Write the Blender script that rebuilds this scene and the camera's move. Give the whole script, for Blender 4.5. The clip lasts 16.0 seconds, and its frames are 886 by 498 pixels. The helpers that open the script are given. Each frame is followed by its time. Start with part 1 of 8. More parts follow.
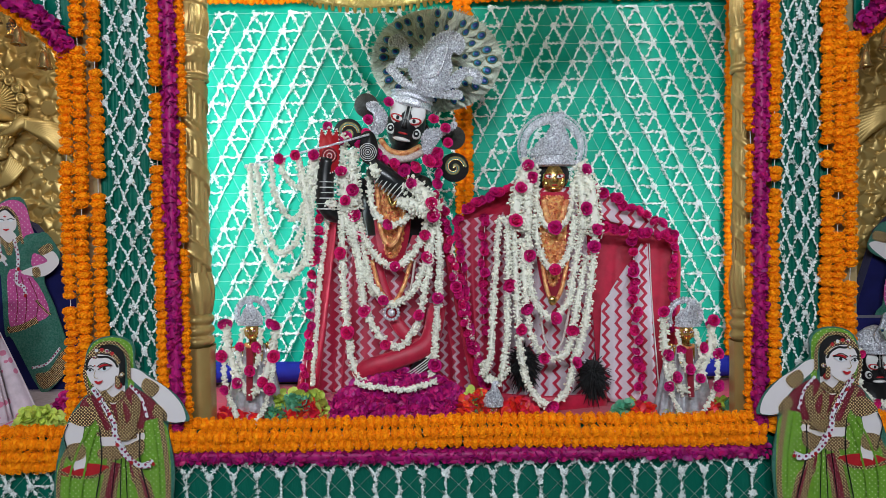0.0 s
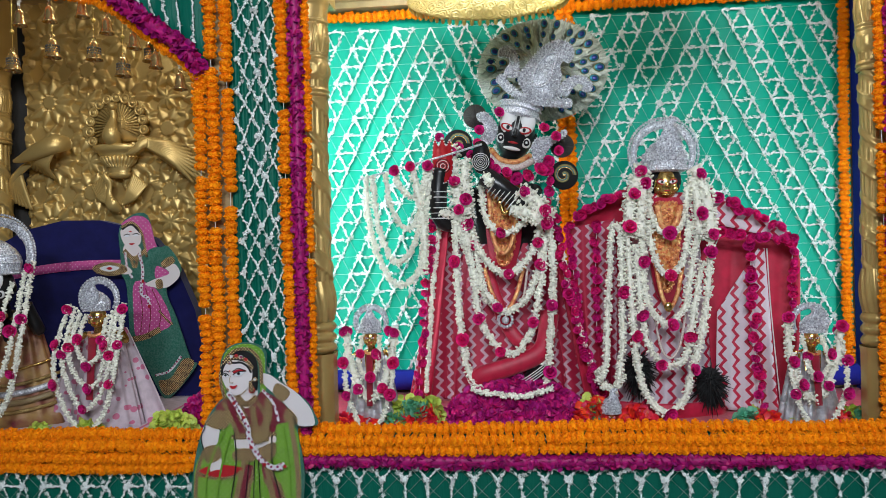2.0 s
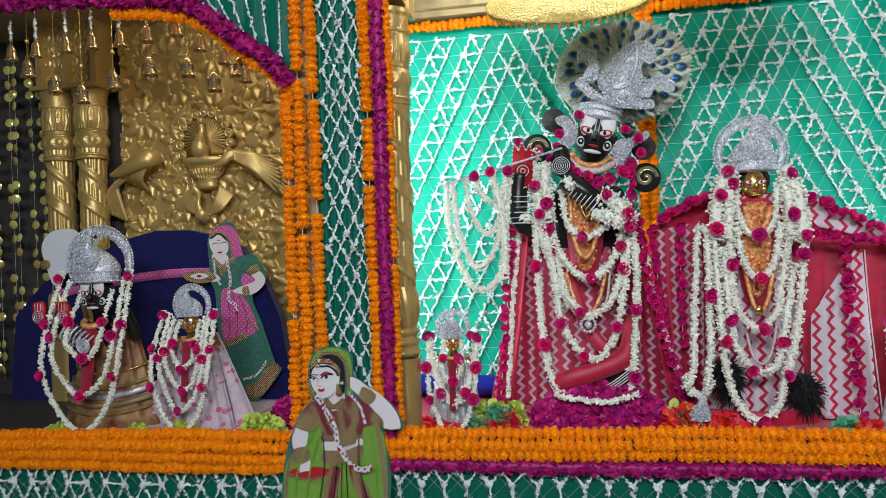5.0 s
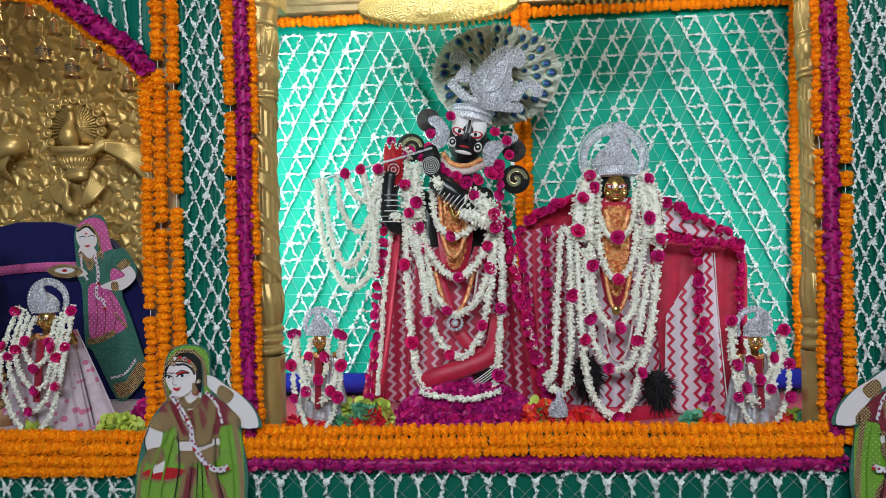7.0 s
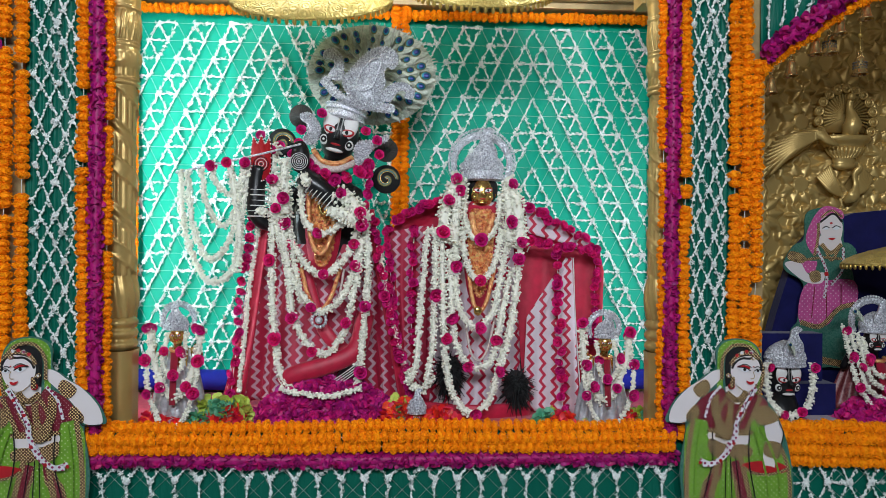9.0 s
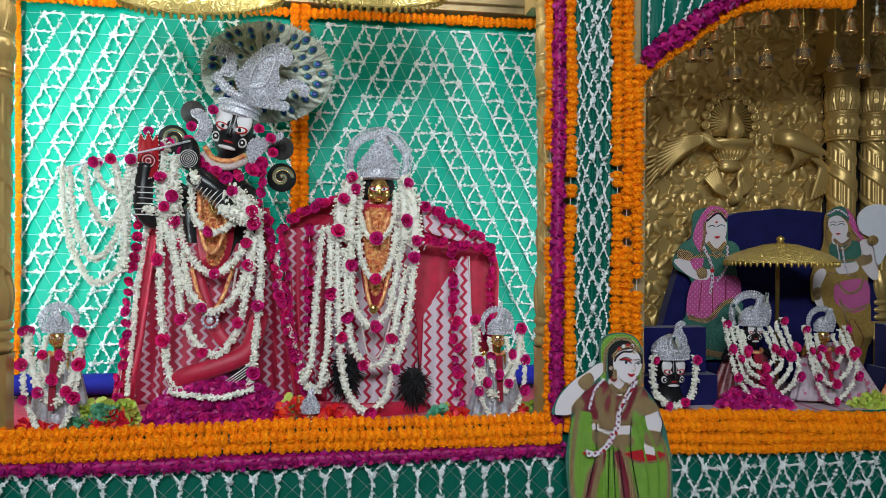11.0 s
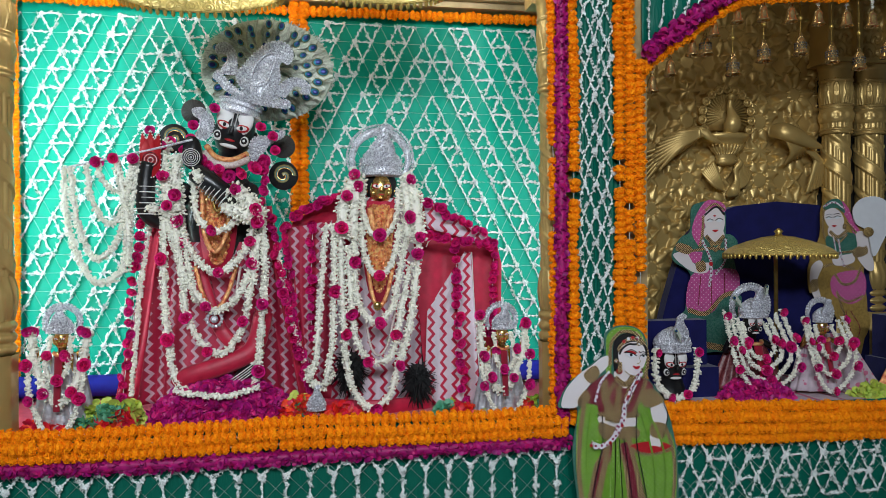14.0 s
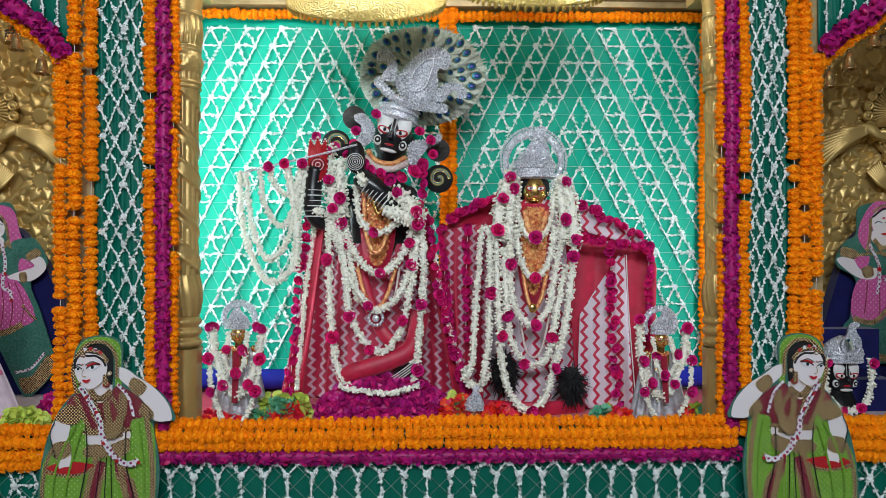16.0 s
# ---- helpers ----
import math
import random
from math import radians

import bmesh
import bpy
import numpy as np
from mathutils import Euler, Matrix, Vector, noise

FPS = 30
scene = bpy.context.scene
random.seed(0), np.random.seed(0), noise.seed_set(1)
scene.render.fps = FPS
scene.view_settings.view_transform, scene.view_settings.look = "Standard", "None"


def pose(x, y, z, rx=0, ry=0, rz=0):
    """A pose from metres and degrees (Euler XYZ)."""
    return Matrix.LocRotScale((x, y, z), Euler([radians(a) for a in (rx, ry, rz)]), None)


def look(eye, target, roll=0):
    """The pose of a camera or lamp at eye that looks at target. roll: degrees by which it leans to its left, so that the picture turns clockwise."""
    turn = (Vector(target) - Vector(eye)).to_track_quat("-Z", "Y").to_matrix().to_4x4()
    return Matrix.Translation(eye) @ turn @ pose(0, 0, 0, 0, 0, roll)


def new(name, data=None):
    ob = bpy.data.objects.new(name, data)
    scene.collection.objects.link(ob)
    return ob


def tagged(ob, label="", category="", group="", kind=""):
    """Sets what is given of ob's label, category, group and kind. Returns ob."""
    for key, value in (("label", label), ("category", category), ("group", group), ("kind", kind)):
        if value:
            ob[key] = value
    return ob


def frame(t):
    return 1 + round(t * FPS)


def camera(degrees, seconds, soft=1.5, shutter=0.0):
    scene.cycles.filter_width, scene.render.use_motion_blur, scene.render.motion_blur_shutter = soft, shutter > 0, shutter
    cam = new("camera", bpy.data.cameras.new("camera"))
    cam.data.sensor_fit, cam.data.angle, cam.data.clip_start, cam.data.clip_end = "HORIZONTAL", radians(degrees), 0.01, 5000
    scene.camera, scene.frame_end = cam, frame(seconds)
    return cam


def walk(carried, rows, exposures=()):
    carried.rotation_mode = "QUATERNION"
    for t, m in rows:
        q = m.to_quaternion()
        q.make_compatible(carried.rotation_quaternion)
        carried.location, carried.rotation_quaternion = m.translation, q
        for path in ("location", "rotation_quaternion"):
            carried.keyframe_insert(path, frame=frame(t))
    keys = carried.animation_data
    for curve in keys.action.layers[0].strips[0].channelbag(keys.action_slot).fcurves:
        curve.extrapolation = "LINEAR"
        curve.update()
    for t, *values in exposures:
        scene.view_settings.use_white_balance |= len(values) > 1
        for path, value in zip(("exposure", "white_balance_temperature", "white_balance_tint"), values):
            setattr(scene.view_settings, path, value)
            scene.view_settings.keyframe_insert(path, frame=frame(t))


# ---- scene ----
cam = camera(63.7, 16.0, soft=0.6)
METRES, EYE, TILT, LEAN, TURN = 1.2, 1.5, -2.0, 0.75, 0.0
ROWS = [
    (0.0, 0.0, 0.0, 0.0, -0.0, -0.0, 0.0),
    (0.5, -0.0451, -0.0059, -0.008, 0.58, 0.39, 0.38),
    (1.0, -0.0853, -0.0155, -0.0117, 1.91, 0.65, 0.46),
    (1.5, -0.1217, -0.0248, -0.0152, 3.57, 0.84, 0.56),
    (2.0, -0.1519, -0.0311, -0.0164, 5.04, 1.12, 0.68),
    (2.5, -0.1789, -0.0373, -0.0182, 6.47, 1.48, 0.8),
    (3.0, -0.2058, -0.046, -0.0189, 8.13, 1.71, 1.05),
    (4.25, -0.2225, -0.0497, -0.0228, 10.7, 1.83, 1.15),
    (5.5, -0.1588, -0.0396, -0.0266, 9.53, 1.87, 1.04),
    (6.0, -0.1182, -0.0361, -0.0267, 8.06, 1.76, 0.88),
    (6.5, -0.0744, -0.033, -0.0244, 6.22, 1.65, 0.71),
    (7.0, -0.0342, -0.0296, -0.0272, 4.12, 1.61, 0.43),
    (7.5, 0.0062, -0.0296, -0.0278, 1.88, 1.56, 0.1),
    (8.0, 0.0418, -0.0341, -0.0294, -0.07, 1.6, -0.31),
    (8.5, 0.0723, -0.0417, -0.0327, -1.62, 1.64, -0.92),
    (9.0, 0.1047, -0.0485, -0.032, -3.02, 1.7, -1.18),
    (11.5, 0.2354, -0.0786, -0.0406, -9.93, 1.83, -0.71),
    (12.0, 0.2561, -0.087, -0.0424, -11.3, 1.81, -0.73),
    (12.5, 0.2694, -0.094, -0.0413, -12.44, 1.94, -0.74),
    (13.0, 0.2596, -0.0953, -0.0425, -12.63, 2.0, -0.58),
    (13.5, 0.2212, -0.0829, -0.0475, -11.46, 1.97, -0.32),
    (14.0, 0.1699, -0.0703, -0.0504, -9.39, 1.86, -0.07),
    (14.5, 0.1215, -0.0608, -0.0503, -6.85, 1.76, -0.01),
    (15.0, 0.076, -0.0568, -0.0518, -4.57, 1.75, -0.3),
    (15.5, 0.0341, -0.0581, -0.0534, -2.77, 1.84, -0.66),
    (16.0, -0.0068, -0.0613, -0.0525, -1.48, 2.0, -0.69),
]
walk(cam, [(t, pose(0, 0, EYE, TILT, LEAN, TURN) @ pose(METRES * x, METRES * y, METRES * z, 90 + pitch, roll, yaw)) for t, x, y, z, yaw, pitch, roll in ROWS])

# ---- light ----
world = bpy.data.worlds.new("world")
scene.world = world
world.use_nodes = True
world.node_tree.nodes["Background"].inputs[0].default_value = (0.55, 0.6, 0.7, 1)
world.node_tree.nodes["Background"].inputs[1].default_value = 0.05
scene.view_settings.exposure = 0.0


def area_lamp(name, m, sx, sy, watts, colour):
    data = bpy.data.lights.new(name, "AREA")
    data.shape, data.size, data.size_y, data.energy, data.color = "RECTANGLE", sx, sy, watts, colour
    ob = new(name, data)
    ob.matrix_world = m
    return ob


# two unseen area lamps facing the altar, standing for the hall's general light
for hx, watts in ((-0.65, 80), (0.65, 62)):
    area_lamp("unseen_hall_light", look((hx, -1.7, 2.98), (hx * 0.8, 2.6, 1.9)), 0.9, 0.25, watts, (0.84, 0.92, 1.0))
# weak unseen area lamp near the ceiling, added as extra fill
area_lamp("unseen_hall_light", look((0.0, 0.3, 3.14), (0.0, 1.6, 1.6)), 0.9, 0.3, 4, (0.85, 0.95, 1.0))
# unseen area lamp added behind the middle header to brighten cloth and deities
area_lamp("niche_fill_light", look((0.09, 2.46, 2.63), (0.09, 2.86, 1.6)), 1.7, 0.06, 9, (0.9, 0.96, 1.0))
# unseen area lamps added behind the side headers to brighten the gold panels
area_lamp("niche_fill_light", look((-1.6, 2.47, 2.62), (-1.75, 3.2, 1.55)), 0.8, 0.05, 4.0, (1.0, 0.98, 0.9))
area_lamp("niche_fill_light", look((1.85, 2.47, 2.62), (1.85, 3.2, 1.7)), 0.9, 0.05, 1.0, (1.0, 0.98, 0.9))
# cool LED strips behind the two carved columns, aimed at the cloth
area_lamp("led_strip", look((-1.04, 2.6, 1.7), (-0.75, 3.14, 1.6)), 0.05, 1.4, 12, (0.72, 0.92, 1.0))
area_lamp("led_strip", look((1.24, 2.6, 1.4), (0.95, 3.14, 1.35)), 0.05, 1.0, 4, (0.75, 0.9, 1.0))


# ---- materials ----
def mat(name, base, rough=0.6, metal=0.0, vary=0.15, scale=30.0, bump=0.0, bscale=80.0, island=0.0, obj=0.0, second=None, sheen=0.0,
        spec=0.5, trans=0.0):
    """A surface with two scales of variation, optional relief, and a shift of value piece by piece."""
    m = bpy.data.materials.new(name)
    m.use_nodes = True
    nt = m.node_tree
    n, lk = nt.nodes, nt.links
    b = n["Principled BSDF"]
    b.inputs["Roughness"].default_value = rough
    b.inputs["Metallic"].default_value = metal
    b.inputs["Specular IOR Level"].default_value = spec
    b.inputs["Sheen Weight"].default_value = sheen
    if trans:
        b.inputs["Subsurface Weight"].default_value = trans
        b.inputs["Subsurface Radius"].default_value = (0.01, 0.008, 0.006)
    co = n.new("ShaderNodeTexCoord")
    nz = n.new("ShaderNodeTexNoise")
    nz.inputs["Scale"].default_value = scale
    nz.inputs["Detail"].default_value = 6
    lk.new(co.outputs["Object"], nz.inputs["Vector"])
    big = n.new("ShaderNodeTexNoise")
    big.inputs["Scale"].default_value = scale * 0.13
    lk.new(co.outputs["Object"], big.inputs["Vector"])
    mix = n.new("ShaderNodeMix")
    mix.data_type = "RGBA"
    c2 = second or tuple(c * 0.6 for c in base)
    mix.inputs[6].default_value = (*base, 1)
    mix.inputs[7].default_value = (*c2, 1)
    ramp = n.new("ShaderNodeMapRange")
    ramp.inputs["From Min"].default_value, ramp.inputs["From Max"].default_value = 0.35, 0.75
    ramp.inputs["To Max"].default_value = min(1.0, vary * 3)
    lk.new(nz.outputs["Fac"], ramp.inputs["Value"])
    lk.new(ramp.outputs["Result"], mix.inputs[0])
    hsv = n.new("ShaderNodeHueSaturation")
    lk.new(mix.outputs[2], hsv.inputs["Color"])
    val = n.new("ShaderNodeMath")
    val.operation = "MULTIPLY_ADD"
    lk.new(big.outputs["Fac"], val.inputs[0])
    val.inputs[1].default_value, val.inputs[2].default_value = vary, 1 - vary * 0.5
    last = val
    for amount, kind, out in ((island, "ShaderNodeNewGeometry", "Random Per Island"), (obj, "ShaderNodeObjectInfo", "Random")):
        if amount:
            src = n.new(kind)
            ad = n.new("ShaderNodeMath")
            ad.operation = "MULTIPLY_ADD"
            lk.new(src.outputs[out], ad.inputs[0])
            ad.inputs[1].default_value = amount
            lk.new(last.outputs[0], ad.inputs[2])
            last = ad
            hue = n.new("ShaderNodeMath")
            hue.operation = "MULTIPLY_ADD"
            lk.new(src.outputs[out], hue.inputs[0])
            hue.inputs[1].default_value, hue.inputs[2].default_value = amount * 0.06, 0.5 - amount * 0.03
            lk.new(hue.outputs[0], hsv.inputs["Hue"])
    lk.new(last.outputs[0], hsv.inputs["Value"])
    lk.new(hsv.outputs["Color"], b.inputs["Base Color"])
    if bump:
        bn = n.new("ShaderNodeTexNoise")
        bn.inputs["Scale"].default_value = bscale
        bn.inputs["Detail"].default_value = 5
        lk.new(co.outputs["Object"], bn.inputs["Vector"])
        bp = n.new("ShaderNodeBump")
        bp.inputs["Strength"].default_value = bump
        bp.inputs["Distance"].default_value = 0.004
        lk.new(bn.outputs["Fac"], bp.inputs["Height"])
        lk.new(bp.outputs["Normal"], b.inputs["Normal"])
    return m


M_MARI = mat("marigold_petals", (0.84, 0.29, 0.004), 0.75, vary=0.2, scale=5, island=0.35, obj=0.12, second=(0.7, 0.2, 0.002), spec=0.15)
M_ROSEG = mat("magenta_petals", (0.34, 0.006, 0.13), 0.5, vary=0.3, scale=60, island=0.8, second=(0.1, 0.003, 0.045), spec=0.3)
M_ROSE = mat("rose_petals", (0.62, 0.018, 0.19), 0.5, vary=0.35, scale=3, island=0.6, obj=0.3, second=(0.34, 0.006, 0.09), spec=0.3)
M_JAS = mat("jasmine", (0.81, 0.8, 0.71), 0.6, vary=0.1, scale=60, island=0.3, second=(0.66, 0.66, 0.46), spec=0.3)
M_JASW = mat("white_jasmine", (0.8, 0.83, 0.82), 0.6, vary=0.08, scale=60, island=0.3, second=(0.66, 0.7, 0.6), spec=0.3)
M_GOLD = mat("gold_paint", (0.6, 0.42, 0.15), 0.37, 0.5, vary=0.2, scale=9, bump=0.05, bscale=90, second=(0.46, 0.29, 0.09))
M_BRASS = mat("brass", (0.8, 0.58, 0.17), 0.36, 0.85, vary=0.25, scale=30, bump=0.15, bscale=90, second=(0.6, 0.4, 0.08))
M_BELL = mat("polished_bell_brass", (0.85, 0.56, 0.22), 0.24, 0.85, vary=0.3, scale=60, second=(0.4, 0.25, 0.1))
# near-black second colour paints in the dark gaps between the silver work
M_SILVER = mat("silver_filigree", (0.88, 0.89, 0.94), 0.3, 0.5, vary=0.34, scale=170, bump=0.6, bscale=300, island=0.25, second=(0.16, 0.16, 0.2))
M_VELVET = mat("navy_velvet", (0.009, 0.01, 0.095), 0.85, vary=0.3, scale=14, bump=0.2, spec=0.15, sheen=0.2)
M_WOOD = mat("gilded_wood", (0.5, 0.36, 0.17), 0.45, 0.25, vary=0.35, scale=12, bump=0.3)
# tones of the unseen hall walls and floor, set to limit bounced light
M_WALL = mat("hall_plaster", (0.22, 0.22, 0.22), 0.85, vary=0.08, scale=6, bump=0.1)
M_MARBLE = mat("marble_floor", (0.32, 0.32, 0.32), 0.3, vary=0.15, scale=3)
M_BLUE = mat("blue_cloth", (0.01, 0.02, 0.4), 0.7, vary=0.2, scale=20)
M_STONE = mat("altar_stone", (0.05, 0.045, 0.04), 0.6, vary=0.2, scale=9, bump=0.2)
M_THREAD = mat("white_thread", (0.75, 0.78, 0.74), 0.6, vary=0.1, scale=60)


def cloth_green(name, base, folds):
    """Thin green satin with soft vertical folds in its relief."""
    m = mat(name, base, 0.5, vary=0.14, scale=7, second=tuple(c * 0.82 for c in base), spec=0.2)
    nt = m.node_tree
    n, lk = nt.nodes, nt.links
    b = n["Principled BSDF"]
    co = n.new("ShaderNodeTexCoord")
    mp = n.new("ShaderNodeMapping")
    mp.inputs["Scale"].default_value = (folds, 1, folds * 0.18)
    lk.new(co.outputs["Object"], mp.inputs["Vector"])
    nz = n.new("ShaderNodeTexNoise")
    nz.inputs["Scale"].default_value = 1.0
    nz.inputs["Detail"].default_value = 3
    lk.new(mp.outputs["Vector"], nz.inputs["Vector"])
    bp = n.new("ShaderNodeBump")
    bp.inputs["Strength"].default_value = 0.5
    bp.inputs["Distance"].default_value = 0.01
    lk.new(nz.outputs["Fac"], bp.inputs["Height"])
    lk.new(bp.outputs["Normal"], b.inputs["Normal"])
    return m


M_GREEN = cloth_green("green_satin", (0.0, 0.38, 0.25), 9)
M_GREENP = cloth_green("green_satin_gathered", (0.0, 0.12, 0.08), 60)


# ---- mesh helpers ----
class Geo:
    """Collects vertices and faces, with a material slot for each face."""

    def __init__(self):
        self.v, self.f, self.m, self.n = [], [], [], 0

    def add(self, verts, faces, slot=0):
        verts = np.asarray(verts, float)
        self.v.append(verts)
        for q in faces:
            self.f.append([i + self.n for i in q])
            self.m.append(slot)
        self.n += len(verts)
        return self

    def mesh(self, name, mats, smooth=True):
        me = bpy.data.meshes.new(name)
        me.from_pydata(np.concatenate(self.v).tolist() if self.v else [], [], self.f)
        for mt in mats:
            me.materials.append(mt)
        me.polygons.foreach_set("material_index", self.m)
        me.polygons.foreach_set("use_smooth", [smooth] * len(self.f))
        me.update()
        return me

    def box(self, x0, x1, y0, y1, z0, z1, slot=0):
        v = [(x, y, z) for x in (x0, x1) for y in (y0, y1) for z in (z0, z1)]
        return self.add(v, [(0, 1, 3, 2), (4, 6, 7, 5), (0, 4, 5, 1), (2, 3, 7, 6), (0, 2, 6, 4), (1, 5, 7, 3)], slot)

    def lathe(self, prof, at=(0, 0, 0), seg=24, slot=0, sx=1.0, sy=1.0, m=None):
        """A turned body from (radius, height) pairs."""
        a = np.linspace(0, 2 * math.pi, seg, endpoint=False)
        v = np.concatenate([np.stack([r * np.cos(a) * sx, r * np.sin(a) * sy, np.full(seg, z)], 1) for r, z in prof])
        if m is not None:
            v = v @ np.array(m.to_3x3()).T + np.array(m.translation)
        f = [(k * seg + i, k * seg + (i + 1) % seg, (k + 1) * seg + (i + 1) % seg, (k + 1) * seg + i)
             for k in range(len(prof) - 1) for i in range(seg)]
        f += [tuple(range(seg - 1, -1, -1)), tuple(range((len(prof) - 1) * seg, len(prof) * seg))]
        return self.add(v + np.array(at), f, slot)

    def ball(self, c, r, seg=16, rings=9, slot=0, m=None):
        """An ellipsoid with radii r about c, turned by m."""
        r = (r, r, r) if np.isscalar(r) else r
        prof = [(max(1e-4, math.sin(t)), -math.cos(t)) for t in np.linspace(0.02, math.pi - 0.02, rings)]
        mm = Matrix.Diagonal((*r, 1))
        return self.lathe(prof, c, seg, slot, m=(m.to_4x4() @ mm) if m is not None else mm)

    def tube(self, path, r, seg=8, slot=0, flat=1.0):
        """A tube along a path, with one radius or one for each point."""
        p = [Vector(q) for q in path]
        rr = [r] * len(p) if np.isscalar(r) else list(r)
        v = []
        for i, q in enumerate(p):
            t = (p[min(i + 1, len(p) - 1)] - p[max(i - 1, 0)]).normalized()
            s = t.cross(Vector((0, 1, 0)))
            s = s.normalized() if s.length > 0.05 else Vector((1, 0, 0))
            u = s.cross(t).normalized()
            v += [q + rr[i] * (math.cos(a) * s + flat * math.sin(a) * u) for a in np.linspace(0, 2 * math.pi, seg, endpoint=False)]
        f = [(k * seg + i, k * seg + (i + 1) % seg, (k + 1) * seg + (i + 1) % seg, (k + 1) * seg + i)
             for k in range(len(p) - 1) for i in range(seg)]
        f += [tuple(range(seg)), tuple(range((len(p) - 1) * seg, len(p) * seg))]
        return self.add([tuple(q) for q in v], f, slot)

    def slab(self, outline, y, thick, slot=0, edge=None):
        """A flat board cut to an outline of (x, z) pairs, its face at y, going back by thick."""
        n = len(outline)
        v = [(x, y, z) for x, z in outline] + [(x, y + thick, z) for x, z in outline]
        f = [tuple(range(n)), tuple(range(2 * n - 1, n - 1, -1))]
        self.add(v, f, slot)
        k = self.n - 2 * n
        for i in range(n):
            self.f.append([k + i, k + n + i, k + n + (i + 1) % n, k + (i + 1) % n])
            self.m.append(slot if edge is None else edge)
        return self

    def sheet(self, fn, nu, nv, slot=0):
        """A surface fn(u, v) over the unit square."""
        v = [fn(i / nu, j / nv) for j in range(nv + 1) for i in range(nu + 1)]
        f = [(j * (nu + 1) + i, j * (nu + 1) + i + 1, (j + 1) * (nu + 1) + i + 1, (j + 1) * (nu + 1) + i) for j in range(nv) for i in range(nu)]
        return self.add(v, f, slot)


def scatter(template, places, mats, name):
    """One mesh of many copies of a (verts, tris) template; places: list of (point, 3x3 matrix)."""
    tv, tf = template
    tv, tf = np.array(tv), np.array(tf)
    R_ = np.array([m for _, m in places])
    P_ = np.array([tuple(p) for p, _ in places])
    v = np.einsum("nij,kj->nki", R_, tv) + P_[:, None, :]
    f = tf[None] + (np.arange(len(places)) * len(tv))[:, None, None]
    v, f = v.reshape(-1, 3), f.reshape(-1, 3)
    me = bpy.data.meshes.new(name)
    me.vertices.add(len(v))
    me.vertices.foreach_set("co", v.ravel())
    me.loops.add(f.size)
    me.loops.foreach_set("vertex_index", f.ravel().astype(np.int32))
    me.polygons.add(len(f))
    me.polygons.foreach_set("loop_start", np.arange(0, f.size, 3, dtype=np.int32))
    for mt in mats:
        me.materials.append(mt)
    me.update(calc_edges=True)
    me.validate()
    return me


def part(name, geo, mats, parent=None, label="", smooth=True):
    me = geo if isinstance(geo, bpy.types.Mesh) else geo.mesh(name, mats if isinstance(mats, (list, tuple)) else [mats], smooth)
    ob = new(name, me)
    ob.parent = parent
    if label:
        ob["label"] = label
    return ob


def thing(name, label, category, group="", kind="", geo=None, mats=None, smooth=True, at=None):
    ob = part(name, geo, mats, smooth=smooth) if geo is not None else new(name)
    if at is not None:
        ob.location = at
    return tagged(ob, label, category, group, kind)


def structure(name, geo, mats, label="", smooth=False):
    return tagged(part(name, geo, mats, smooth=smooth), label, "", "", "structure")


def facing(d, spin, size):
    """A turn that takes local z to direction d."""
    q = Vector(d).to_track_quat("Z", "Y").to_matrix() @ Matrix.Rotation(spin, 3, "Z")
    return np.array(q) * size


def spline(pts, step):
    """Evenly spaced points along a smooth curve through pts."""
    p = [np.array(q, float) for q in pts]
    p = [2 * p[0] - p[1]] + p + [2 * p[-1] - p[-2]]
    out = []
    for i in range(1, len(p) - 2):
        a, b, c, d = p[i - 1:i + 3]
        for t in np.linspace(0, 1, 16, endpoint=False):
            out.append(0.5 * (2 * b + (c - a) * t + (2 * a - 5 * b + 4 * c - d) * t * t + (3 * b - a - 3 * c + d) * t ** 3))
    out.append(p[-2])
    out = np.array(out)
    s = np.concatenate([[0], np.cumsum(np.linalg.norm(np.diff(out, axis=0), axis=1))])
    n = max(2, int(s[-1] / step) + 1)
    q = np.linspace(0, s[-1], n)
    return np.stack([np.interp(q, s, out[:, k]) for k in range(3)], 1)


# ---- flower templates ----
def jasmine_flower():
    """A jasmine bloom on its short tube: five narrow petals."""
    v, f = [], []
    for i in range(4):
        a = i * math.pi / 2
        v.append((0.14 * math.cos(a), 0.14 * math.sin(a), -0.55))
        v.append((0.24 * math.cos(a), 0.24 * math.sin(a), 0.05))
    for i in range(4):
        j = (i + 1) % 4
        f += [(2 * i, 2 * j, 2 * j + 1), (2 * i, 2 * j + 1, 2 * i + 1)]
    for i in range(5):
        a = i * 2 * math.pi / 5
        d, s = (math.cos(a), math.sin(a)), (-math.sin(a), math.cos(a))
        k = len(v)
        v += [(0.05 * d[0], 0.05 * d[1], 0.08), (0.45 * d[0] + 0.24 * s[0], 0.45 * d[1] + 0.24 * s[1], 0.24),
              (0.95 * d[0], 0.95 * d[1], 0.16), (0.45 * d[0] - 0.24 * s[0], 0.45 * d[1] - 0.24 * s[1], 0.24)]
        f += [(k, k + 1, k + 2), (k, k + 2, k + 3)]
    return np.array(v), np.array(f)


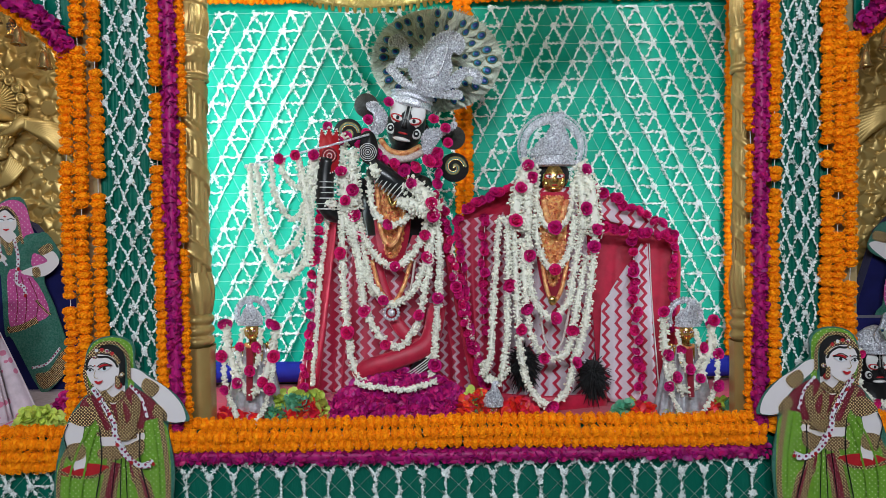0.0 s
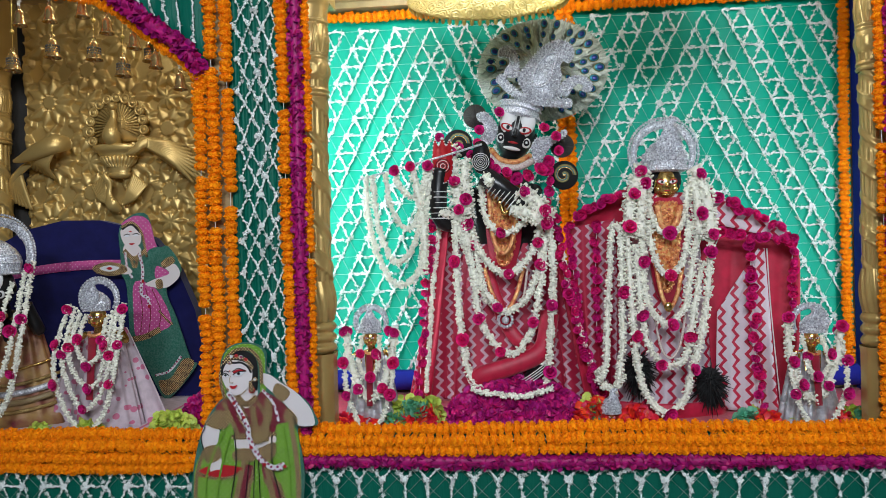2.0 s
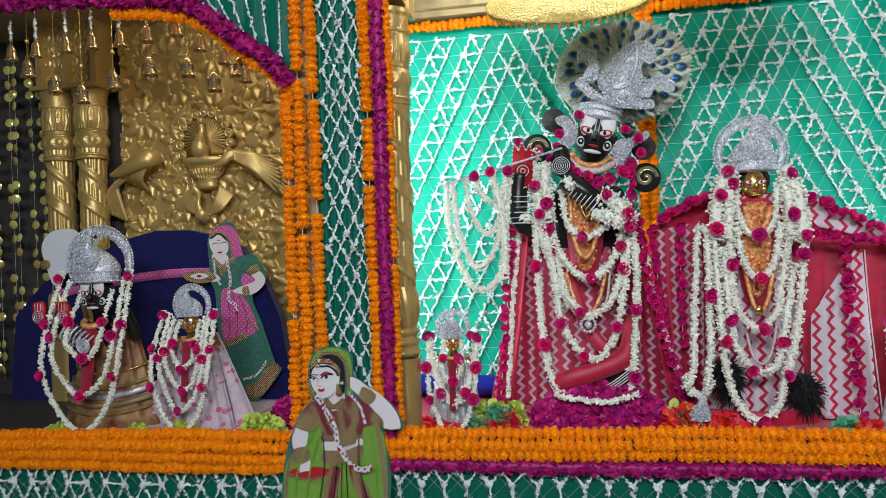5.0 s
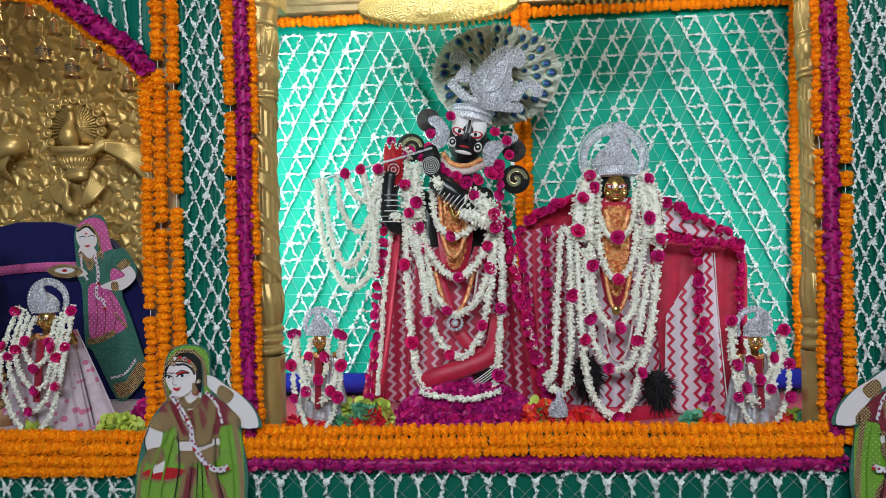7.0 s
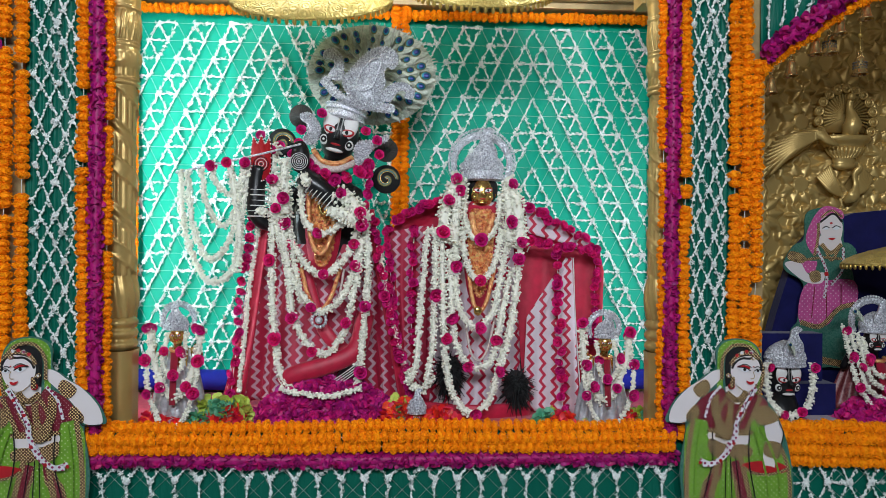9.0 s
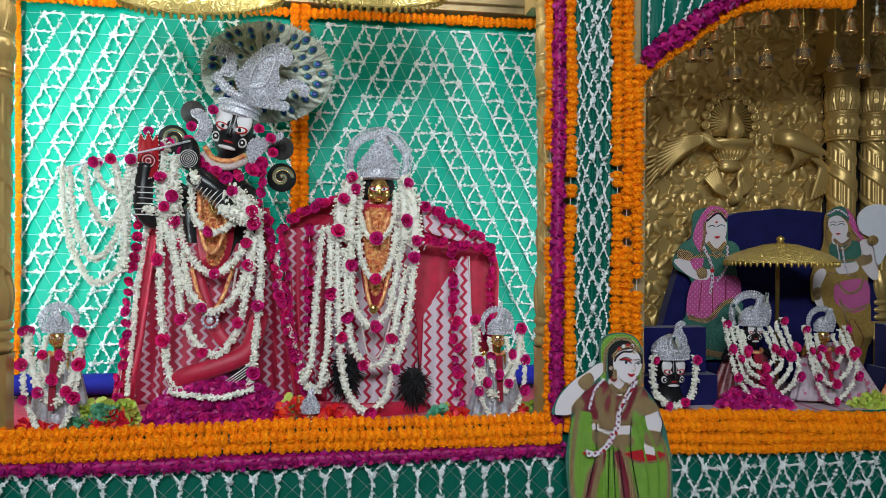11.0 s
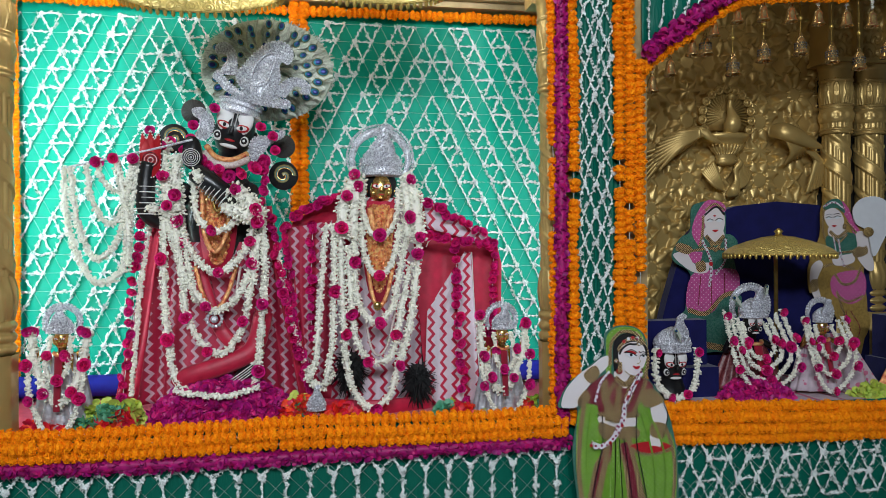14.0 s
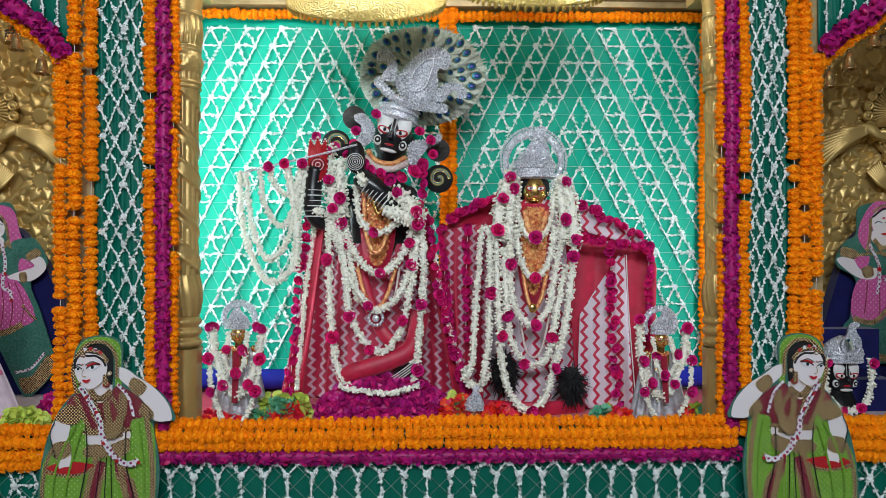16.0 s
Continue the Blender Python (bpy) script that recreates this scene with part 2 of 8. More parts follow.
def bud():
    """A closed jasmine bud."""
    v, f = [], []
    for r, z in ((0.16, -0.7), (0.46, -0.1), (0.4, 0.42)):
        v += [(r * math.cos(a), r * math.sin(a), z) for a in np.linspace(0, 2 * math.pi, 5, endpoint=False)]
    for k in range(2):
        for i in range(5):
            j = (i + 1) % 5
            f += [(k * 5 + i, k * 5 + j, k * 5 + 5 + j), (k * 5 + i, k * 5 + 5 + j, k * 5 + 5 + i)]
    v.append((0, 0, 0.75))
    f += [(10 + i, 10 + (i + 1) % 5, 15) for i in range(5)]
    return np.array(v), np.array(f)


def petal():
    """One cupped petal."""
    v, f = [], []
    for j, (w, l, h) in enumerate(((0.25, 0.0, 0.0), (0.62, 0.45, 0.12), (0.6, 0.85, 0.34), (0.25, 1.05, 0.55))):
        v += [(-w, l, h + 0.15 * w), (0, l, h - 0.05), (w, l, h + 0.15 * w)]
    for j in range(3):
        for i in range(2):
            a = j * 3 + i
            f += [(a, a + 1, a + 4), (a, a + 4, a + 3)]
    return np.array(v), np.array(f)


JAS, BUD, PETAL = jasmine_flower(), bud(), petal()


def rose_mesh(seed):
    """A small rose: rings of cupped petals about +z."""
    rng = random.Random(seed)
    places = []
    for n, tilt, size, r in ((3, 74, 0.5, 0.05), (5, 55, 0.68, 0.09), (6, 30, 0.8, 0.12), (6, 5, 0.82, 0.14)):
        off = rng.uniform(0, 6)
        for i in range(n):
            a = off + i * 2 * math.pi / n + rng.uniform(-0.15, 0.15)
            q = Matrix.Rotation(a, 3, "Z") @ Matrix.Rotation(radians(tilt + rng.uniform(-8, 8)), 3, "X")
            places.append((q @ Vector((0, r, 0)), np.array(q) * size))
    return scatter(PETAL, places, [M_ROSE], "rose")


def marigold_mesh(seed):
    """A marigold head: a flattened core covered with short frilled petals; the string runs along local z."""
    rng = random.Random(seed)
    bm = bmesh.new()
    bmesh.ops.create_icosphere(bm, subdivisions=1, radius=0.86)
    for v in bm.verts:
        v.co.z *= 0.68
    n = 84
    for i in range(n):
        z = 1 - 2 * (i + 0.5) / n
        a = i * 2.39996 + rng.uniform(-0.2, 0.2)
        d = Vector((math.sqrt(1 - z * z) * math.cos(a), math.sqrt(1 - z * z) * math.sin(a), z))
        q = d.to_track_quat("Z", "Y").to_matrix() @ Matrix.Rotation(rng.uniform(0, 6.28), 3, "Z")
        w, h, lean = rng.uniform(0.13, 0.2), rng.uniform(0.12, 0.26), rng.uniform(-0.08, 0.08)
        base = d * 0.8
        pts = [base + q @ Vector(p) for p in ((-w, -0.05, 0), (w, -0.05, 0), (w * 1.15, lean + 0.05, h), (0, lean - 0.08, h * 1.18), (-w * 1.15, lean + 0.06, h * 0.95))]
        vs = [bm.verts.new((p.x, p.y, p.z * 0.65)) for p in pts]
        bm.faces.new((vs[0], vs[1], vs[2], vs[3]))
        bm.faces.new((vs[0], vs[3], vs[4]))
    me = bpy.data.meshes.new("marigold")
    bm.to_mesh(me)
    bm.free()
    me.materials.append(M_MARI)
    return me


ROSES = [rose_mesh(i) for i in range(4)]
MARIS = [marigold_mesh(i) for i in range(6)]


def marigold_garland(path, r, label, group="", gap=1.15, seed=0, skip=()):
    """A string of marigold heads along a path, each head a piece of its own."""
    rng = random.Random(seed)
    pts = spline(path, r * gap)
    g = Geo().tube(pts[::2] if len(pts) > 4 else pts, 0.0012, 5)
    ob = thing("marigold_garland", label, "garland", group, geo=g, mats=M_THREAD)
    for i, p in enumerate(pts):
        if any(a <= i / len(pts) <= b for a, b in skip):
            continue
        d = pts[min(i + 1, len(pts) - 1)] - pts[max(i - 1, 0)]
        k = 1.08 * r * rng.uniform(0.9, 1.1)
        e = new("marigold", MARIS[rng.randrange(6)])
        e.parent = ob
        j = 0.13 * r
        e.matrix_basis = Matrix.Translation(p + np.array([rng.uniform(-j, j), rng.uniform(-j, j), rng.uniform(-j, j)])) @ \
            (Matrix(facing(d, rng.uniform(0, 6.28), 1)).to_4x4() @ Matrix.Rotation(rng.uniform(-0.2, 0.2), 4, "X")) @ Matrix.Diagonal((k, k, k, 1))
    return ob


def petal_rope(path, r, label, seed=0, per=1000, group=""):
    """A rope of magenta petals pressed together on a string."""
    rng = random.Random(seed)
    pts = spline(path, 0.012)
    length = 0.012 * len(pts)
    places = []
    for _ in range(int(per * length)):
        i = rng.randrange(len(pts) - 1)
        p = pts[i] + (pts[i + 1] - pts[i]) * rng.random()
        d = Vector(pts[i + 1] - pts[i]).normalized()
        a = rng.uniform(0, 6.28)
        s = d.cross(Vector((0.01, 1, 0.02))).normalized()
        u = s.cross(d)
        out = (math.cos(a) * s + math.sin(a) * u)
        k = r * rng.uniform(0.5, 1.0)
        dirn = (out + 0.8 * d * rng.uniform(-1, 1)).normalized()
        q = Vector(dirn).to_track_quat("Y", "X").to_matrix() @ Matrix.Rotation(rng.uniform(0, 6.28), 3, "Y")
        places.append((p + np.array(out) * k * 0.6, np.array(q) * r * rng.uniform(0.36, 0.6)))
    ob = thing("petal_garland", label, "garland", group, geo=Geo().tube(pts[::3], r * 0.7, 6), mats=M_ROSEG)
    tagged(part("petal_mass", scatter(PETAL, places, [M_ROSEG], "petal_mass"), None, ob), kind="stuff")
    return ob


def string_places(a, b, rng, size=0.0085, step=0.0085, out=(0, -1, 0), dens=1.0, tuft=0.35):
    """Blooms threaded along the straight string from a to b: (flowers, buds)."""
    a, b = Vector(a), Vector(b)
    n = max(1, int((b - a).length / step))
    fl, bu = [], []
    d = (b - a).normalized()
    for i in range(n):
        if rng.random() > dens:
            continue
        p = a.lerp(b, (i + 0.5) / n)
        side = Vector((rng.uniform(-1, 1), 0, rng.uniform(-1, 1)))
        o = (Vector(out) * rng.uniform(0.1, 1) + side).normalized()
        k = size * rng.uniform(0.75, 1.2)
        if rng.random() < tuft:
            fl.append((p + o * k * 0.4, facing(o, rng.uniform(0, 6), k)))
        else:
            bu.append((p + o * k * 0.15, facing((d * rng.choice((-1, 1)) + 0.7 * o), rng.uniform(0, 6), k * 0.85)))
    return fl, bu


def flower_net(name, segments, label, seed, size=0.0085, step=0.0085, tuft=0.35, knots=(), parent=None, out=(0, -1, 0)):
    """A net of jasmine strings: threads, blooms and knots of blooms."""
    rng = random.Random(seed)
    fl, bu, g = [], [], Geo()
    for a, b in segments:
        x, y = string_places(a, b, rng, size, step, out, tuft=tuft)
        fl += x
        bu += y
        g.tube([a, b], 0.0007, 4)
    for k in knots:
        for _ in range(rng.choice((3, 4, 5, 6, 8))):
            o = Vector((rng.uniform(-1, 1), -rng.uniform(0.2, 1), rng.uniform(-1, 1))).normalized()
            fl.append((Vector(k) + o * size * rng.uniform(0.3, 1.0), facing(o, rng.uniform(0, 6), size * rng.uniform(0.8, 1.2))))
    ob = thing(name, label, "garland", geo=g, mats=M_THREAD)
    if fl:
        tagged(part("bloom_mass", scatter(JAS, fl, [M_JASW], "bloom_mass"), None, ob), kind="stuff")
    if bu:
        tagged(part("bud_mass", scatter(BUD, bu, [M_JASW], "bud_mass"), None, ob), kind="stuff")
    return ob


# ---- structure ----
FLOOR_Z = 0.0
# floor, ceiling, south, west and east walls are unseen, added to enclose the hall
structure("floor", Geo().box(-4.2, 4.2, -4.0, 3.6, -0.1, 0.0), M_MARBLE)
structure("ceiling", Geo().box(-4.2, 4.2, -4.0, 3.6, 3.2, 3.3), M_WALL)
structure("wall_north", Geo().box(-4.2, 4.2, 3.32, 3.5, 0, 3.2), M_STONE)
structure("wall_south", Geo().box(-4.2, 4.2, -4.1, -3.95, 0, 3.2), M_WALL)
structure("wall_west", Geo().box(-4.35, -4.2, -4.0, 3.5, 0, 3.2), M_WALL)
structure("wall_east", Geo().box(4.2, 4.35, -4.0, 3.5, 0, 3.2), M_WALL)
structure("altar_platform", Geo().box(-3.6, 3.75, 2.3, 3.32, 0, 0.8), M_STONE)
# the header over the three niches, and the two piers between them
structure("altar_header", Geo().box(-3.6, 3.75, 2.3, 2.42, 2.66, 3.2), M_WOOD)
structure("pier_1", Geo().box(-1.19, -0.88, 2.3, 2.42, 0.8, 2.66), M_WOOD)
structure("pier_2", Geo().box(1.035, 1.335, 2.3, 2.42, 0.8, 2.66), M_WOOD)
structure("divider_1", Geo().box(-1.19, -1.12, 2.42, 3.15, 0.8, 2.66), M_WOOD)
structure("divider_2", Geo().box(1.305, 1.335, 2.42, 3.15, 0.8, 2.66), M_WOOD)
structure("niche_trim_1", Geo().box(-1.118, -1.1, 3.06, 3.12, 0.8, 2.5), M_BLUE)
structure("niche_trim_2", Geo().box(1.285, 1.303, 3.06, 3.12, 0.8, 2.5), M_BLUE)
for z0, z1, y0 in ((2.512, 2.54, 3.07), (2.54, 2.59, 3.04), (2.59, 2.62, 3.0)):
    structure("cornice", Geo().box(-1.118, 1.303, y0, 3.159, z0, z1), M_WOOD)
structure("niche_ceiling", Geo().box(-1.19, 1.335, 2.42, 3.32, 2.66, 2.7), M_WOOD)


# ---- green cloths ----
def cloth(name, x0, x1, z0, z1, y, amp, waves, material, label, seed=0, nu=140, nv=24):
    ph = random.Random(seed).uniform(0, 6)

    def fn(u, v):
        w = math.sin(u * waves * 6.283 + ph + 0.6 * math.sin(v * 3)) + 0.6 * math.sin(u * waves * 2.3 * 6.283 + 1.7 * v)
        return (x0 + (x1 - x0) * u, y + amp * w + amp * 0.8 * noise.noise((u * 9, v * 5, seed)), z0 + (z1 - z0) * v)
    g = Geo().sheet(fn, nu, nv)
    ob = thing(name, label, "cloth", geo=g, mats=material)
    md = ob.modifiers.new("thickness", "SOLIDIFY")
    md.thickness = 0.003
    md.offset = 1
    return ob


BX0, BXM, BX1, BZ0, BZ1, BY = -1.095, 0.093, 1.285, 0.82, 2.5, 3.14
cloth("backdrop_cloth", BX0, BXM, BZ0, BZ1, BY, 0.004, 4, M_GREEN, "emerald green satin backdrop cloth hung behind the deities", 1)
cloth("backdrop_cloth", BXM, BX1, BZ0, BZ1, BY, 0.004, 4, M_GREEN, "emerald green satin backdrop cloth hung behind the deities", 2)
structure("niche_back", Geo().box(-0.88 - 0.3, 1.035 + 0.3, 3.16, 3.3, 0.8, 2.66), M_WOOD)
cloth("apron_cloth", -3.6, 3.75, 0.12, 0.86, 2.283, 0.004, 26, M_GREENP, "dark green satin cloth hung over the altar front", 3, 420, 16)
cloth("pier_cloth", -1.09, -0.9, 0.86, 2.66, 2.283, 0.004, 5, M_GREENP, "gathered dark green satin strip on the pier", 4, 70, 40)
cloth("pier_cloth", 1.05, 1.225, 0.86, 2.66, 2.283, 0.004, 5, M_GREENP, "gathered dark green satin strip on the pier", 5, 70, 40)

# ---- triangle net of jasmine on the backdrop, with the pale printed grid of the cloth ----
HROW, WCOL = 0.0776, 0.0785
YN = BY - 0.016


def backdrop_net(x0, x1, apex, ztop, seed):
    segs, knots, lines = [], [], Geo()
    nrow = int((ztop - 0.86) / HROW)
    inside = lambda x: x0 + 0.01 < x < x1 - 0.01
    for side in (-1, 1):
        for i in range(-12, 12):
            for r in range(nrow):
                z0, z1 = ztop - r * HROW, ztop - (r + 1) * HROW
                o0 = (i - r / 2) * WCOL
                o1 = o0 - WCOL / 2
                if max(o0, o1) > 0.001:
                    continue
                p, q = apex + (o0 if side < 0 else -o0), apex + (o1 if side < 0 else -o1)
                if inside(p) and inside(q):
                    segs.append(((p, YN, z0), (q, YN, z1)))
                # cross pieces in every other strip
                if i % 2 == 0:
                    n0 = o0 + WCOL
                    if n0 <= 0.001:
                        e = apex + (n0 if side < 0 else -n0)
                        if inside(p) and inside(e):
                            segs.append(((p, YN, z0), (e, YN, z0)))
                            knots += [(p, YN, z0), (e, YN, z0)]
                    n1 = o1 + WCOL
                    if n1 <= 0.001:
                        e = apex + (n1 if side < 0 else -n1)
                        if inside(p) and inside(e):
                            segs.append(((p, YN, z0), (e, YN, z1)))
    flower_net("jasmine_net", segs, "triangle net of white jasmine strings on the backdrop cloth", seed, size=0.0118, step=0.0095, tuft=0.5, knots=knots[::2])
    for r in range(nrow + 1):
        z = ztop - r * HROW
        lines.tube([(x0, BY - 0.012, z), (x1, BY - 0.012, z)], 0.0006, 4)
    for side in (-1, 1):
        for i in range(-30, 30):
            a0 = apex + i * WCOL
            run = []
            for k in range(0, nrow + 1):
                x = a0 + side * k * WCOL / 2
                if inside(x):
                    run.append((x, BY - 0.012, ztop - k * HROW))
            if len(run) > 1:
                lines.tube([run[0], run[-1]], 0.0006, 4)
    thing("thread_grid", "fine pale thread grid stretched over the green cloth", "thread", geo=lines, mats=M_THREAD)


backdrop_net(BX0, BXM, (-0.49, 2.268)[0], (-0.49, 2.268)[1] + 2 * HROW, 11)
backdrop_net(BXM, BX1, (0.689, 2.277)[0], (0.689, 2.277)[1] + 2 * HROW, 12)

# ---- garlands on the piers and the ledge ----
YG = 2.25
GV = "marigold garlands of the altar front"


def upright(x, r, z0, z1, seed, y=YG, skip=()):
    rng = random.Random(seed + 90)
    n = 9
    path = [(x + rng.uniform(-0.004, 0.004), y, z0 + (z1 - z0) * k / n) for k in range(n + 1)]
    marigold_garland(path, r, "hanging string of orange marigold heads on the pier", GV, gap=1.17, seed=seed, skip=skip)


for k, (x, r, z0, z1) in enumerate(((-1.183, 0.0205, 0.9, 2.04), (-1.138, 0.0215, 0.9, 2.64), (-1.086, 0.0205, 0.9, 2.64), (-0.893, 0.0215, 0.87, 2.64), (-0.828, 0.018, 0.87, 2.64),
                                    (0.978, 0.018, 0.84, 2.64), (1.042, 0.0205, 0.84, 2.64), (1.209, 0.02, 0.9, 2.64), (1.248, 0.021, 0.9, 2.64), (1.285, 0.0205, 0.9, 2.07))):
    upright(x, r, z0, z1, k, YG if r > 0.019 else 2.27, skip=((0.31 + 0.05 * (k % 4), 0.325 + 0.05 * (k % 4)), (0.7 - 0.04 * k, 0.712 - 0.04 * k)))
petal_rope([(-0.85, 2.245, 0.8), (-0.852, 2.24, 1.4), (-0.849, 2.245, 2.0), (-0.85, 2.245, 2.64)], 0.025, "thick rope of magenta petals beside the column", 1)
petal_rope([(0.998, 2.245, 0.8), (0.996, 2.24, 1.4), (1.0, 2.245, 2.0), (1.001, 2.245, 2.64)], 0.025, "thick rope of magenta petals beside the column", 2)
for row, (z, y, r) in enumerate(((0.872, 2.255, 0.021), (0.843, 2.225, 0.021), (0.811, 2.232, 0.0205))):
    marigold_garland([(-0.87, y, z), (-0.4, y, z - 0.004), (0.1, y, z + 0.003), (0.6, y, z - 0.002), (1.0, y, z)], r,
                     "string of orange marigold heads laid along the altar ledge", GV, gap=1.2, seed=40 + row)
petal_rope([(-0.88, 2.245, 0.772), (-0.2, 2.24, 0.768), (0.4, 2.24, 0.77), (1.02, 2.245, 0.772)], 0.027, "rope of magenta petals along the altar ledge", 3)
for side, xa, xb in (("w", -3.4, -1.13), ("e", 1.25, 3.5)):
    for row, (z, y) in enumerate(((0.872, 2.25), (0.84, 2.23), (0.802, 2.235), (0.766, 2.245))):
        marigold_garland([(xa + (xb - xa) * k / 5, y, z - (0.018 if side == "w" else 0.013 * k) + 0.005 * math.sin(k * 2 + row)) for k in range(6)], 0.021,
                         "string of orange marigold heads laid along the side ledge", GV, gap=1.2, seed=50 + row + (10 if side == "e" else 0))

# pier nets
for x0, x1, seed in ((-1.056, -0.914, 21), (1.066, 1.19, 22)):
    w = (x1 - x0) / 3
    rr = random.Random(seed)
    node = {(j, k): (x0 + w * j + rr.uniform(-0.006, 0.006), 2.265, 0.8 + k * 0.1 + rr.uniform(-0.012, 0.012)) for j in range(4) for k in range(20)}
    segs, knots = [], []
    for k in range(19):
        for j in range(3):
            segs.append((node[j, k], node[j + 1, k + 1]) if (j + k) % 2 else (node[j + 1, k], node[j, k + 1]))
            a, b = (node[j + 1, k], node[j, k + 1]) if (j + k) % 2 else (node[j, k], node[j + 1, k + 1])
            segs.append((a, b))
    for j, k in node:
        knots.append((node[j, k][0], 2.262, node[j, k][2]))
        if j < 3 and k < 19:
            knots.append((node[j, k][0] + w / 2, 2.262, node[j, k][2] + 0.05))
    flower_net("jasmine_net", segs, "diamond net of white jasmine strings on the pier", seed, knots=knots[::2], size=0.0105, step=0.0105, tuft=0.3)

# apron nets: a zigzag with hanging strings under the middle, triangles under the sides
segs, knots = [], []
for k in range(26):
    xn = -0.91 + k * 0.0757
    zn = 0.7
    segs += [((xn - 0.038, 2.264, 0.745), (xn, 2.264, zn)), ((xn, 2.264, zn), (xn + 0.038, 2.264, 0.745)), ((xn, 2.264, zn), (xn, 2.264, 0.46))]
    knots += [(xn, 2.262, zn), (xn - 0.038, 2.262, 0.742), (xn, 2.262, 0.62)]
flower_net("jasmine_net", segs, "zigzag of white jasmine with hanging strings on the altar front", 23, knots=knots, size=0.0115, step=0.0085, tuft=0.5)
for xa, n, seed in ((-2.72, 21, 24), (1.36, 21, 25)):
    segs, knots = [], []
    for k in range(n):
        for r in range(3):
            x, z = xa + k * 0.075 + (r % 2) * 0.0375, 0.75 - r * 0.075
            segs += [((x, 2.264, z), (x - 0.0375, 2.264, z - 0.075)), ((x, 2.264, z), (x + 0.0375, 2.264, z - 0.075))]
            if (k + r) % 2:
                segs.append(((x - 0.0375, 2.264, z - 0.075), (x + 0.0375, 2.264, z - 0.075)))
            knots.append((x, 2.262, z))
    flower_net("jasmine_net", segs, "triangle net of white jasmine strings on the altar front", seed, knots=knots, size=0.0105, tuft=0.5)

# pale thread diamonds over the altar front
g = Geo()
for k in range(-44, 48):
    for sd in (-1, 1):
        x = k * 0.08
        g.tube([(x, 2.272, 0.78), (x + sd * 0.38, 2.272, 0.4)], 0.0005, 4)
thing("thread_grid", "fine pale thread diamonds over the altar front cloth", "thread", geo=g, mats=M_THREAD)

# marigold strips on the backdrop
marigold_garland([(0.075, 3.1, 1.3), (0.078, 3.1, 1.9), (0.074, 3.1, 2.5)], 0.022, "double string of marigold heads down the backdrop seam", GV, seed=70)
marigold_garland([(0.115, 3.1, 1.3), (0.112, 3.1, 1.9), (0.116, 3.1, 2.5)], 0.022, "double string of marigold heads down the backdrop seam", GV, seed=71)
marigold_garland([(-1.04, 3.1, 2.48), (0.1, 3.1, 2.475), (1.26, 3.1, 2.48)], 0.022, "string of marigold heads along the top of the backdrop", GV, seed=72)
marigold_garland([(1.24, 3.08, 0.85), (1.234, 3.08, 1.6), (1.24, 3.08, 2.46)], 0.021, "string of marigold heads down the backdrop edge", GV, seed=73)
marigold_garland([(-1.045, 3.08, 0.85), (-1.04, 3.08, 1.6), (-1.045, 3.08, 2.46)], 0.012, "string of marigold heads down the backdrop edge", GV, seed=74)

# ---- more materials ----
M_BLACK = mat("black_skin", (0.012, 0.012, 0.013), 0.28, vary=0.2, scale=30)
M_HAIR = mat("black_hair", (0.008, 0.008, 0.009), 0.8, vary=0.3, scale=80, bump=0.5)
M_WHITE = mat("white_paint", (0.8, 0.79, 0.77), 0.45, vary=0.06, scale=40)
M_REDP = mat("red_paint", (0.5, 0.012, 0.02), 0.45, vary=0.15, scale=40)
M_RED = mat("red_silk", (0.56, 0.009, 0.05), 0.5, vary=0.25, scale=26, bump=0.3, bscale=40, second=(0.36, 0.005, 0.03), sheen=0.2)
M_GOLDF = mat("polished_gold", (0.85, 0.58, 0.2), 0.22, 0.95, vary=0.25, scale=50, second=(0.5, 0.3, 0.07))
M_JEWEL = mat("beaded_jewellery", (0.85, 0.48, 0.2), 0.3, 0.4, vary=0.8, scale=70, bump=1.0, bscale=200, island=0.4, second=(0.5, 0.015, 0.012))
M_PEARL = mat("pearls", (0.75, 0.68, 0.62), 0.25, vary=0.3, scale=160, bump=0.6, bscale=300, second=(0.45, 0.25, 0.25))
M_SKIN = mat("painted_skin", (0.78, 0.72, 0.73), 0.4, vary=0.06, scale=20, second=(0.7, 0.6, 0.6))
M_LIME = mat("lime_green_print", (0.17, 0.36, 0.03), 0.35, vary=0.2, scale=40, second=(0.1, 0.24, 0.02))
M_MAROON = mat("maroon_print", (0.16, 0.012, 0.025), 0.4, vary=0.5, scale=120, second=(0.3, 0.1, 0.09))
M_TEAL = mat("dark_green_print", (0.015, 0.13, 0.09), 0.4, vary=0.7, scale=140, second=(0.1, 0.22, 0.18))
M_GLITTER = mat("gold_glitter", (0.6, 0.42, 0.16), 0.4, 0.6, vary=0.9, scale=230, bump=1.0, bscale=330, second=(0.14, 0.07, 0.02))
M_ROBE = mat("figured_brocade", (0.4, 0.24, 0.08), 0.5, 0.1, vary=0.9, scale=16, bump=0.5, bscale=60, second=(0.16, 0.012, 0.03))
M_MUSTARD = mat("mustard_print", (0.42, 0.27, 0.07), 0.4, vary=0.4, scale=90)
M_BOARD = mat("white_board", (0.78, 0.8, 0.84), 0.35, vary=0.05, scale=20)
M_SILK = mat("silver_brocade", (0.62, 0.62, 0.66), 0.35, 0.6, vary=0.5, scale=70, bump=0.6, bscale=60, second=(0.4, 0.4, 0.45))
M_YELLOW = mat("lime_petals", (0.52, 0.58, 0.09), 0.6, vary=0.3, scale=50, island=0.5, second=(0.3, 0.42, 0.08))
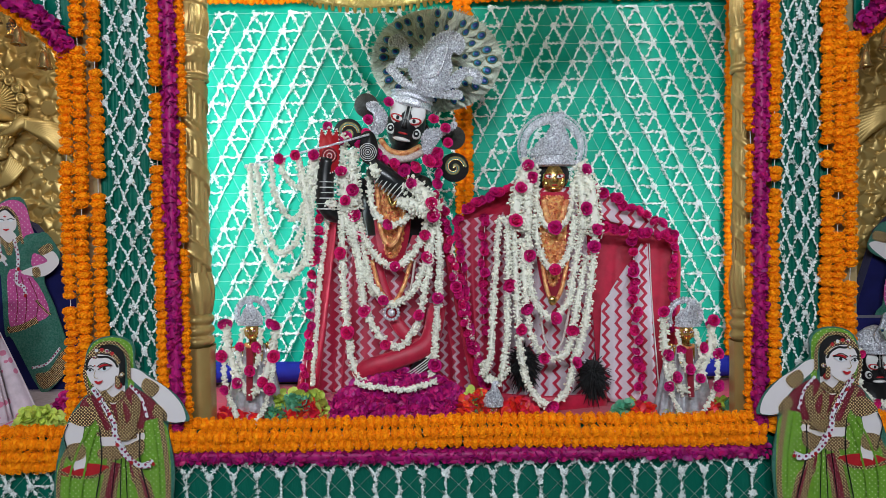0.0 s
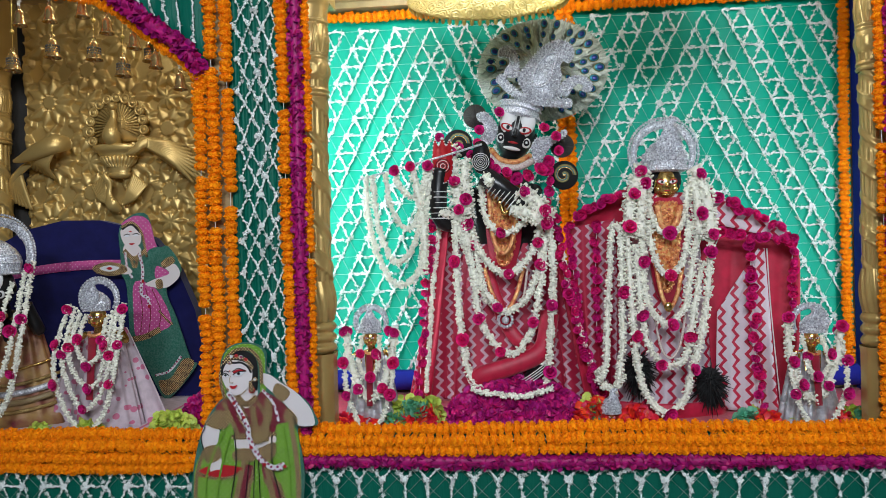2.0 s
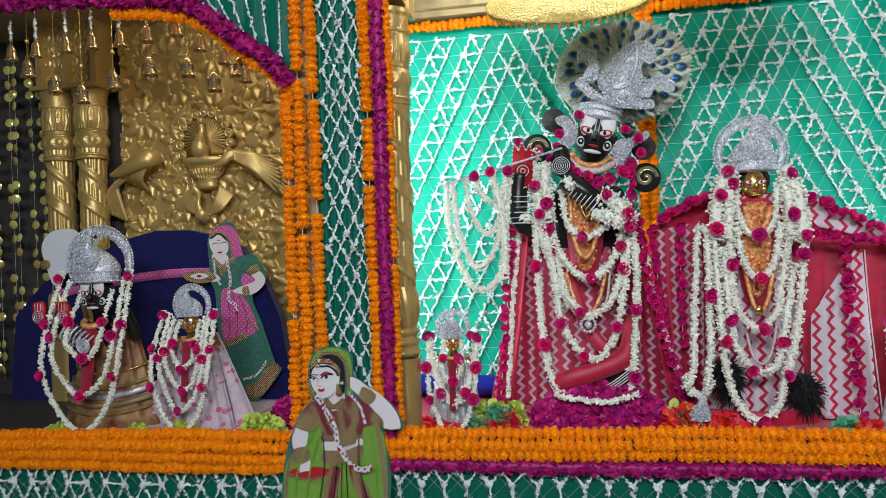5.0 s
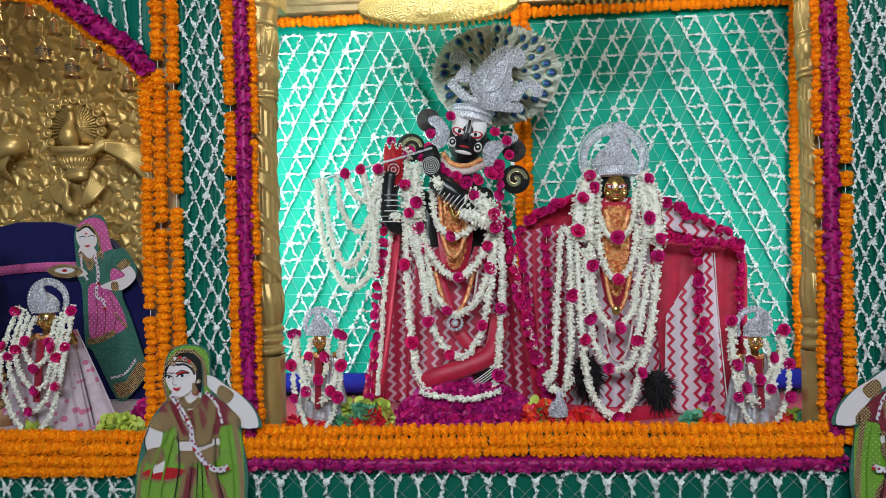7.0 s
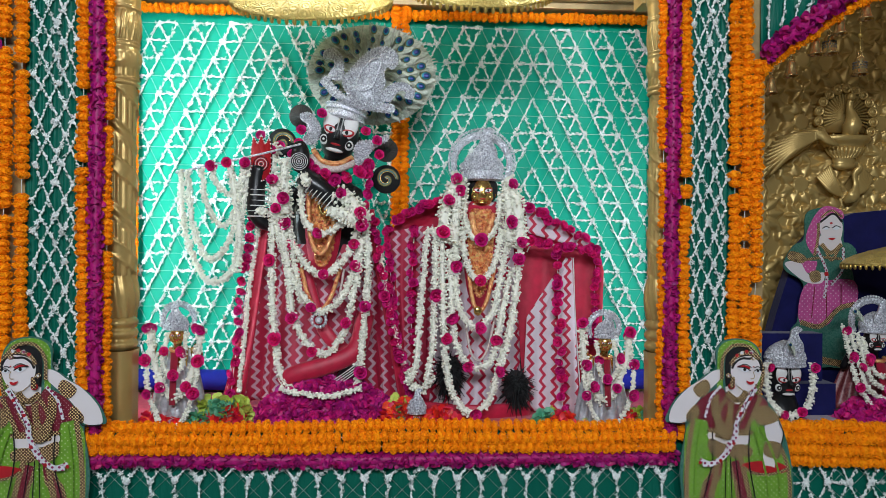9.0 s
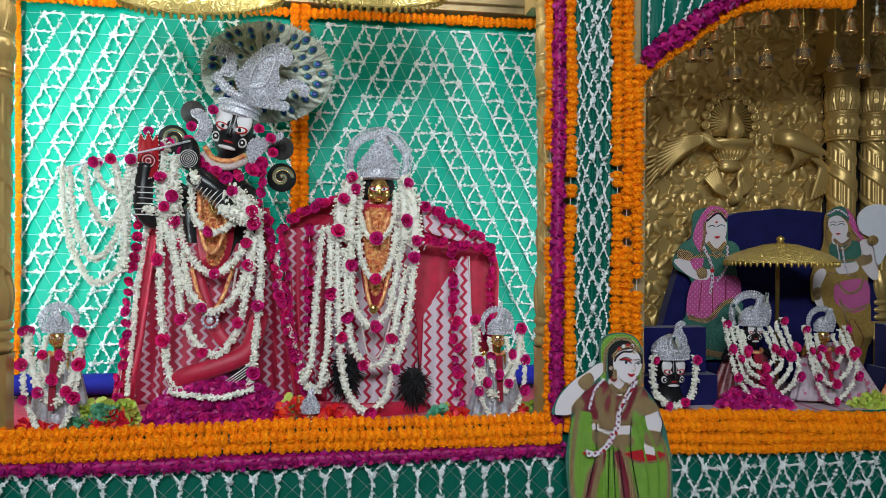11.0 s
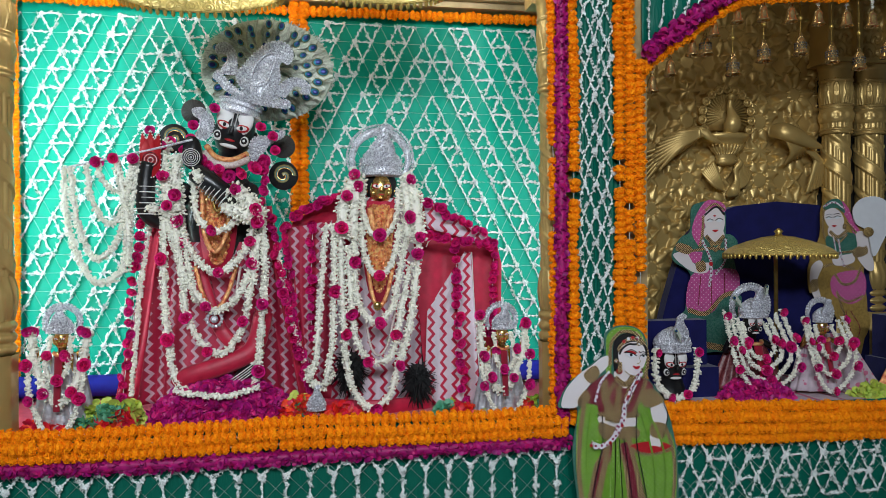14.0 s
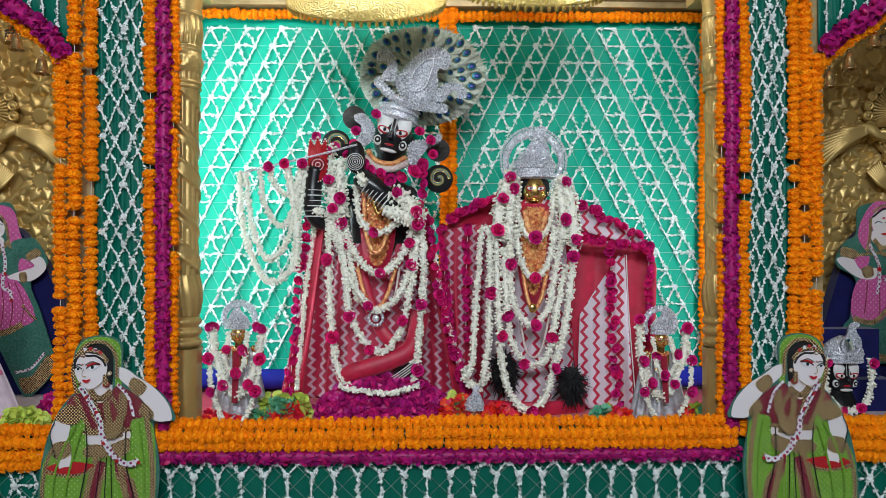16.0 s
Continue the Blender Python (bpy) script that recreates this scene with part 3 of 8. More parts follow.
M_REDF = mat("red_petals", (0.75, 0.018, 0.025), 0.5, vary=0.3, scale=50, island=0.5, second=(0.35, 0.006, 0.01))
M_LEAF = mat("cloth_leaves", (0.06, 0.3, 0.17), 0.6, vary=0.3, scale=50, island=0.5, second=(0.2, 0.45, 0.28))
M_BARB = mat("feather_barbs", (0.44, 0.45, 0.39), 0.5, 0.1, vary=0.6, scale=120, second=(0.22, 0.28, 0.2), island=0.7)
M_BRONZE = mat("feather_bronze", (0.2, 0.21, 0.08), 0.4, 0.4, vary=0.4, scale=150)
M_TURQ = mat("feather_turquoise", (0.01, 0.2, 0.3), 0.35, 0.4, vary=0.3, scale=150)
M_INDIGO = mat("feather_indigo", (0.01, 0.02, 0.16), 0.35, 0.4, vary=0.3, scale=150)
M_SEQ = mat("gold_sequin", (0.9, 0.76, 0.24), 0.22, 0.6, vary=0.3, scale=60, obj=0.7)
M_GREY = mat("grey_fan_paper", (0.07, 0.065, 0.06), 0.6, vary=0.4, scale=60)


def printed(name, base, ink, kx, kz, amp, share=0.5):
    """A cloth printed with upright zigzag bands in a second colour."""
    m = mat(name, base, 0.6, vary=0.1, scale=40, bump=0.25, bscale=50)
    nt = m.node_tree
    n, lk = nt.nodes, nt.links
    b = n["Principled BSDF"]
    old = b.inputs["Base Color"].links[0].from_socket
    co = n.new("ShaderNodeTexCoord")
    sp = n.new("ShaderNodeSeparateXYZ")
    lk.new(co.outputs["Object"], sp.inputs[0])

    def op(kind, a, c):
        q = n.new("ShaderNodeMath")
        q.operation = kind
        for i, s in enumerate((a, c)):
            if isinstance(s, (int, float)):
                q.inputs[i].default_value = s
            else:
                lk.new(s, q.inputs[i])
        return q.outputs[0]
    tri = op("PINGPONG", op("MULTIPLY", sp.outputs[2], kz), 0.5)
    ph = op("ADD", op("MULTIPLY", sp.outputs[0], kx), op("MULTIPLY", tri, amp))
    band = op("LESS_THAN", op("FRACT", ph, 0), share)
    mix = n.new("ShaderNodeMix")
    mix.data_type = "RGBA"
    lk.new(band, mix.inputs[0])
    lk.new(old, mix.inputs[6])
    mix.inputs[7].default_value = (*ink, 1)
    lk.new(mix.outputs[2], b.inputs["Base Color"])
    return m


def dotted(name, base, ink, k, r, rough=0.4, loose=0.12):
    """A print of small round dots in rows."""
    m = mat(name, base, rough, vary=0.2, scale=40)
    nt = m.node_tree
    n, lk = nt.nodes, nt.links
    b = n["Principled BSDF"]
    old = b.inputs["Base Color"].links[0].from_socket
    co = n.new("ShaderNodeTexCoord")
    mp = n.new("ShaderNodeMapping")
    mp.inputs["Rotation"].default_value = (0, radians(45), 0)
    mp.inputs["Scale"].default_value = (1, 0.0, 1)
    lk.new(co.outputs["Object"], mp.inputs["Vector"])
    vo = n.new("ShaderNodeTexVoronoi")
    vo.inputs["Scale"].default_value = k
    vo.inputs["Randomness"].default_value = loose
    lk.new(mp.outputs["Vector"], vo.inputs["Vector"])
    lt = n.new("ShaderNodeMath")
    lt.operation = "LESS_THAN"
    lt.inputs[1].default_value = r
    lk.new(vo.outputs["Distance"], lt.inputs[0])
    mix = n.new("ShaderNodeMix")
    mix.data_type = "RGBA"
    lk.new(lt.outputs[0], mix.inputs[0])
    lk.new(old, mix.inputs[6])
    mix.inputs[7].default_value = (*ink, 1)
    lk.new(mix.outputs[2], b.inputs["Base Color"])
    return m


def engraved(name, base):
    """Bright brass chased all over with curling scrolls."""
    m = mat(name, base, 0.34, 0.35, vary=0.25, scale=30, second=tuple(c * 0.7 for c in base))
    n, lk = m.node_tree.nodes, m.node_tree.links
    co = n.new("ShaderNodeTexCoord")
    vo = n.new("ShaderNodeTexVoronoi")
    vo.inputs["Scale"].default_value = 26
    lk.new(co.outputs["Object"], vo.inputs["Vector"])
    nz = n.new("ShaderNodeTexNoise")
    nz.inputs["Scale"].default_value = 45
    lk.new(co.outputs["Object"], nz.inputs["Vector"])
    k = n.new("ShaderNodeMath")
    k.operation = "MULTIPLY_ADD"
    lk.new(vo.outputs["Distance"], k.inputs[0])
    k.inputs[1].default_value = 26.0
    sw = n.new("ShaderNodeMath")
    sw.operation = "MULTIPLY"
    lk.new(nz.outputs["Fac"], sw.inputs[0])
    sw.inputs[1].default_value = 9.0
    lk.new(sw.outputs[0], k.inputs[2])
    si = n.new("ShaderNodeMath")
    si.operation = "SINE"
    lk.new(k.outputs[0], si.inputs[0])
    bp = n.new("ShaderNodeBump")
    bp.inputs["Strength"].default_value = 0.7
    bp.inputs["Distance"].default_value = 0.004
    lk.new(si.outputs[0], bp.inputs["Height"])
    lk.new(bp.outputs["Normal"], n["Principled BSDF"].inputs["Normal"])
    return m


M_BEADG = dotted("gold_bead_embroidery", (0.06, 0.018, 0.012), (0.88, 0.66, 0.3), 140, 0.31)
M_FLOWP = dotted("printed_garland", (0.75, 0.76, 0.8), (0.3, 0.02, 0.1), 70, 0.3)
M_MOUND = mat("fresh_magenta_petals", (0.5, 0.01, 0.19), 0.5, vary=0.3, scale=60, island=0.7, second=(0.2, 0.005, 0.08))
M_UMB = engraved("engraved_brass", (0.92, 0.68, 0.2))
M_ZIG = printed("red_zigzag_print", (0.42, 0.012, 0.05), (0.56, 0.36, 0.42), 22, 26, 0.8, 0.32)
M_ZIGW = printed("white_zigzag_print", (0.72, 0.62, 0.68), (0.5, 0.01, 0.05), 21, 22, 0.8, 0.3)
M_LIMED = dotted("lime_dotted_print", (0.17, 0.38, 0.03), (0.62, 0.72, 0.4), 78, 0.17)
M_MARD = dotted("maroon_dotted_print", (0.2, 0.012, 0.03), (0.6, 0.45, 0.45), 100, 0.13)
M_PINKD = dotted("pink_dotted_print", (0.62, 0.1, 0.33), (0.8, 0.6, 0.7), 60, 0.16)
M_DUP = dotted("white_muslin_with_pink_motifs", (0.66, 0.54, 0.6), (0.58, 0.16, 0.27), 30, 0.36, 0.7, 0.9)

# ---- carved columns ----
def column(x, y, r, z0, label, group, zs, zt, zc):
    """A gilt carved column: plinth, rings, cup, fluted shaft under a winding band up to zs, ringed drum to zt, leaf drum and cap to zc."""
    ob = thing("carved_column", label, "column", group, at=(x, y, 0))

    def zone(name, a, b, fn, nv, nu=56):
        def surf(u, v):
            t = u * 2 * math.pi
            k = r * fn(t, v)
            return (k * math.cos(t), k * math.sin(t), a + (b - a) * v)
        part(name, Geo().sheet(surf, nu, nv), M_GOLD, ob)
    sq = lambda t: 1.0 / max(abs(math.cos(t)), abs(math.sin(t)))
    rings = lambda v, n: abs(math.sin(v * math.pi * n))
    b1, b2, b3 = z0 + 0.3, z0 + 0.41, z0 + 0.55
    zone("plinth", z0, b1, lambda t, v: min(1.12, 1.0 * sq(t)) * (1.06 if v < 0.1 or v > 0.93 else 1.0), 12)
    zone("base_ring", b1, b2, lambda t, v: 0.88 + 0.22 * rings(v, 3) + 0.02 * math.sin(t * 14), 18)
    zone("base_cup", b2, b3, lambda t, v: 0.85 + 0.2 * math.sin(v * math.pi) + 0.13 * abs(math.sin(t * 7 + v * 2)), 16)
    turns = (zs - b3) / (r * 4.6)

    def shaft(t, v):
        wind = (t / (2 * math.pi) + v * turns) % 1.0
        if wind < 0.22:
            return 1.0 + (0.04 if wind < 0.035 or wind > 0.185 else 0)
        if 0.42 < wind < 0.66:
            leaf = abs(math.sin((wind - 0.42) / 0.24 * math.pi)) * abs(math.sin(t * 3 + v * turns * 19))
            return 0.86 + 0.13 * leaf
        return 0.84 + 0.085 * abs(math.cos(t * 8))
    zone("shaft", b3, zs, shaft, 150, 96)

    def drum(t, v):
        if v < 0.2 or v > 0.84:
            return 1.0 + 0.12 * rings(v / 0.2 if v < 0.2 else (v - 0.84) / 0.16, 2)
        if v < 0.38:
            return 1.0 + 0.05 * max(0, math.sin(t * 22))
        return 1.05 + 0.12 * math.sin((v - 0.38) / 0.46 * math.pi) + (0.04 * math.sin(t * 12) if 0.5 < v < 0.72 else 0)
    zone("ringed_drum", zs, zt, drum, 40, 110)

    def leaves(t, v):
        body = 1.0 + 0.1 * math.sin(min(1, v * 1.15) * math.pi)
        if v > 0.88:
            return 1.08 + 0.08 * rings((v - 0.88) / 0.12, 2)
        c = ((t * 5 / math.pi) % 1) - 0.5
        stem = max(0, 1 - abs(c) * 9) * (1 if v < 0.75 else 0)
        curl = max(0, 1 - abs(math.hypot(c * 1.3, v - 0.55) - 0.27) * 11)
        low = max(0, 1 - abs(abs(c) - 0.3 * (1 - v)) * 10) * (1 if v < 0.5 else 0)
        return body + 0.1 * max(stem, curl, low)
    zone("leaf_drum", zt, zc - 0.07, leaves, 40, 150)
    zone("cap", zc - 0.07, zc, lambda t, v: 1.08 + 0.1 * v + (0.05 if v > 0.7 else 0), 12)
    return ob


GC = "carved columns"
column(-0.846, 2.4, 0.061, 0.8, "gold-painted carved column with a winding band", GC, 1.983, 2.135, 2.32)
column(1.006, 2.37, 0.046, 0.8, "gold-painted carved column with a winding band", GC, 1.983, 2.135, 2.32)
for cx, r_ in ((-0.846, 0.07), (1.006, 0.055)):
    structure("column_block", Geo().box(cx - r_, cx + r_, 2.425, 2.52, 2.322, 2.66).box(cx - r_ + 0.012, cx + r_ - 0.012, 2.36, 2.425, 2.35, 2.66), M_GOLD)
for cx in (-2.75, -2.57, 2.74, 2.925):
    column(cx, 3.13, 0.07, 0.8, "bronze-gold carved column in the side niche", GC, 1.985, 2.135, 2.33)
column(2.87, 2.5, 0.08, 0.8, "gold carved column at the outer edge of the niche", GC, 1.93, 2.09, 2.3)
structure("column_block", Geo().box(2.79, 2.95, 2.43, 2.58, 2.302, 2.66), M_GOLD)


# ---- relief panels of the side niches ----
def petals(dx, dz, n, size, tall, hub, start=0.0, fat=1.0):
    """Height of a moulded flower: a domed hub and n rounded petals with a raised edge."""
    d, a = np.hypot(dx, dz), np.arctan2(dz, dx)
    w = np.abs(((a - start) * n / (2 * math.pi) + 0.5) % 1 - 0.5) * 2 * math.pi / n * np.maximum(d, 1e-6)
    q = np.clip((d / size - hub) / (1 - hub), 0, 1)
    half = np.maximum(1e-6, fat * size * math.sin(math.pi / n) * np.sin(math.pi * q ** 0.75) * 0.86)
    e = np.where((w < half) & (d < size) & (d > hub * size), tall * (0.3 + 0.4 * np.sqrt(np.clip(1 - (w / half) ** 2, 0, 1)) + 0.3 * (1 - np.clip(w / half, 0, 1))), 0.0)
    return np.maximum(e, np.where(d < hub * size, tall * 0.8, 0.0))


def flower_relief(x, z, ox, oz):
    """The moulded pattern: daisies on a lattice, round bosses between, pointed leaves in the gaps."""
    px, pz = 0.389, 0.292
    out = np.zeros_like(x)
    for fx, fz, n, size, tall, hub, start, fat in ((0, 0, 10, 0.122, 0.03, 0.28, 0.1, 1.0), (0.5, 0.5, 8, 0.108, 0.028, 0.36, 0.39, 0.95), (0.5, 0, 4, 0.075, 0.028, 0.02, 0.785, 0.5),
                                                   (0, 0.5, 4, 0.06, 0.028, 0.02, 0.785, 0.5), (0.5, 0, 2, 0.058, 0.028, 0.02, 1.571, 0.25), (0.5, 0, 2, 0.075, 0.028, 0.02, 0, 0.25),
                                                   (0.27, 0.27, 3, 0.045, 0.026, 0.04, 0.9, 0.7), (0.73, 0.27, 3, 0.045, 0.026, 0.04, 0.15, 0.7),
                                                   (0.27, 0.73, 3, 0.045, 0.026, 0.04, 0.15, 0.7), (0.73, 0.73, 3, 0.045, 0.026, 0.04, 0.9, 0.7)):
        dx = (((x - ox) / px - fx + 0.5) % 1 - 0.5) * px
        dz = (((z - oz) / pz - fz + 0.5) % 1 - 0.5) * pz
        out = np.maximum(out, petals(dx, dz, n, size, tall, hub, start, fat))
    return out


def relief_sheet(x0, x1, z0, z1, y, step, fn):
    nx, nz = int((x1 - x0) / step), int((z1 - z0) / step)
    gx, gz = np.meshgrid(np.linspace(x0, x1, nx + 1), np.linspace(z0, z1, nz + 1))
    h = fn(gx, gz)
    h = (7 * h + np.roll(h, 1, 0) + np.roll(h, -1, 0) + np.roll(h, 1, 1) + np.roll(h, -1, 1)) / 11
    k = np.arange(nz)[:, None] * (nx + 1) + np.arange(nx)[None]
    f = np.stack([k, k + 1, k + nx + 2, k + nx + 1], -1).reshape(-1, 4)
    return Geo().add(np.stack([gx, y - h, gz], -1).reshape(-1, 3), f.tolist())


for x0, x1, ox, oz in ((-2.46, -1.19, -1.945, 2.187), (1.335, 2.7, 2.169, 2.2)):
    g = relief_sheet(x0, x1, 0.8, 2.66, 3.22, 0.0046, lambda a, b: flower_relief(a, b, ox, oz))
    tagged(part("relief_wall", g, M_GOLD), "gold-painted wall panel moulded with flowers in relief", "wall", "", "structure")
structure("niche_backing", Geo().box(-3.6, -1.19, 3.25, 3.31, 0.8, 2.66), M_STONE)
structure("niche_backing", Geo().box(1.335, 3.75, 3.25, 3.31, 0.8, 2.66), M_STONE)
structure("niche_ceiling", Geo().box(-3.6, -1.19, 2.42, 3.32, 2.66, 2.7), M_WOOD)
structure("niche_ceiling", Geo().box(1.335, 3.75, 2.42, 3.32, 2.66, 2.7), M_WOOD)


def scrolls(x, z, ox, oz):
    """Height of small curling leaf scrolls."""
    out = np.zeros_like(x)
    for fx, fz, turn in ((0, 0, 1), (0.5, 0.5, -1)):
        dx, dz = (((x - ox) / 0.1 - fx + 0.5) % 1 - 0.5) * 0.1, (((z - oz) / 0.13 - fz + 0.5) % 1 - 0.5) * 0.13
        d, a = np.hypot(dx, dz * 0.8), np.arctan2(dz, dx)
        out = np.maximum(out, np.where(d < 0.042, 0.014 * np.abs(np.sin(d * 110 + turn * a)), 0))
    return out


# carved panels between plain pilaster strips, above the niche columns
for xs in ((-2.8, -2.65, -2.5), (2.66, 2.82, 2.99)):
    for a, b in zip(xs, xs[1:]):
        structure("carved_panel", relief_sheet(a + 0.016, b - 0.016, 2.33, 2.66, 3.1, 0.005, lambda p, q: scrolls(p, q, a + 0.07, 2.4)), M_GOLD, smooth=True)
    for a in xs:
        structure("pilaster_strip", Geo().box(a - 0.016, a + 0.016, 3.06, 3.2, 2.33, 2.66), M_GOLD)
    structure("panel_shelf", Geo().box(xs[0] - 0.03, xs[2] + 0.03, 3.03, 3.2, 2.331, 2.352), M_GOLD)


def peacock_plaque(cx, cz, y, s, sd):
    """Gilt relief: a displayed peacock on a basin, a bird drinking on side sd, one turned away, and one below with raised wings."""
    ob = thing("peacock_relief", "gilt plaster relief of peacocks round a basin on the panel", "relief", "peacock reliefs", at=(cx, y, cz))
    at = lambda a, b, d=0.0: (sd * a * s, -d * s, b * s)

    def plume(g, pts, r, n=14, flat=0.6):
        q = spline([at(*p) for p in pts], 0.012 * s)
        g.tube(q, [float(s * np.interp(k / (len(q) - 1), np.linspace(0, 1, len(r)), r)) for k in range(len(q))], n, flat=flat)
        return g
    fan = Geo()
    fan.slab([at(0.13 * math.cos(a), 0.01 + 0.14 * math.sin(a))[::2] for a in np.linspace(-0.45, math.pi + 0.45, 26)][::int(sd)], -0.02 * s, 0.04 * s)
    for a in np.linspace(-0.3, math.pi + 0.3, 27):
        fan.tube([at(0.02 * math.cos(a), 0.02 + 0.02 * math.sin(a), 0.024), at(0.108 * math.cos(a), 0.01 + 0.116 * math.sin(a), 0.03)], [0.003 * s, 0.0065 * s], 6)
    tail = part("tail_fan", fan, M_GOLD, ob)
    for a in np.linspace(-0.42, math.pi + 0.42, 13):
        c = at(0.132 * math.cos(a), 0.01 + 0.142 * math.sin(a), 0.034)
        g = Geo().lathe([(0.023 * s, -0.012 * s), (0.023 * s, 0.004 * s), (0.018 * s, 0.007 * s), (0.016 * s, 0.002 * s), (0.01 * s, 0.002 * s), (0.009 * s, 0.009 * s), (0.002 * s, 0.01 * s)], seg=18, m=pose(*c, 90, 0, 0))
        part("tail_eye", g, M_GOLD, tail)
    bird = Geo()
    plume(bird, [(0, -0.07, 0.06), (0, -0.02, 0.085), (0, 0.02, 0.075), (0.004, 0.06, 0.065), (0, 0.095, 0.07)], (0.032, 0.044, 0.026, 0.015, 0.014), flat=0.9)
    bird.ball(at(0.004, 0.104, 0.075), 0.019 * s, 12, 8)
    bird.tube([at(-0.008, 0.105, 0.08), at(-0.034, 0.098, 0.085)], [0.008 * s, 0.002 * s], 8)
    part("peacock", bird, M_GOLD, ob)
    g = Geo().lathe([(r * s, z * s) for r, z in ((0.03, -0.225), (0.05, -0.215), (0.052, -0.2), (0.045, -0.195), (0.055, -0.185), (0.05, -0.17), (0.085, -0.125), (0.095, -0.115), (0.1, -0.105), (0.115, -0.1), (0.12, -0.09), (0.125, -0.078), (0.118, -0.07), (0.1, -0.068))], (0, -0.02 * s, 0), 36, sy=0.6)
    for k in range(13):
        a = math.pi * (1 + (k + 0.5) / 13)
        g.tube([(r * s * math.cos(a), -0.02 * s + 0.6 * r * s * math.sin(a), z * s) for r, z in ((0.052, -0.17), (0.072, -0.148), (0.09, -0.124))], [0.006 * s, 0.011 * s, 0.009 * s], 7)
    part("basin", g, M_GOLD, ob)
    # the drinking bird
    g = plume(Geo(), [(0.075, -0.122, 0.1), (0.1, -0.118, 0.11), (0.135, -0.1, 0.11), (0.16, -0.075, 0.1), (0.2, -0.08, 0.085), (0.27, -0.12, 0.07), (0.4, -0.2, 0.04)], (0.006, 0.018, 0.03, 0.042, 0.05, 0.045, 0.014))
    for k in range(9):
        u = k / 8
        plume(g, [(0.19, -0.07 - 0.025 * u, 0.12), (0.27 + 0.02 * u, -0.08 - 0.075 * u, 0.105), (0.35 + 0.05 * math.sin(2.6 * u), -0.09 - 0.17 * u, 0.06)], (0.008, 0.016, 0.006), 8)
    for k in range(6):
        plume(g, [(0.3, -0.13, 0.07), (0.36, -0.15 - 0.012 * k, 0.06), (0.44, -0.17 - 0.03 * k, 0.03)], (0.01, 0.012, 0.004), 8)
    part("drinking_bird", g, M_GOLD, ob)
    # the bird turned away
    g = plume(Geo(), [(-0.225, -0.055, 0.05), (-0.25, -0.06, 0.1), (-0.3, -0.08, 0.12), (-0.36, -0.105, 0.12), (-0.42, -0.125, 0.11), (-0.47, -0.135, 0.1)], (0.03, 0.045, 0.042, 0.034, 0.024, 0.008))
    for k in range(8):
        u = k / 7
        plume(g, [(-0.27 - 0.01 * u, -0.1, 0.11), (-0.31 - 0.05 * u, -0.13 - 0.035 * (1 - u), 0.1), (-0.3 - 0.13 * u, -0.22 + 0.06 * u, 0.05)], (0.012, 0.017, 0.006), 8)
    for k in range(7):
        u = k / 6
        plume(g, [(-0.4, -0.14, 0.07), (-0.47 - 0.03 * u, -0.19 - 0.02 * u, 0.06), (-0.44 - 0.11 * u, -0.36 + 0.05 * u, 0.03)], (0.012, 0.02, 0.01), 8)
    part("turned_bird", g, M_GOLD, ob)
    # the bird below
    g = plume(Geo(), [(-0.045, -0.195, 0.06), (-0.05, -0.215, 0.07), (-0.03, -0.25, 0.06), (-0.035, -0.3, 0.06), (-0.02, -0.35, 0.06), (0.01, -0.375, 0.04)], (0.006, 0.018, 0.012, 0.016, 0.034, 0.012))
    for w in (-1, 1):
        for k in range(8):
            u = k / 7
            plume(g, [(0.0 + 0.02 * w, -0.345, 0.04), (w * (0.05 + 0.03 * u), -0.3 - 0.02 * u, 0.05), (w * (0.075 + 0.06 * u), -0.205 - 0.05 * u, 0.03)], (0.01, 0.014, 0.006), 8)
    part("winged_bird", g, M_GOLD, ob)
    return ob


peacock_plaque(-1.98, 2.035, 3.195, 1.0, 1)
peacock_plaque(2.165, 2.055, 3.195, 1.0, -1)


# ---- sequin strings at the outer ends ----
def disc_mesh():
    g = Geo().lathe([(0.0215, -0.0006), (0.022, 0), (0.0215, 0.0006)], (0, 0, 0), 14)
    return g.mesh("sequin", [M_SEQ])


SEQ = disc_mesh()
rng = random.Random(5)
for x0, x1, n in ((-3.15, -2.79, 7), (3.0, 3.4, 8)):
    for k in range(n):
        x, y = x0 + (x1 - x0) * k / (n - 1), 3.12 + rng.uniform(-0.03, 0.03)
        ob = thing("sequin_string", "hanging thread of round gold sequins", "sequins", "sequin strings", geo=Geo().tube([(x, y, 0.9), (x, y, 2.66)], 0.0006, 4), mats=M_THREAD)
        for j in range(24):
            if rng.random() < 0.78:
                e = new("sequin", SEQ)
                e.parent = ob
                e.matrix_basis = pose(x + rng.uniform(-0.008, 0.008), y - 0.006, 0.95 + j * 0.066 + rng.uniform(-0.01, 0.01), 90 + rng.uniform(-14, 14), 0, rng.uniform(-28, 28))


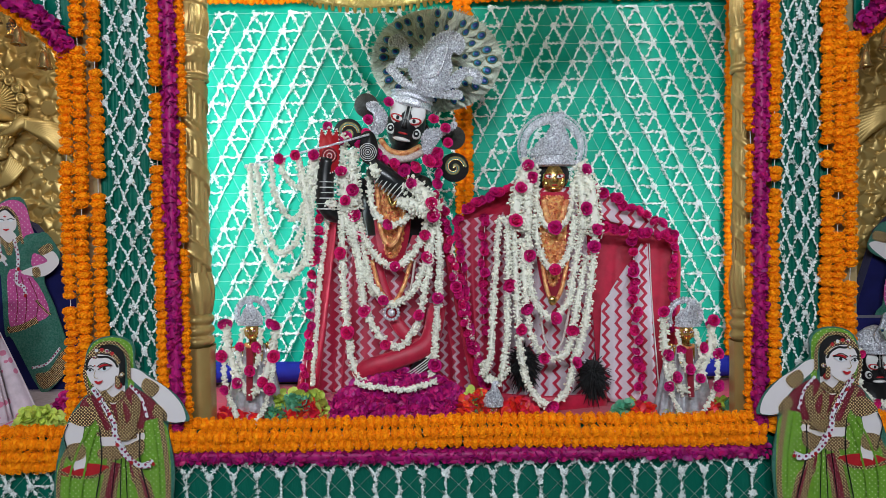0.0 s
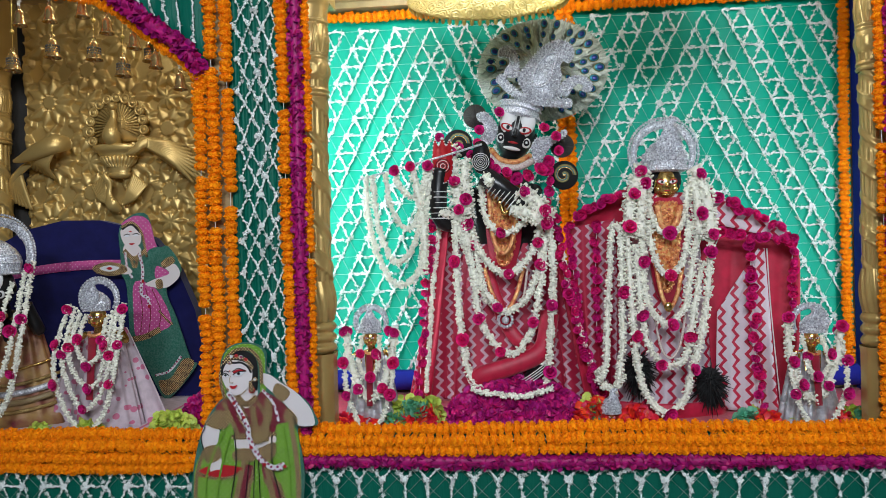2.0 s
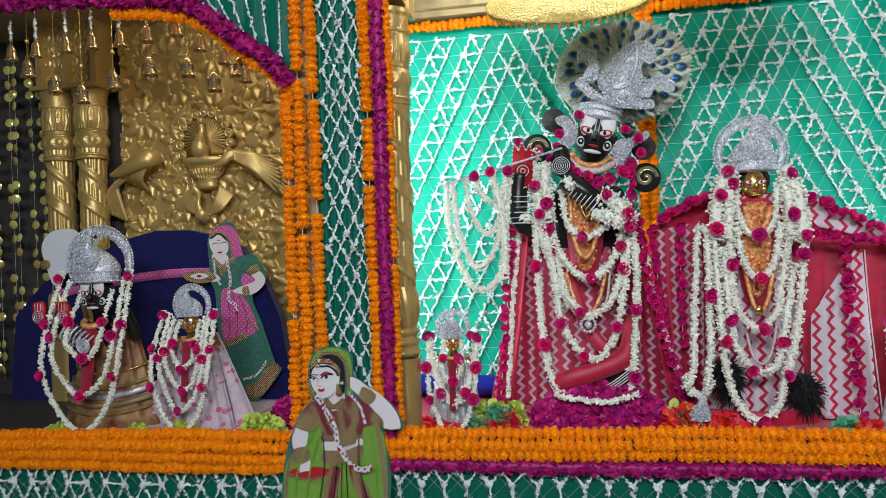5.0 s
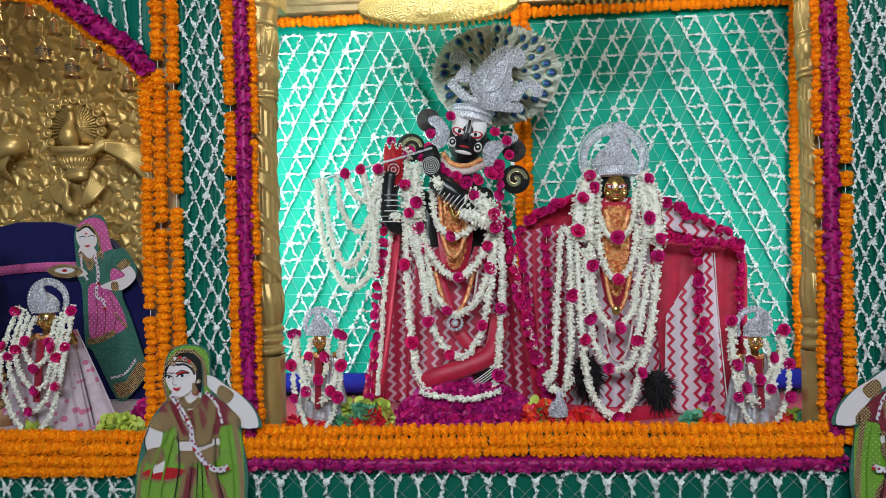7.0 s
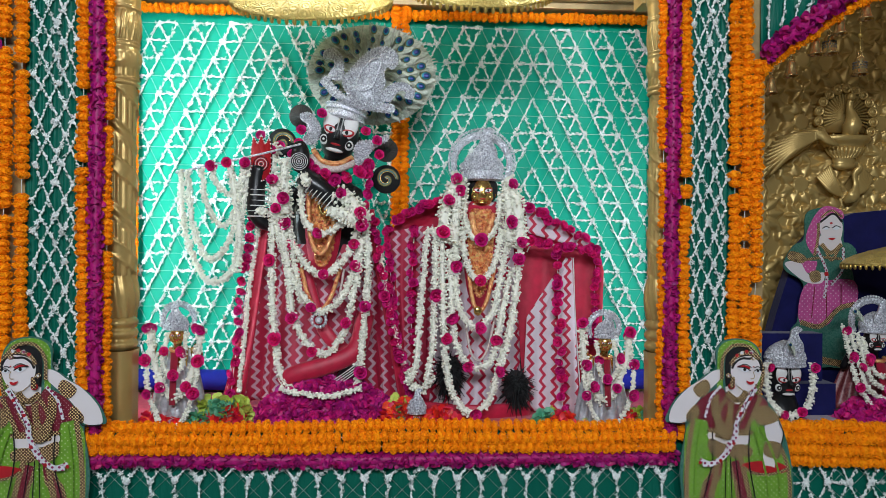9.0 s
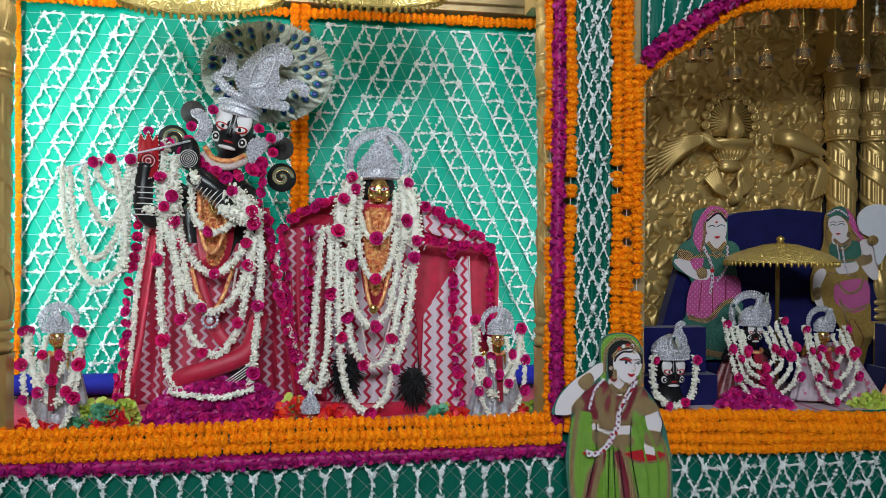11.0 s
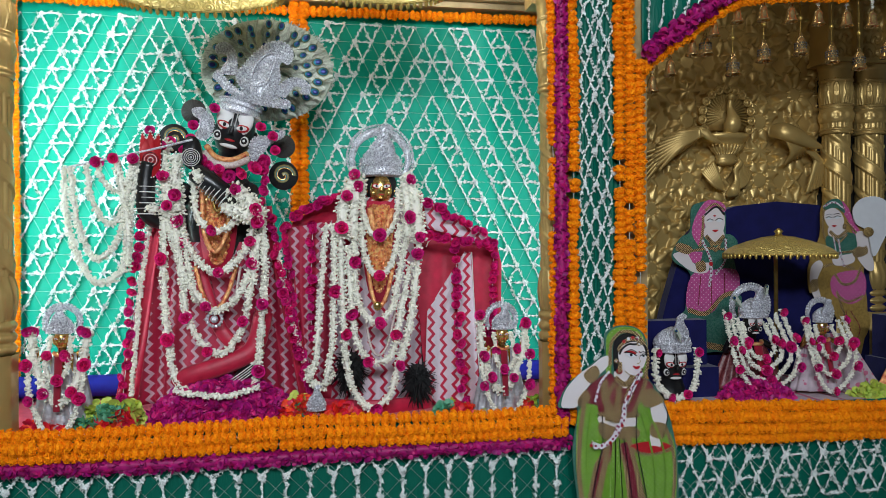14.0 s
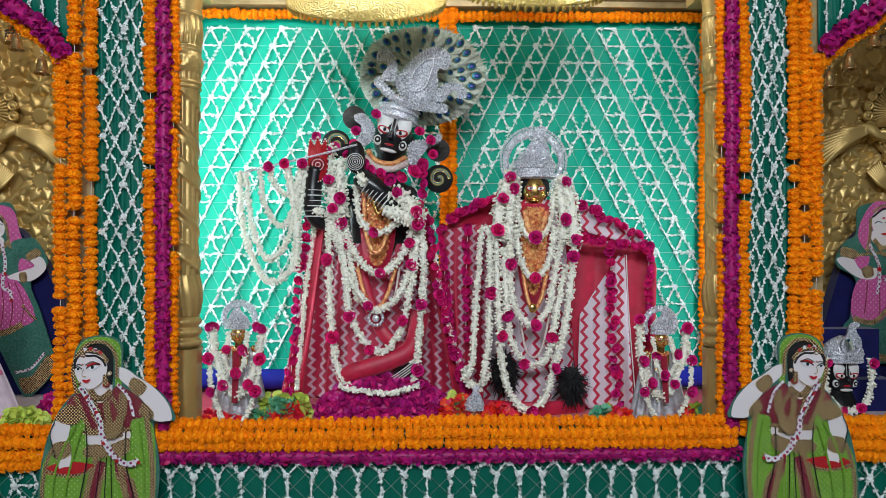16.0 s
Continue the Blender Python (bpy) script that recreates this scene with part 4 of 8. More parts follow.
# ---- brass umbrellas over the deities ----
def umbrella(c, r, label, rim_z=0.0, stand=None):
    ob = thing("ceremonial_umbrella", label, "umbrella", "umbrellas", at=c)
    prof = [(r * a, r * b) for a, b in ((1.0, 0.0), (1.03, 0.015), (1.0, 0.035), (0.93, 0.1), (0.8, 0.17), (0.62, 0.23), (0.58, 0.25), (0.5, 0.27), (0.3, 0.33), (0.08, 0.36))]
    inner = [(a * 0.985, b - 0.004) for a, b in prof]
    canopy = part("canopy", Geo().lathe(prof + inner[::-1], seg=72), M_UMB, ob)
    n = int(r * 240)
    g = Geo()
    for k in range(n):
        a = 2 * math.pi * k / n
        g.ball((r * 1.0 * math.cos(a), r * 1.0 * math.sin(a), -0.008), (0.007, 0.007, 0.013), 6, 5)
    part("fringe", g, M_BRASS, canopy)
    part("finial", Geo().lathe([(0.02, 0.35 * r), (0.012, 0.4 * r), (0.02, 0.44 * r), (0.004, 0.5 * r)], seg=14), M_BRASS, ob)
    if stand:
        part("stand", Geo().tube([(0, 0.02, 0.36 * r), (0, 0.02, stand)], 0.009, 10), M_BRASS, ob)
    return ob


for c, r_, lb in (((-0.222, 2.55, 2.353), 0.285, "embossed brass umbrella hung over the tall deity"), ((0.385, 2.55, 2.405), 0.27, "embossed brass umbrella hung over the second deity")):
    umbrella(c, r_, lb).rotation_euler = (radians(33), 0, 0)
for x in (-0.222, 0.385):
    thing("hanging_chain", "thin brass chain holding an umbrella", "chain", geo=Geo().tube([(x, 2.5, 2.42), (x, 2.5, 2.66)], 0.004, 6), mats=M_BRASS)
ux, uz = (2.186, 1.396)
ob = umbrella((ux, 2.79, uz), 0.228, "brass umbrella on a stand over the small seated statues", stand=-0.6)
g = Geo().tube([(ux - 0.02, 2.81, uz), (ux - 0.02, 2.81, uz + 0.19), (ux + 0.03, 2.81, uz + 0.2)], 0.008, 8)
g.tube([(ux + 0.03 + 0.022 * math.cos(a), 2.8, uz + 0.165 + 0.022 * math.sin(a)) for a in np.linspace(0, 6.283, 16)], 0.004, 6)
part("hook", g, M_BRASS, ob)


# ---- velvet backs ----
def closed(pts, sub=5):
    """A smooth closed outline through (x, z) points."""
    p = [np.array(q, float) for q in pts]
    n, out = len(p), []
    for i in range(n):
        a, b, c, d = p[i - 1], p[i], p[(i + 1) % n], p[(i + 2) % n]
        for t in np.linspace(0, 1, sub, endpoint=False):
            out.append(tuple(0.5 * (2 * b + (c - a) * t + (2 * a - 5 * b + 4 * c - d) * t * t + (3 * b - a - 3 * c + d) * t ** 3)))
    return out


g = Geo().slab([(1.72, 0.688), (1.741, 0.959), (1.797, 1.176), (1.883, 1.449), (2.001, 1.574), (2.152, 1.623), (2.369, 1.647), (2.593, 1.631), (2.756, 1.57), (2.874, 1.369), (2.995, 1.105), (3.048, 0.869), (3.068, 0.633)], 3.07, 0.06)
thing("throne_back", "arched navy blue velvet back behind the small statues", "throne", "velvet throne backs", geo=g, mats=M_VELVET, smooth=False)
g = Geo().slab([(-3.04, 0.715), (-2.987, 1.221), (-2.823, 1.385), (-2.57, 1.489), (-2.384, 1.578), (-2.203, 1.617), (-2.027, 1.613), (-1.884, 1.577), (-1.772, 1.52), (-1.665, 1.379), (-1.588, 1.192), (-1.555, 0.982), (-1.546, 0.719)], 3.07, 0.06)
ob = thing("throne_back", "arched navy blue velvet back with a pink woven band", "throne", "velvet throne backs", geo=g, mats=M_VELVET, smooth=False)
path = spline([(-2.746, 3.06, 1.329), (-2.469, 3.06, 1.371), (-2.229, 3.06, 1.402), (-1.995, 3.06, 1.411), (-1.739, 3.06, 1.398)], 0.02)
g = Geo().sheet(lambda u, v: tuple(path[int(u * (len(path) - 1))] + np.array([0, 0, 0.042 * (v - 0.5)])), len(path) - 1, 1)
band = part("woven_band", g, M_PINKD, ob)
band.modifiers.new("thickness", "SOLIDIFY").thickness = 0.003
for t0, x0, x1 in (("a", 1.46, 1.8), ("b", 2.66, 2.95)):
    g = Geo().box(x0, x1, 2.72, 2.8, 0.8, 1.12).box(x0 - 0.02, x1 + 0.02, 2.66, 2.82, 0.8, 0.93)
    thing("velvet_seat", "low navy velvet seat behind a small statue", "seat", "velvet seats", geo=g, mats=M_VELVET, smooth=False)


# ---- arches, spandrels and bells ----
def arch_side(px, corner, inner, seed, sd):
    petal_rope([(x, 2.24, z) for x, z in px], 0.034, "thick rope of magenta petals along the niche arch", seed)
    marigold_garland([(x + 0.0, 2.27, z - 0.045) for x, z in px[:-2]], 0.021, "string of marigold heads under the arch", GV, seed=seed + 100)
    # gathered green cloth over the arch
    top = 2.66
    xs = np.linspace(px[0][0], px[-1][0], 60)
    order = sorted(px)
    ax, az = [q[0] for q in order], [q[1] for q in order]
    g = Geo()

    def fn(u, v):
        x = xs[0] + (xs[-1] - xs[0]) * u
        z = np.interp(x, ax, az)
        return (x, 2.285 + 0.004 * math.sin(u * 90 + v * 2), z + (top - z) * v)
    g.sheet(fn, 120, 6)
    ob = thing("spandrel_cloth", "gathered green satin cloth above the niche arch", "cloth", geo=g, mats=M_GREENP)
    ob.modifiers.new("thickness", "SOLIDIFY").thickness = 0.003
    segs = []
    for k in range(11):
        a = k / 10
        tx = corner[0] + sd * a * 0.75
        bx = corner[0] + sd * a * 0.42
        bz = np.interp(bx, ax, az)
        segs.append(((bx, 2.268, bz + 0.02), (tx, 2.268, 2.6 - 0.12 * (1 - a))))
    flower_net("jasmine_net", segs, "fan of white jasmine strings on the green spandrel", seed + 200, size=0.0095, step=0.008)


ARCH_W = [(-1.162, 2.052), (-1.22, 2.134), (-1.3, 2.194), (-1.381, 2.259), (-1.462, 2.325), (-1.535, 2.367), (-1.63, 2.392), (-1.827, 2.414), (-2.028, 2.43), (-2.306, 2.443)]
ARCH_E = [(1.312, 2.1), (1.369, 2.152), (1.466, 2.219), (1.575, 2.3), (1.653, 2.343), (1.732, 2.37), (1.917, 2.389), (2.107, 2.397), (2.329, 2.393), (2.585, 2.383)]
arch_side(ARCH_W, (-1.2, 2.1), 0, 31, -1)
arch_side(ARCH_E, (1.33, 2.1), 0, 32, 1)


def bell_mesh(pierced):
    prof = [(0.004, 0.034), (0.009, 0.03), (0.014, 0.022), (0.016, 0.008), (0.018, -0.008), (0.023, -0.02), (0.025, -0.024), (0.022, -0.022), (0.014, -0.004)]
    g = Geo().lathe(prof, (0, 0, 0), 18)
    g.tube([(0.006 * math.cos(a), 0, 0.038 + 0.006 * math.sin(a)) for a in np.linspace(0, 6.28, 12)], 0.0016, 5)
    if pierced:
        for k in range(14):
            for j in range(3):
                a = 2 * math.pi * (k + 0.5 * j) / 14
                g.ball((0.0175 * math.cos(a), 0.0175 * math.sin(a), -0.006 + 0.008 * j), 0.0028, 5, 4, slot=1)
    return g.mesh("bell", [M_BELL, M_GREY])


BELL, BELLP = bell_mesh(False), bell_mesh(True)
CLAP = Geo().ball((0, 0, -0.026), 0.006, 8, 6).mesh("clapper", [M_BELL])


def bell(x, y, z, top, chained, seed, s=1.0):
    ob = thing("hanging_bell", "pierced brass bell on a chain" if chained else "small brass bell on a jasmine string", "bell", "bells under the arch", at=(x, y, z))
    b = new("bell_cup", BELLP if chained else BELL)
    b.parent, b.scale = ob, (s * 1.2, s * 1.2, s * 1.2) if chained else (s, s, s)
    c = new("clapper", CLAP)
    c.parent = b
    part("chain" if chained else "thread", Geo().tube([(0, 0, 0.04), (0, 0, top - z)], 0.0018 if chained else 0.0008, 5), M_BRASS if chained else M_THREAD, ob)
    if chained:
        part("bead", Geo().ball((0, 0, 0.11), 0.0085, 10, 7), M_BRASS, ob)
    else:
        r_ = random.Random(seed)
        fl, bu = string_places((0, 0, 0.05), (0, 0, min(0.12, top - z)), r_, 0.0085, 0.004, tuft=0.6)
        part("jasmine_tuft", scatter(JAS, fl + bu, [M_JAS], "jasmine_tuft"), None, ob)


def bells(plain, chained, seed):
    for k, (x, y, z) in enumerate(plain):
        bell(x, y, z, z + 0.2 if -2.2 < x < 2.4 else 2.662, False, seed + k)
    for k, (x, y, z) in enumerate(chained):
        bell(x, y, z, 2.66, True, seed + k)


bells([(-2.18, 2.3, 2.276), (-2.055, 2.3, 2.282), (-1.947, 2.3, 2.285), (-1.833, 2.3, 2.284), (-1.724, 2.3, 2.291), (-1.606, 2.3, 2.301), (-1.519, 2.3, 2.241), (-1.424, 2.3, 2.185), (-1.348, 2.3, 2.115), (-1.266, 2.3, 2.038), (-2.285, 2.3, 2.272)], [], 0)
bells([], [(-2.163, 2.37, 2.16), (-2.047, 2.37, 2.113), (-1.913, 2.37, 2.154), (-1.763, 2.37, 2.193), (-1.609, 2.37, 2.177), (-1.504, 2.37, 2.115), (-1.401, 2.37, 2.161), (-2.277, 2.37, 2.229)], 20)
bells([(1.356, 2.3, 2.008), (1.425, 2.3, 2.069), (1.509, 2.3, 2.144), (1.594, 2.3, 2.216), (1.685, 2.3, 2.269), (1.79, 2.3, 2.281), (1.903, 2.3, 2.281), (2.014, 2.3, 2.276), (2.132, 2.3, 2.276), (2.239, 2.3, 2.279), (2.349, 2.3, 2.273), (2.465, 2.3, 2.268), (2.57, 2.3, 2.28), (2.661, 2.3, 2.236)], [], 40)
bells([], [(1.601, 2.37, 2.172), (1.712, 2.37, 2.102), (1.839, 2.37, 2.157), (1.992, 2.37, 2.189), (2.123, 2.37, 2.162), (2.242, 2.37, 2.142), (2.366, 2.37, 2.19), (2.522, 2.37, 2.248), (2.658, 2.37, 2.231)], 60)


# ---- deity garlands ----
def jasmine_garland(path, r, label, seed, roses=(), rose_r=0.02, group="jasmine garlands of the deities", size=0.0106, front=True, per=None):
    """A round string of jasmine blooms, with roses tied on at the given shares of its length."""
    rng = random.Random(seed)
    r *= 0.88
    pts = spline(path, 0.0085)
    fl, bu = [], []
    n_around = per or max(5, int(r / 0.0032))
    for i, p in enumerate(pts):
        d = Vector(pts[min(i + 1, len(pts) - 1)] - pts[max(i - 1, 0)]).normalized()
        s = d.cross(Vector((0.02, 1, 0.01))).normalized()
        u = s.cross(d)
        for k in range(n_around):
            a = rng.uniform(0, 6.283)
            o = (math.cos(a) * s + math.sin(a) * u).normalized()
            q = (o + d * rng.uniform(-0.5, 0.7)).normalized()
            spot = Vector(p) + o * r * rng.uniform(0.5, 1.0) + d * rng.uniform(-0.004, 0.004)
            if rng.random() < 0.16:
                fl.append((spot, facing(q, rng.uniform(0, 6), size * rng.uniform(0.7, 1.05))))
            else:
                bu.append((spot, facing(q, rng.uniform(0, 6), size * rng.uniform(0.7, 1.05))))
    ob = thing("jasmine_garland", label, "garland", group, geo=Geo().tube(pts[::3] if len(pts) > 8 else pts, r * 0.6, 6), mats=M_JAS)
    tagged(part("bloom_mass", scatter(JAS, fl, [M_JAS], "bloom_mass"), None, ob), kind="stuff")
    tagged(part("bud_mass", scatter(BUD, bu, [M_JAS], "bud_mass"), None, ob), kind="stuff")
    for t in roses:
        i = min(len(pts) - 1, int(t * len(pts)))
        e = new("rose", ROSES[rng.randrange(4)])
        e.parent = ob
        k = 1.2 * rose_r * rng.uniform(0.85, 1.15)
        e.matrix_basis = Matrix.Translation(pts[i] + np.array([rng.uniform(-0.006, 0.006), -r * 0.8, rng.uniform(-0.006, 0.006)])) @ \
            Matrix(facing((rng.uniform(-0.5, 0.5), -1, rng.uniform(-0.4, 0.5)), rng.uniform(0, 6), k)).to_4x4()
    return ob


def rose_string(path, r, label, seed, gap=1.55):
    """Roses threaded one behind the other."""
    rng = random.Random(seed)
    pts = spline(path, r * gap)
    ob = thing("rose_garland", label, "garland", "rose garlands of the deities", geo=Geo().tube(pts, 0.0015, 5), mats=M_THREAD)
    for i, p in enumerate(pts):
        e = new("rose", ROSES[rng.randrange(4)])
        e.parent = ob
        k = r * rng.uniform(0.85, 1.2)
        e.matrix_basis = Matrix.Translation(p + np.array([rng.uniform(-1, 1) * r * 0.3, -r * 0.3, rng.uniform(-1, 1) * r * 0.3])) @ \
            Matrix(facing((rng.uniform(-1, 1), -1, rng.uniform(-1, 0.8)), rng.uniform(0, 6), k * 1.0)).to_4x4()
    return ob


def drape(name, rows, label, material, seed, y0, amp=0.012, waves=5, bow=0.0, nu=60, nv=40, category="cloth"):
    """A hung cloth: rows of (x left, x right, z left, z right) from top to bottom, with upright folds."""
    ts = np.linspace(0, 1, len(rows))

    def fn(u, v):
        xl, xr, zl, zr = (np.interp(v, ts, [q[k] for q in rows]) for k in range(4))
        w = math.sin(u * waves * 6.283 + seed + 0.8 * math.sin(v * 4 + seed)) + 0.5 * math.sin(u * waves * 11.9 + v * 3)
        return (xl + (xr - xl) * u, y0 + bow * 4 * (u - 0.5) ** 2 + amp * (0.3 + 0.7 * v) * w, zl + (zr - zl) * u)
    ob = thing(name, label, category, geo=Geo().sheet(fn, nu, nv), mats=material)
    md = ob.modifiers.new("thickness", "SOLIDIFY")
    md.thickness, md.offset = 0.003, 1
    return ob


def head(g, c, h, lean=0.0, skin=0, white=1, dark=2, red=3, big_eyes=1.0, patch=True):
    """A plain painted head of height h: slots for skin, white, dark and red paint."""
    m = pose(0, 0, 0, 0, lean, 0)
    at = lambda x, y, z: tuple(Vector(c) + (m @ Vector((x * h, y * h, z * h))))
    g.ball(c, (0.37 * h, 0.36 * h, 0.5 * h), 24, 16, skin, m)
    g.tube([at(0, 0.03, -0.35), at(0, 0.08, -0.75)], [0.2 * h, 0.22 * h], 12, skin)
    for sd in (-1, 1):
        if patch:
            g.ball(at(sd * 0.17, -0.285, 0.16), (0.165 * h, 0.055 * h, 0.24 * h), 14, 8, white, pose(0, 0, 0, 0, lean + sd * 14, 0))
        g.ball(at(sd * 0.16, -0.325, 0.05), (0.12 * h * big_eyes, 0.03 * h, 0.066 * h * big_eyes), 14, 8, red, pose(0, 0, 0, 0, lean - sd * 12, 0))
        g.ball(at(sd * 0.16, -0.338, 0.05), (0.092 * h * big_eyes, 0.028 * h, 0.042 * h * big_eyes), 14, 8, white, pose(0, 0, 0, 0, lean - sd * 12, 0))
        g.ball(at(sd * 0.155, -0.358, 0.052), (0.036 * h, 0.014 * h, 0.04 * h), 10, 6, dark)
        g.ball(at(sd * 0.24, -0.245, -0.16), (0.09 * h, 0.06 * h, 0.1 * h), 14, 8, white if patch else skin)
        if patch:
            g.ball(at(sd * 0.245, -0.285, -0.16), (0.06 * h, 0.03 * h, 0.065 * h), 12, 7, dark)
            g.ball(at(sd * 0.247, -0.31, -0.16), (0.025 * h, 0.014 * h, 0.025 * h), 8, 6, white)
            g.tube([at(sd * 0.035, -0.35, 0.38), at(sd * 0.035, -0.375, 0.05)], 0.011 * h, 6, white)
        g.ball(at(sd * 0.4, 0.02, -0.02), (0.05 * h, 0.06 * h, 0.12 * h), 10, 7, skin)
    g.tube([at(0, -0.345, 0.05), at(0, -0.4, -0.06), at(0, -0.39, -0.1)], [0.03 * h, 0.05 * h, 0.055 * h], 10, skin)
    g.ball(at(0, -0.325, -0.21), (0.1 * h, 0.05 * h, 0.024 * h), 12, 7, red, m)
    g.ball(at(0, -0.3, -0.32), (0.17 * h, 0.06 * h, 0.04 * h), 12, 7, white if patch else skin, m)
    return at


def paisley(g, at, s, flip=1, slot=0, y=0.0, thick=0.012):
    """A mango-shaped plate with a curled tip and a beaded rim."""
    pts = [(0.0, 0.0), (0.22, 0.05), (0.36, 0.25), (0.34, 0.5), (0.2, 0.72), (0.16, 0.9), (0.3, 1.0), (0.12, 1.08), (-0.06, 0.95), (-0.12, 0.7), (-0.3, 0.45), (-0.33, 0.22), (-0.2, 0.05)]
    out = closed([(at(px * s * flip, pz * s)) for px, pz in pts], 4)
    g.slab([(q[0], q[1]) for q in out], y, thick, slot)
    for q in out[::2]:
        g.ball((q[0], y, q[1]), 0.0065 * s / 0.12, 6, 5, slot)
    for k in np.linspace(0.25, 0.75, 4):
        ring = [at((px * k + 0.02) * s * flip, (0.42 + (pz - 0.45) * k) * s) for px, pz in pts[:-1]]
        g.tube([(q[0], y - 0.002, q[1]) for q in closed(ring, 3)], 0.0042 * s / 0.12, 5, slot)


def inside(pt, poly):
    """Whether a point lies within an outline."""
    hit, n = False, len(poly)
    for i in range(n):
        (x1, z1), (x2, z2) = poly[i], poly[i - 1]
        if (z1 > pt[1]) != (z2 > pt[1]) and pt[0] < (x2 - x1) * (pt[1] - z1) / (z2 - z1) + x1:
            hit = not hit
    return hit


def studded(g, pts, y, seed, bead=0.0042, thick=0.012, slot=0, sub=4):
    """A plate set all over with small bright stones, and a beaded rim."""
    rng = random.Random(seed)
    out = closed(pts, sub)
    g.slab(out, y, thick, slot)
    for q in out:
        g.ball((q[0], y, q[1]), bead * 1.15, 6, 4, slot)
    xs, zs = [q[0] for q in out], [q[1] for q in out]
    area = (max(xs) - min(xs)) * (max(zs) - min(zs))
    for _ in range(int(area / (bead * bead * 3.2))):
        c = (rng.uniform(min(xs), max(xs)), rng.uniform(min(zs), max(zs)))
        if inside(c, out):
            k = bead * rng.uniform(0.6, 1.25)
            g.ball((c[0], y - k * 0.3, c[1]), k, 6, 4, slot)


def crown(x, y, z, w, h, label, halo=0.0, lean=0.0):
    """A silver filigree crown: a low domed cap set with stones, a mango plume, and a stone-set ring with a beaded edge behind."""
    ob = thing("silver_crown", label, "crown", "silver crowns")
    m = pose(x, y, z, 0, lean, 0)
    p2 = lambda a, b: tuple((m @ Vector((a, 0, b))).xz)
    fine = 0.0036 * (w / 0.12) ** 0.5
    cap = Geo()
    prof = [(0.5 * w, 0), (0.55 * w, 0.04 * h), (0.53 * w, 0.12 * h), (0.56 * w, 0.2 * h), (0.53 * w, 0.3 * h), (0.42 * w, 0.42 * h), (0.24 * w, 0.53 * h), (0.05 * w, 0.6 * h)]
    cap.lathe(prof, seg=28, sy=0.8, m=m)
    part("cap", cap, M_SILVER, ob)
    beads = Geo()
    for r_, zz in ((0.56 * w, 0.03 * h), (0.57 * w, 0.2 * h), (0.52 * w, 0.32 * h)):
        n = int(r_ / 0.0024)
        for k in range(n):
            a = math.pi + math.pi * k / n
            beads.ball(tuple(m @ Vector((r_ * math.cos(a), 0.8 * r_ * math.sin(a), zz))), fine * 1.1, 6, 4)
    for k in range(190):
        a, b = math.pi * (1 + (k * 0.618) % 1), 0.05 + 0.48 * ((k * 0.37) % 1)
        r_ = float(np.interp(b * h, [q[1] for q in prof], [q[0] for q in prof])) + 0.001
        beads.ball(tuple(m @ Vector((r_ * math.cos(a), 0.8 * r_ * math.sin(a), b * h))), fine * (0.6 + 0.7 * ((k * 0.77) % 1)), 6, 4)
    tagged(part("beadwork", beads, M_SILVER, ob), kind="stuff")
    pl = Geo()
    shape = [(0.0, 0.0), (0.22, 0.05), (0.36, 0.25), (0.34, 0.5), (0.2, 0.72), (0.16, 0.9), (0.3, 1.0), (0.12, 1.08), (-0.06, 0.95), (-0.12, 0.7), (-0.3, 0.45), (-0.33, 0.22), (-0.2, 0.05)]
    studded(pl, [p2(px * h * 0.62, h * 0.22 + pz * h * 0.66) for px, pz in shape], y - 0.46 * w, int(w * 900), fine, 0.01)
    part("plume", pl, M_SILVER, ob)
    if halo:
        rng = random.Random(int(w * 1000))
        cz, ring = h * 0.36, Geo()
        arc = np.linspace(-0.62, math.pi + 0.62, 44)
        wide = lambda a: 0.2 + 0.07 * math.sin(a)
        v, f = [], []
        for a in arc:
            for r_, d in ((halo, 0.0), (halo, 0.008), (halo * (1 - wide(a)), 0.008), (halo * (1 - wide(a)), 0.0)):
                v.append(tuple(m @ Vector((r_ * math.cos(a), 0.012 + d, cz + r_ * math.sin(a)))))
        for k in range(len(arc) - 1):
            f += [(4 * k + q, 4 * k + (q + 1) % 4, 4 * k + 4 + (q + 1) % 4, 4 * k + 4 + q) for q in range(4)]
        ring.add(v, f)
        for _ in range(int(halo * 1900)):
            a = rng.uniform(-0.6, math.pi + 0.6)
            r_ = halo * (1 - wide(a) * rng.random())
            ring.ball(tuple(m @ Vector((r_ * math.cos(a), 0.011, cz + r_ * math.sin(a)))), fine * rng.uniform(0.6, 1.15), 6, 4)
        n = int(halo / 0.0024)
        for k in range(n):
            a = -0.62 + (math.pi + 1.24) * k / (n - 1)
            ring.ball(tuple(m @ Vector((halo * 1.06 * math.cos(a), 0.012, cz + halo * 1.06 * math.sin(a)))), (0.0062, 0.004, 0.0062), 6, 4)
        part("halo", ring, M_SILVER, ob)
    return ob


# ---- the tall deity ----
KX, KZ = (-0.135, 1.88)
g = Geo()
kat = head(g, (KX, 2.73, KZ), 0.2, 14, big_eyes=1.15)
g.lathe([(0.17, 0.86), (0.18, 1.0), (0.15, 1.25), (0.125, 1.4), (0.14, 1.55), (0.13, 1.66), (0.05, 1.76)], ((-0.186, 1.323)[0], 2.76, 0), 26, 0, sy=0.55)
arm = [(-0.303, 2.7, 1.664), (-0.379, 2.64, 1.544), (-0.426, 2.6, 1.583), (-0.424, 2.6, 1.692), (-0.414, 2.6, 1.744)]
g.tube(spline(arm, 0.015), 0.034, 12, 0)
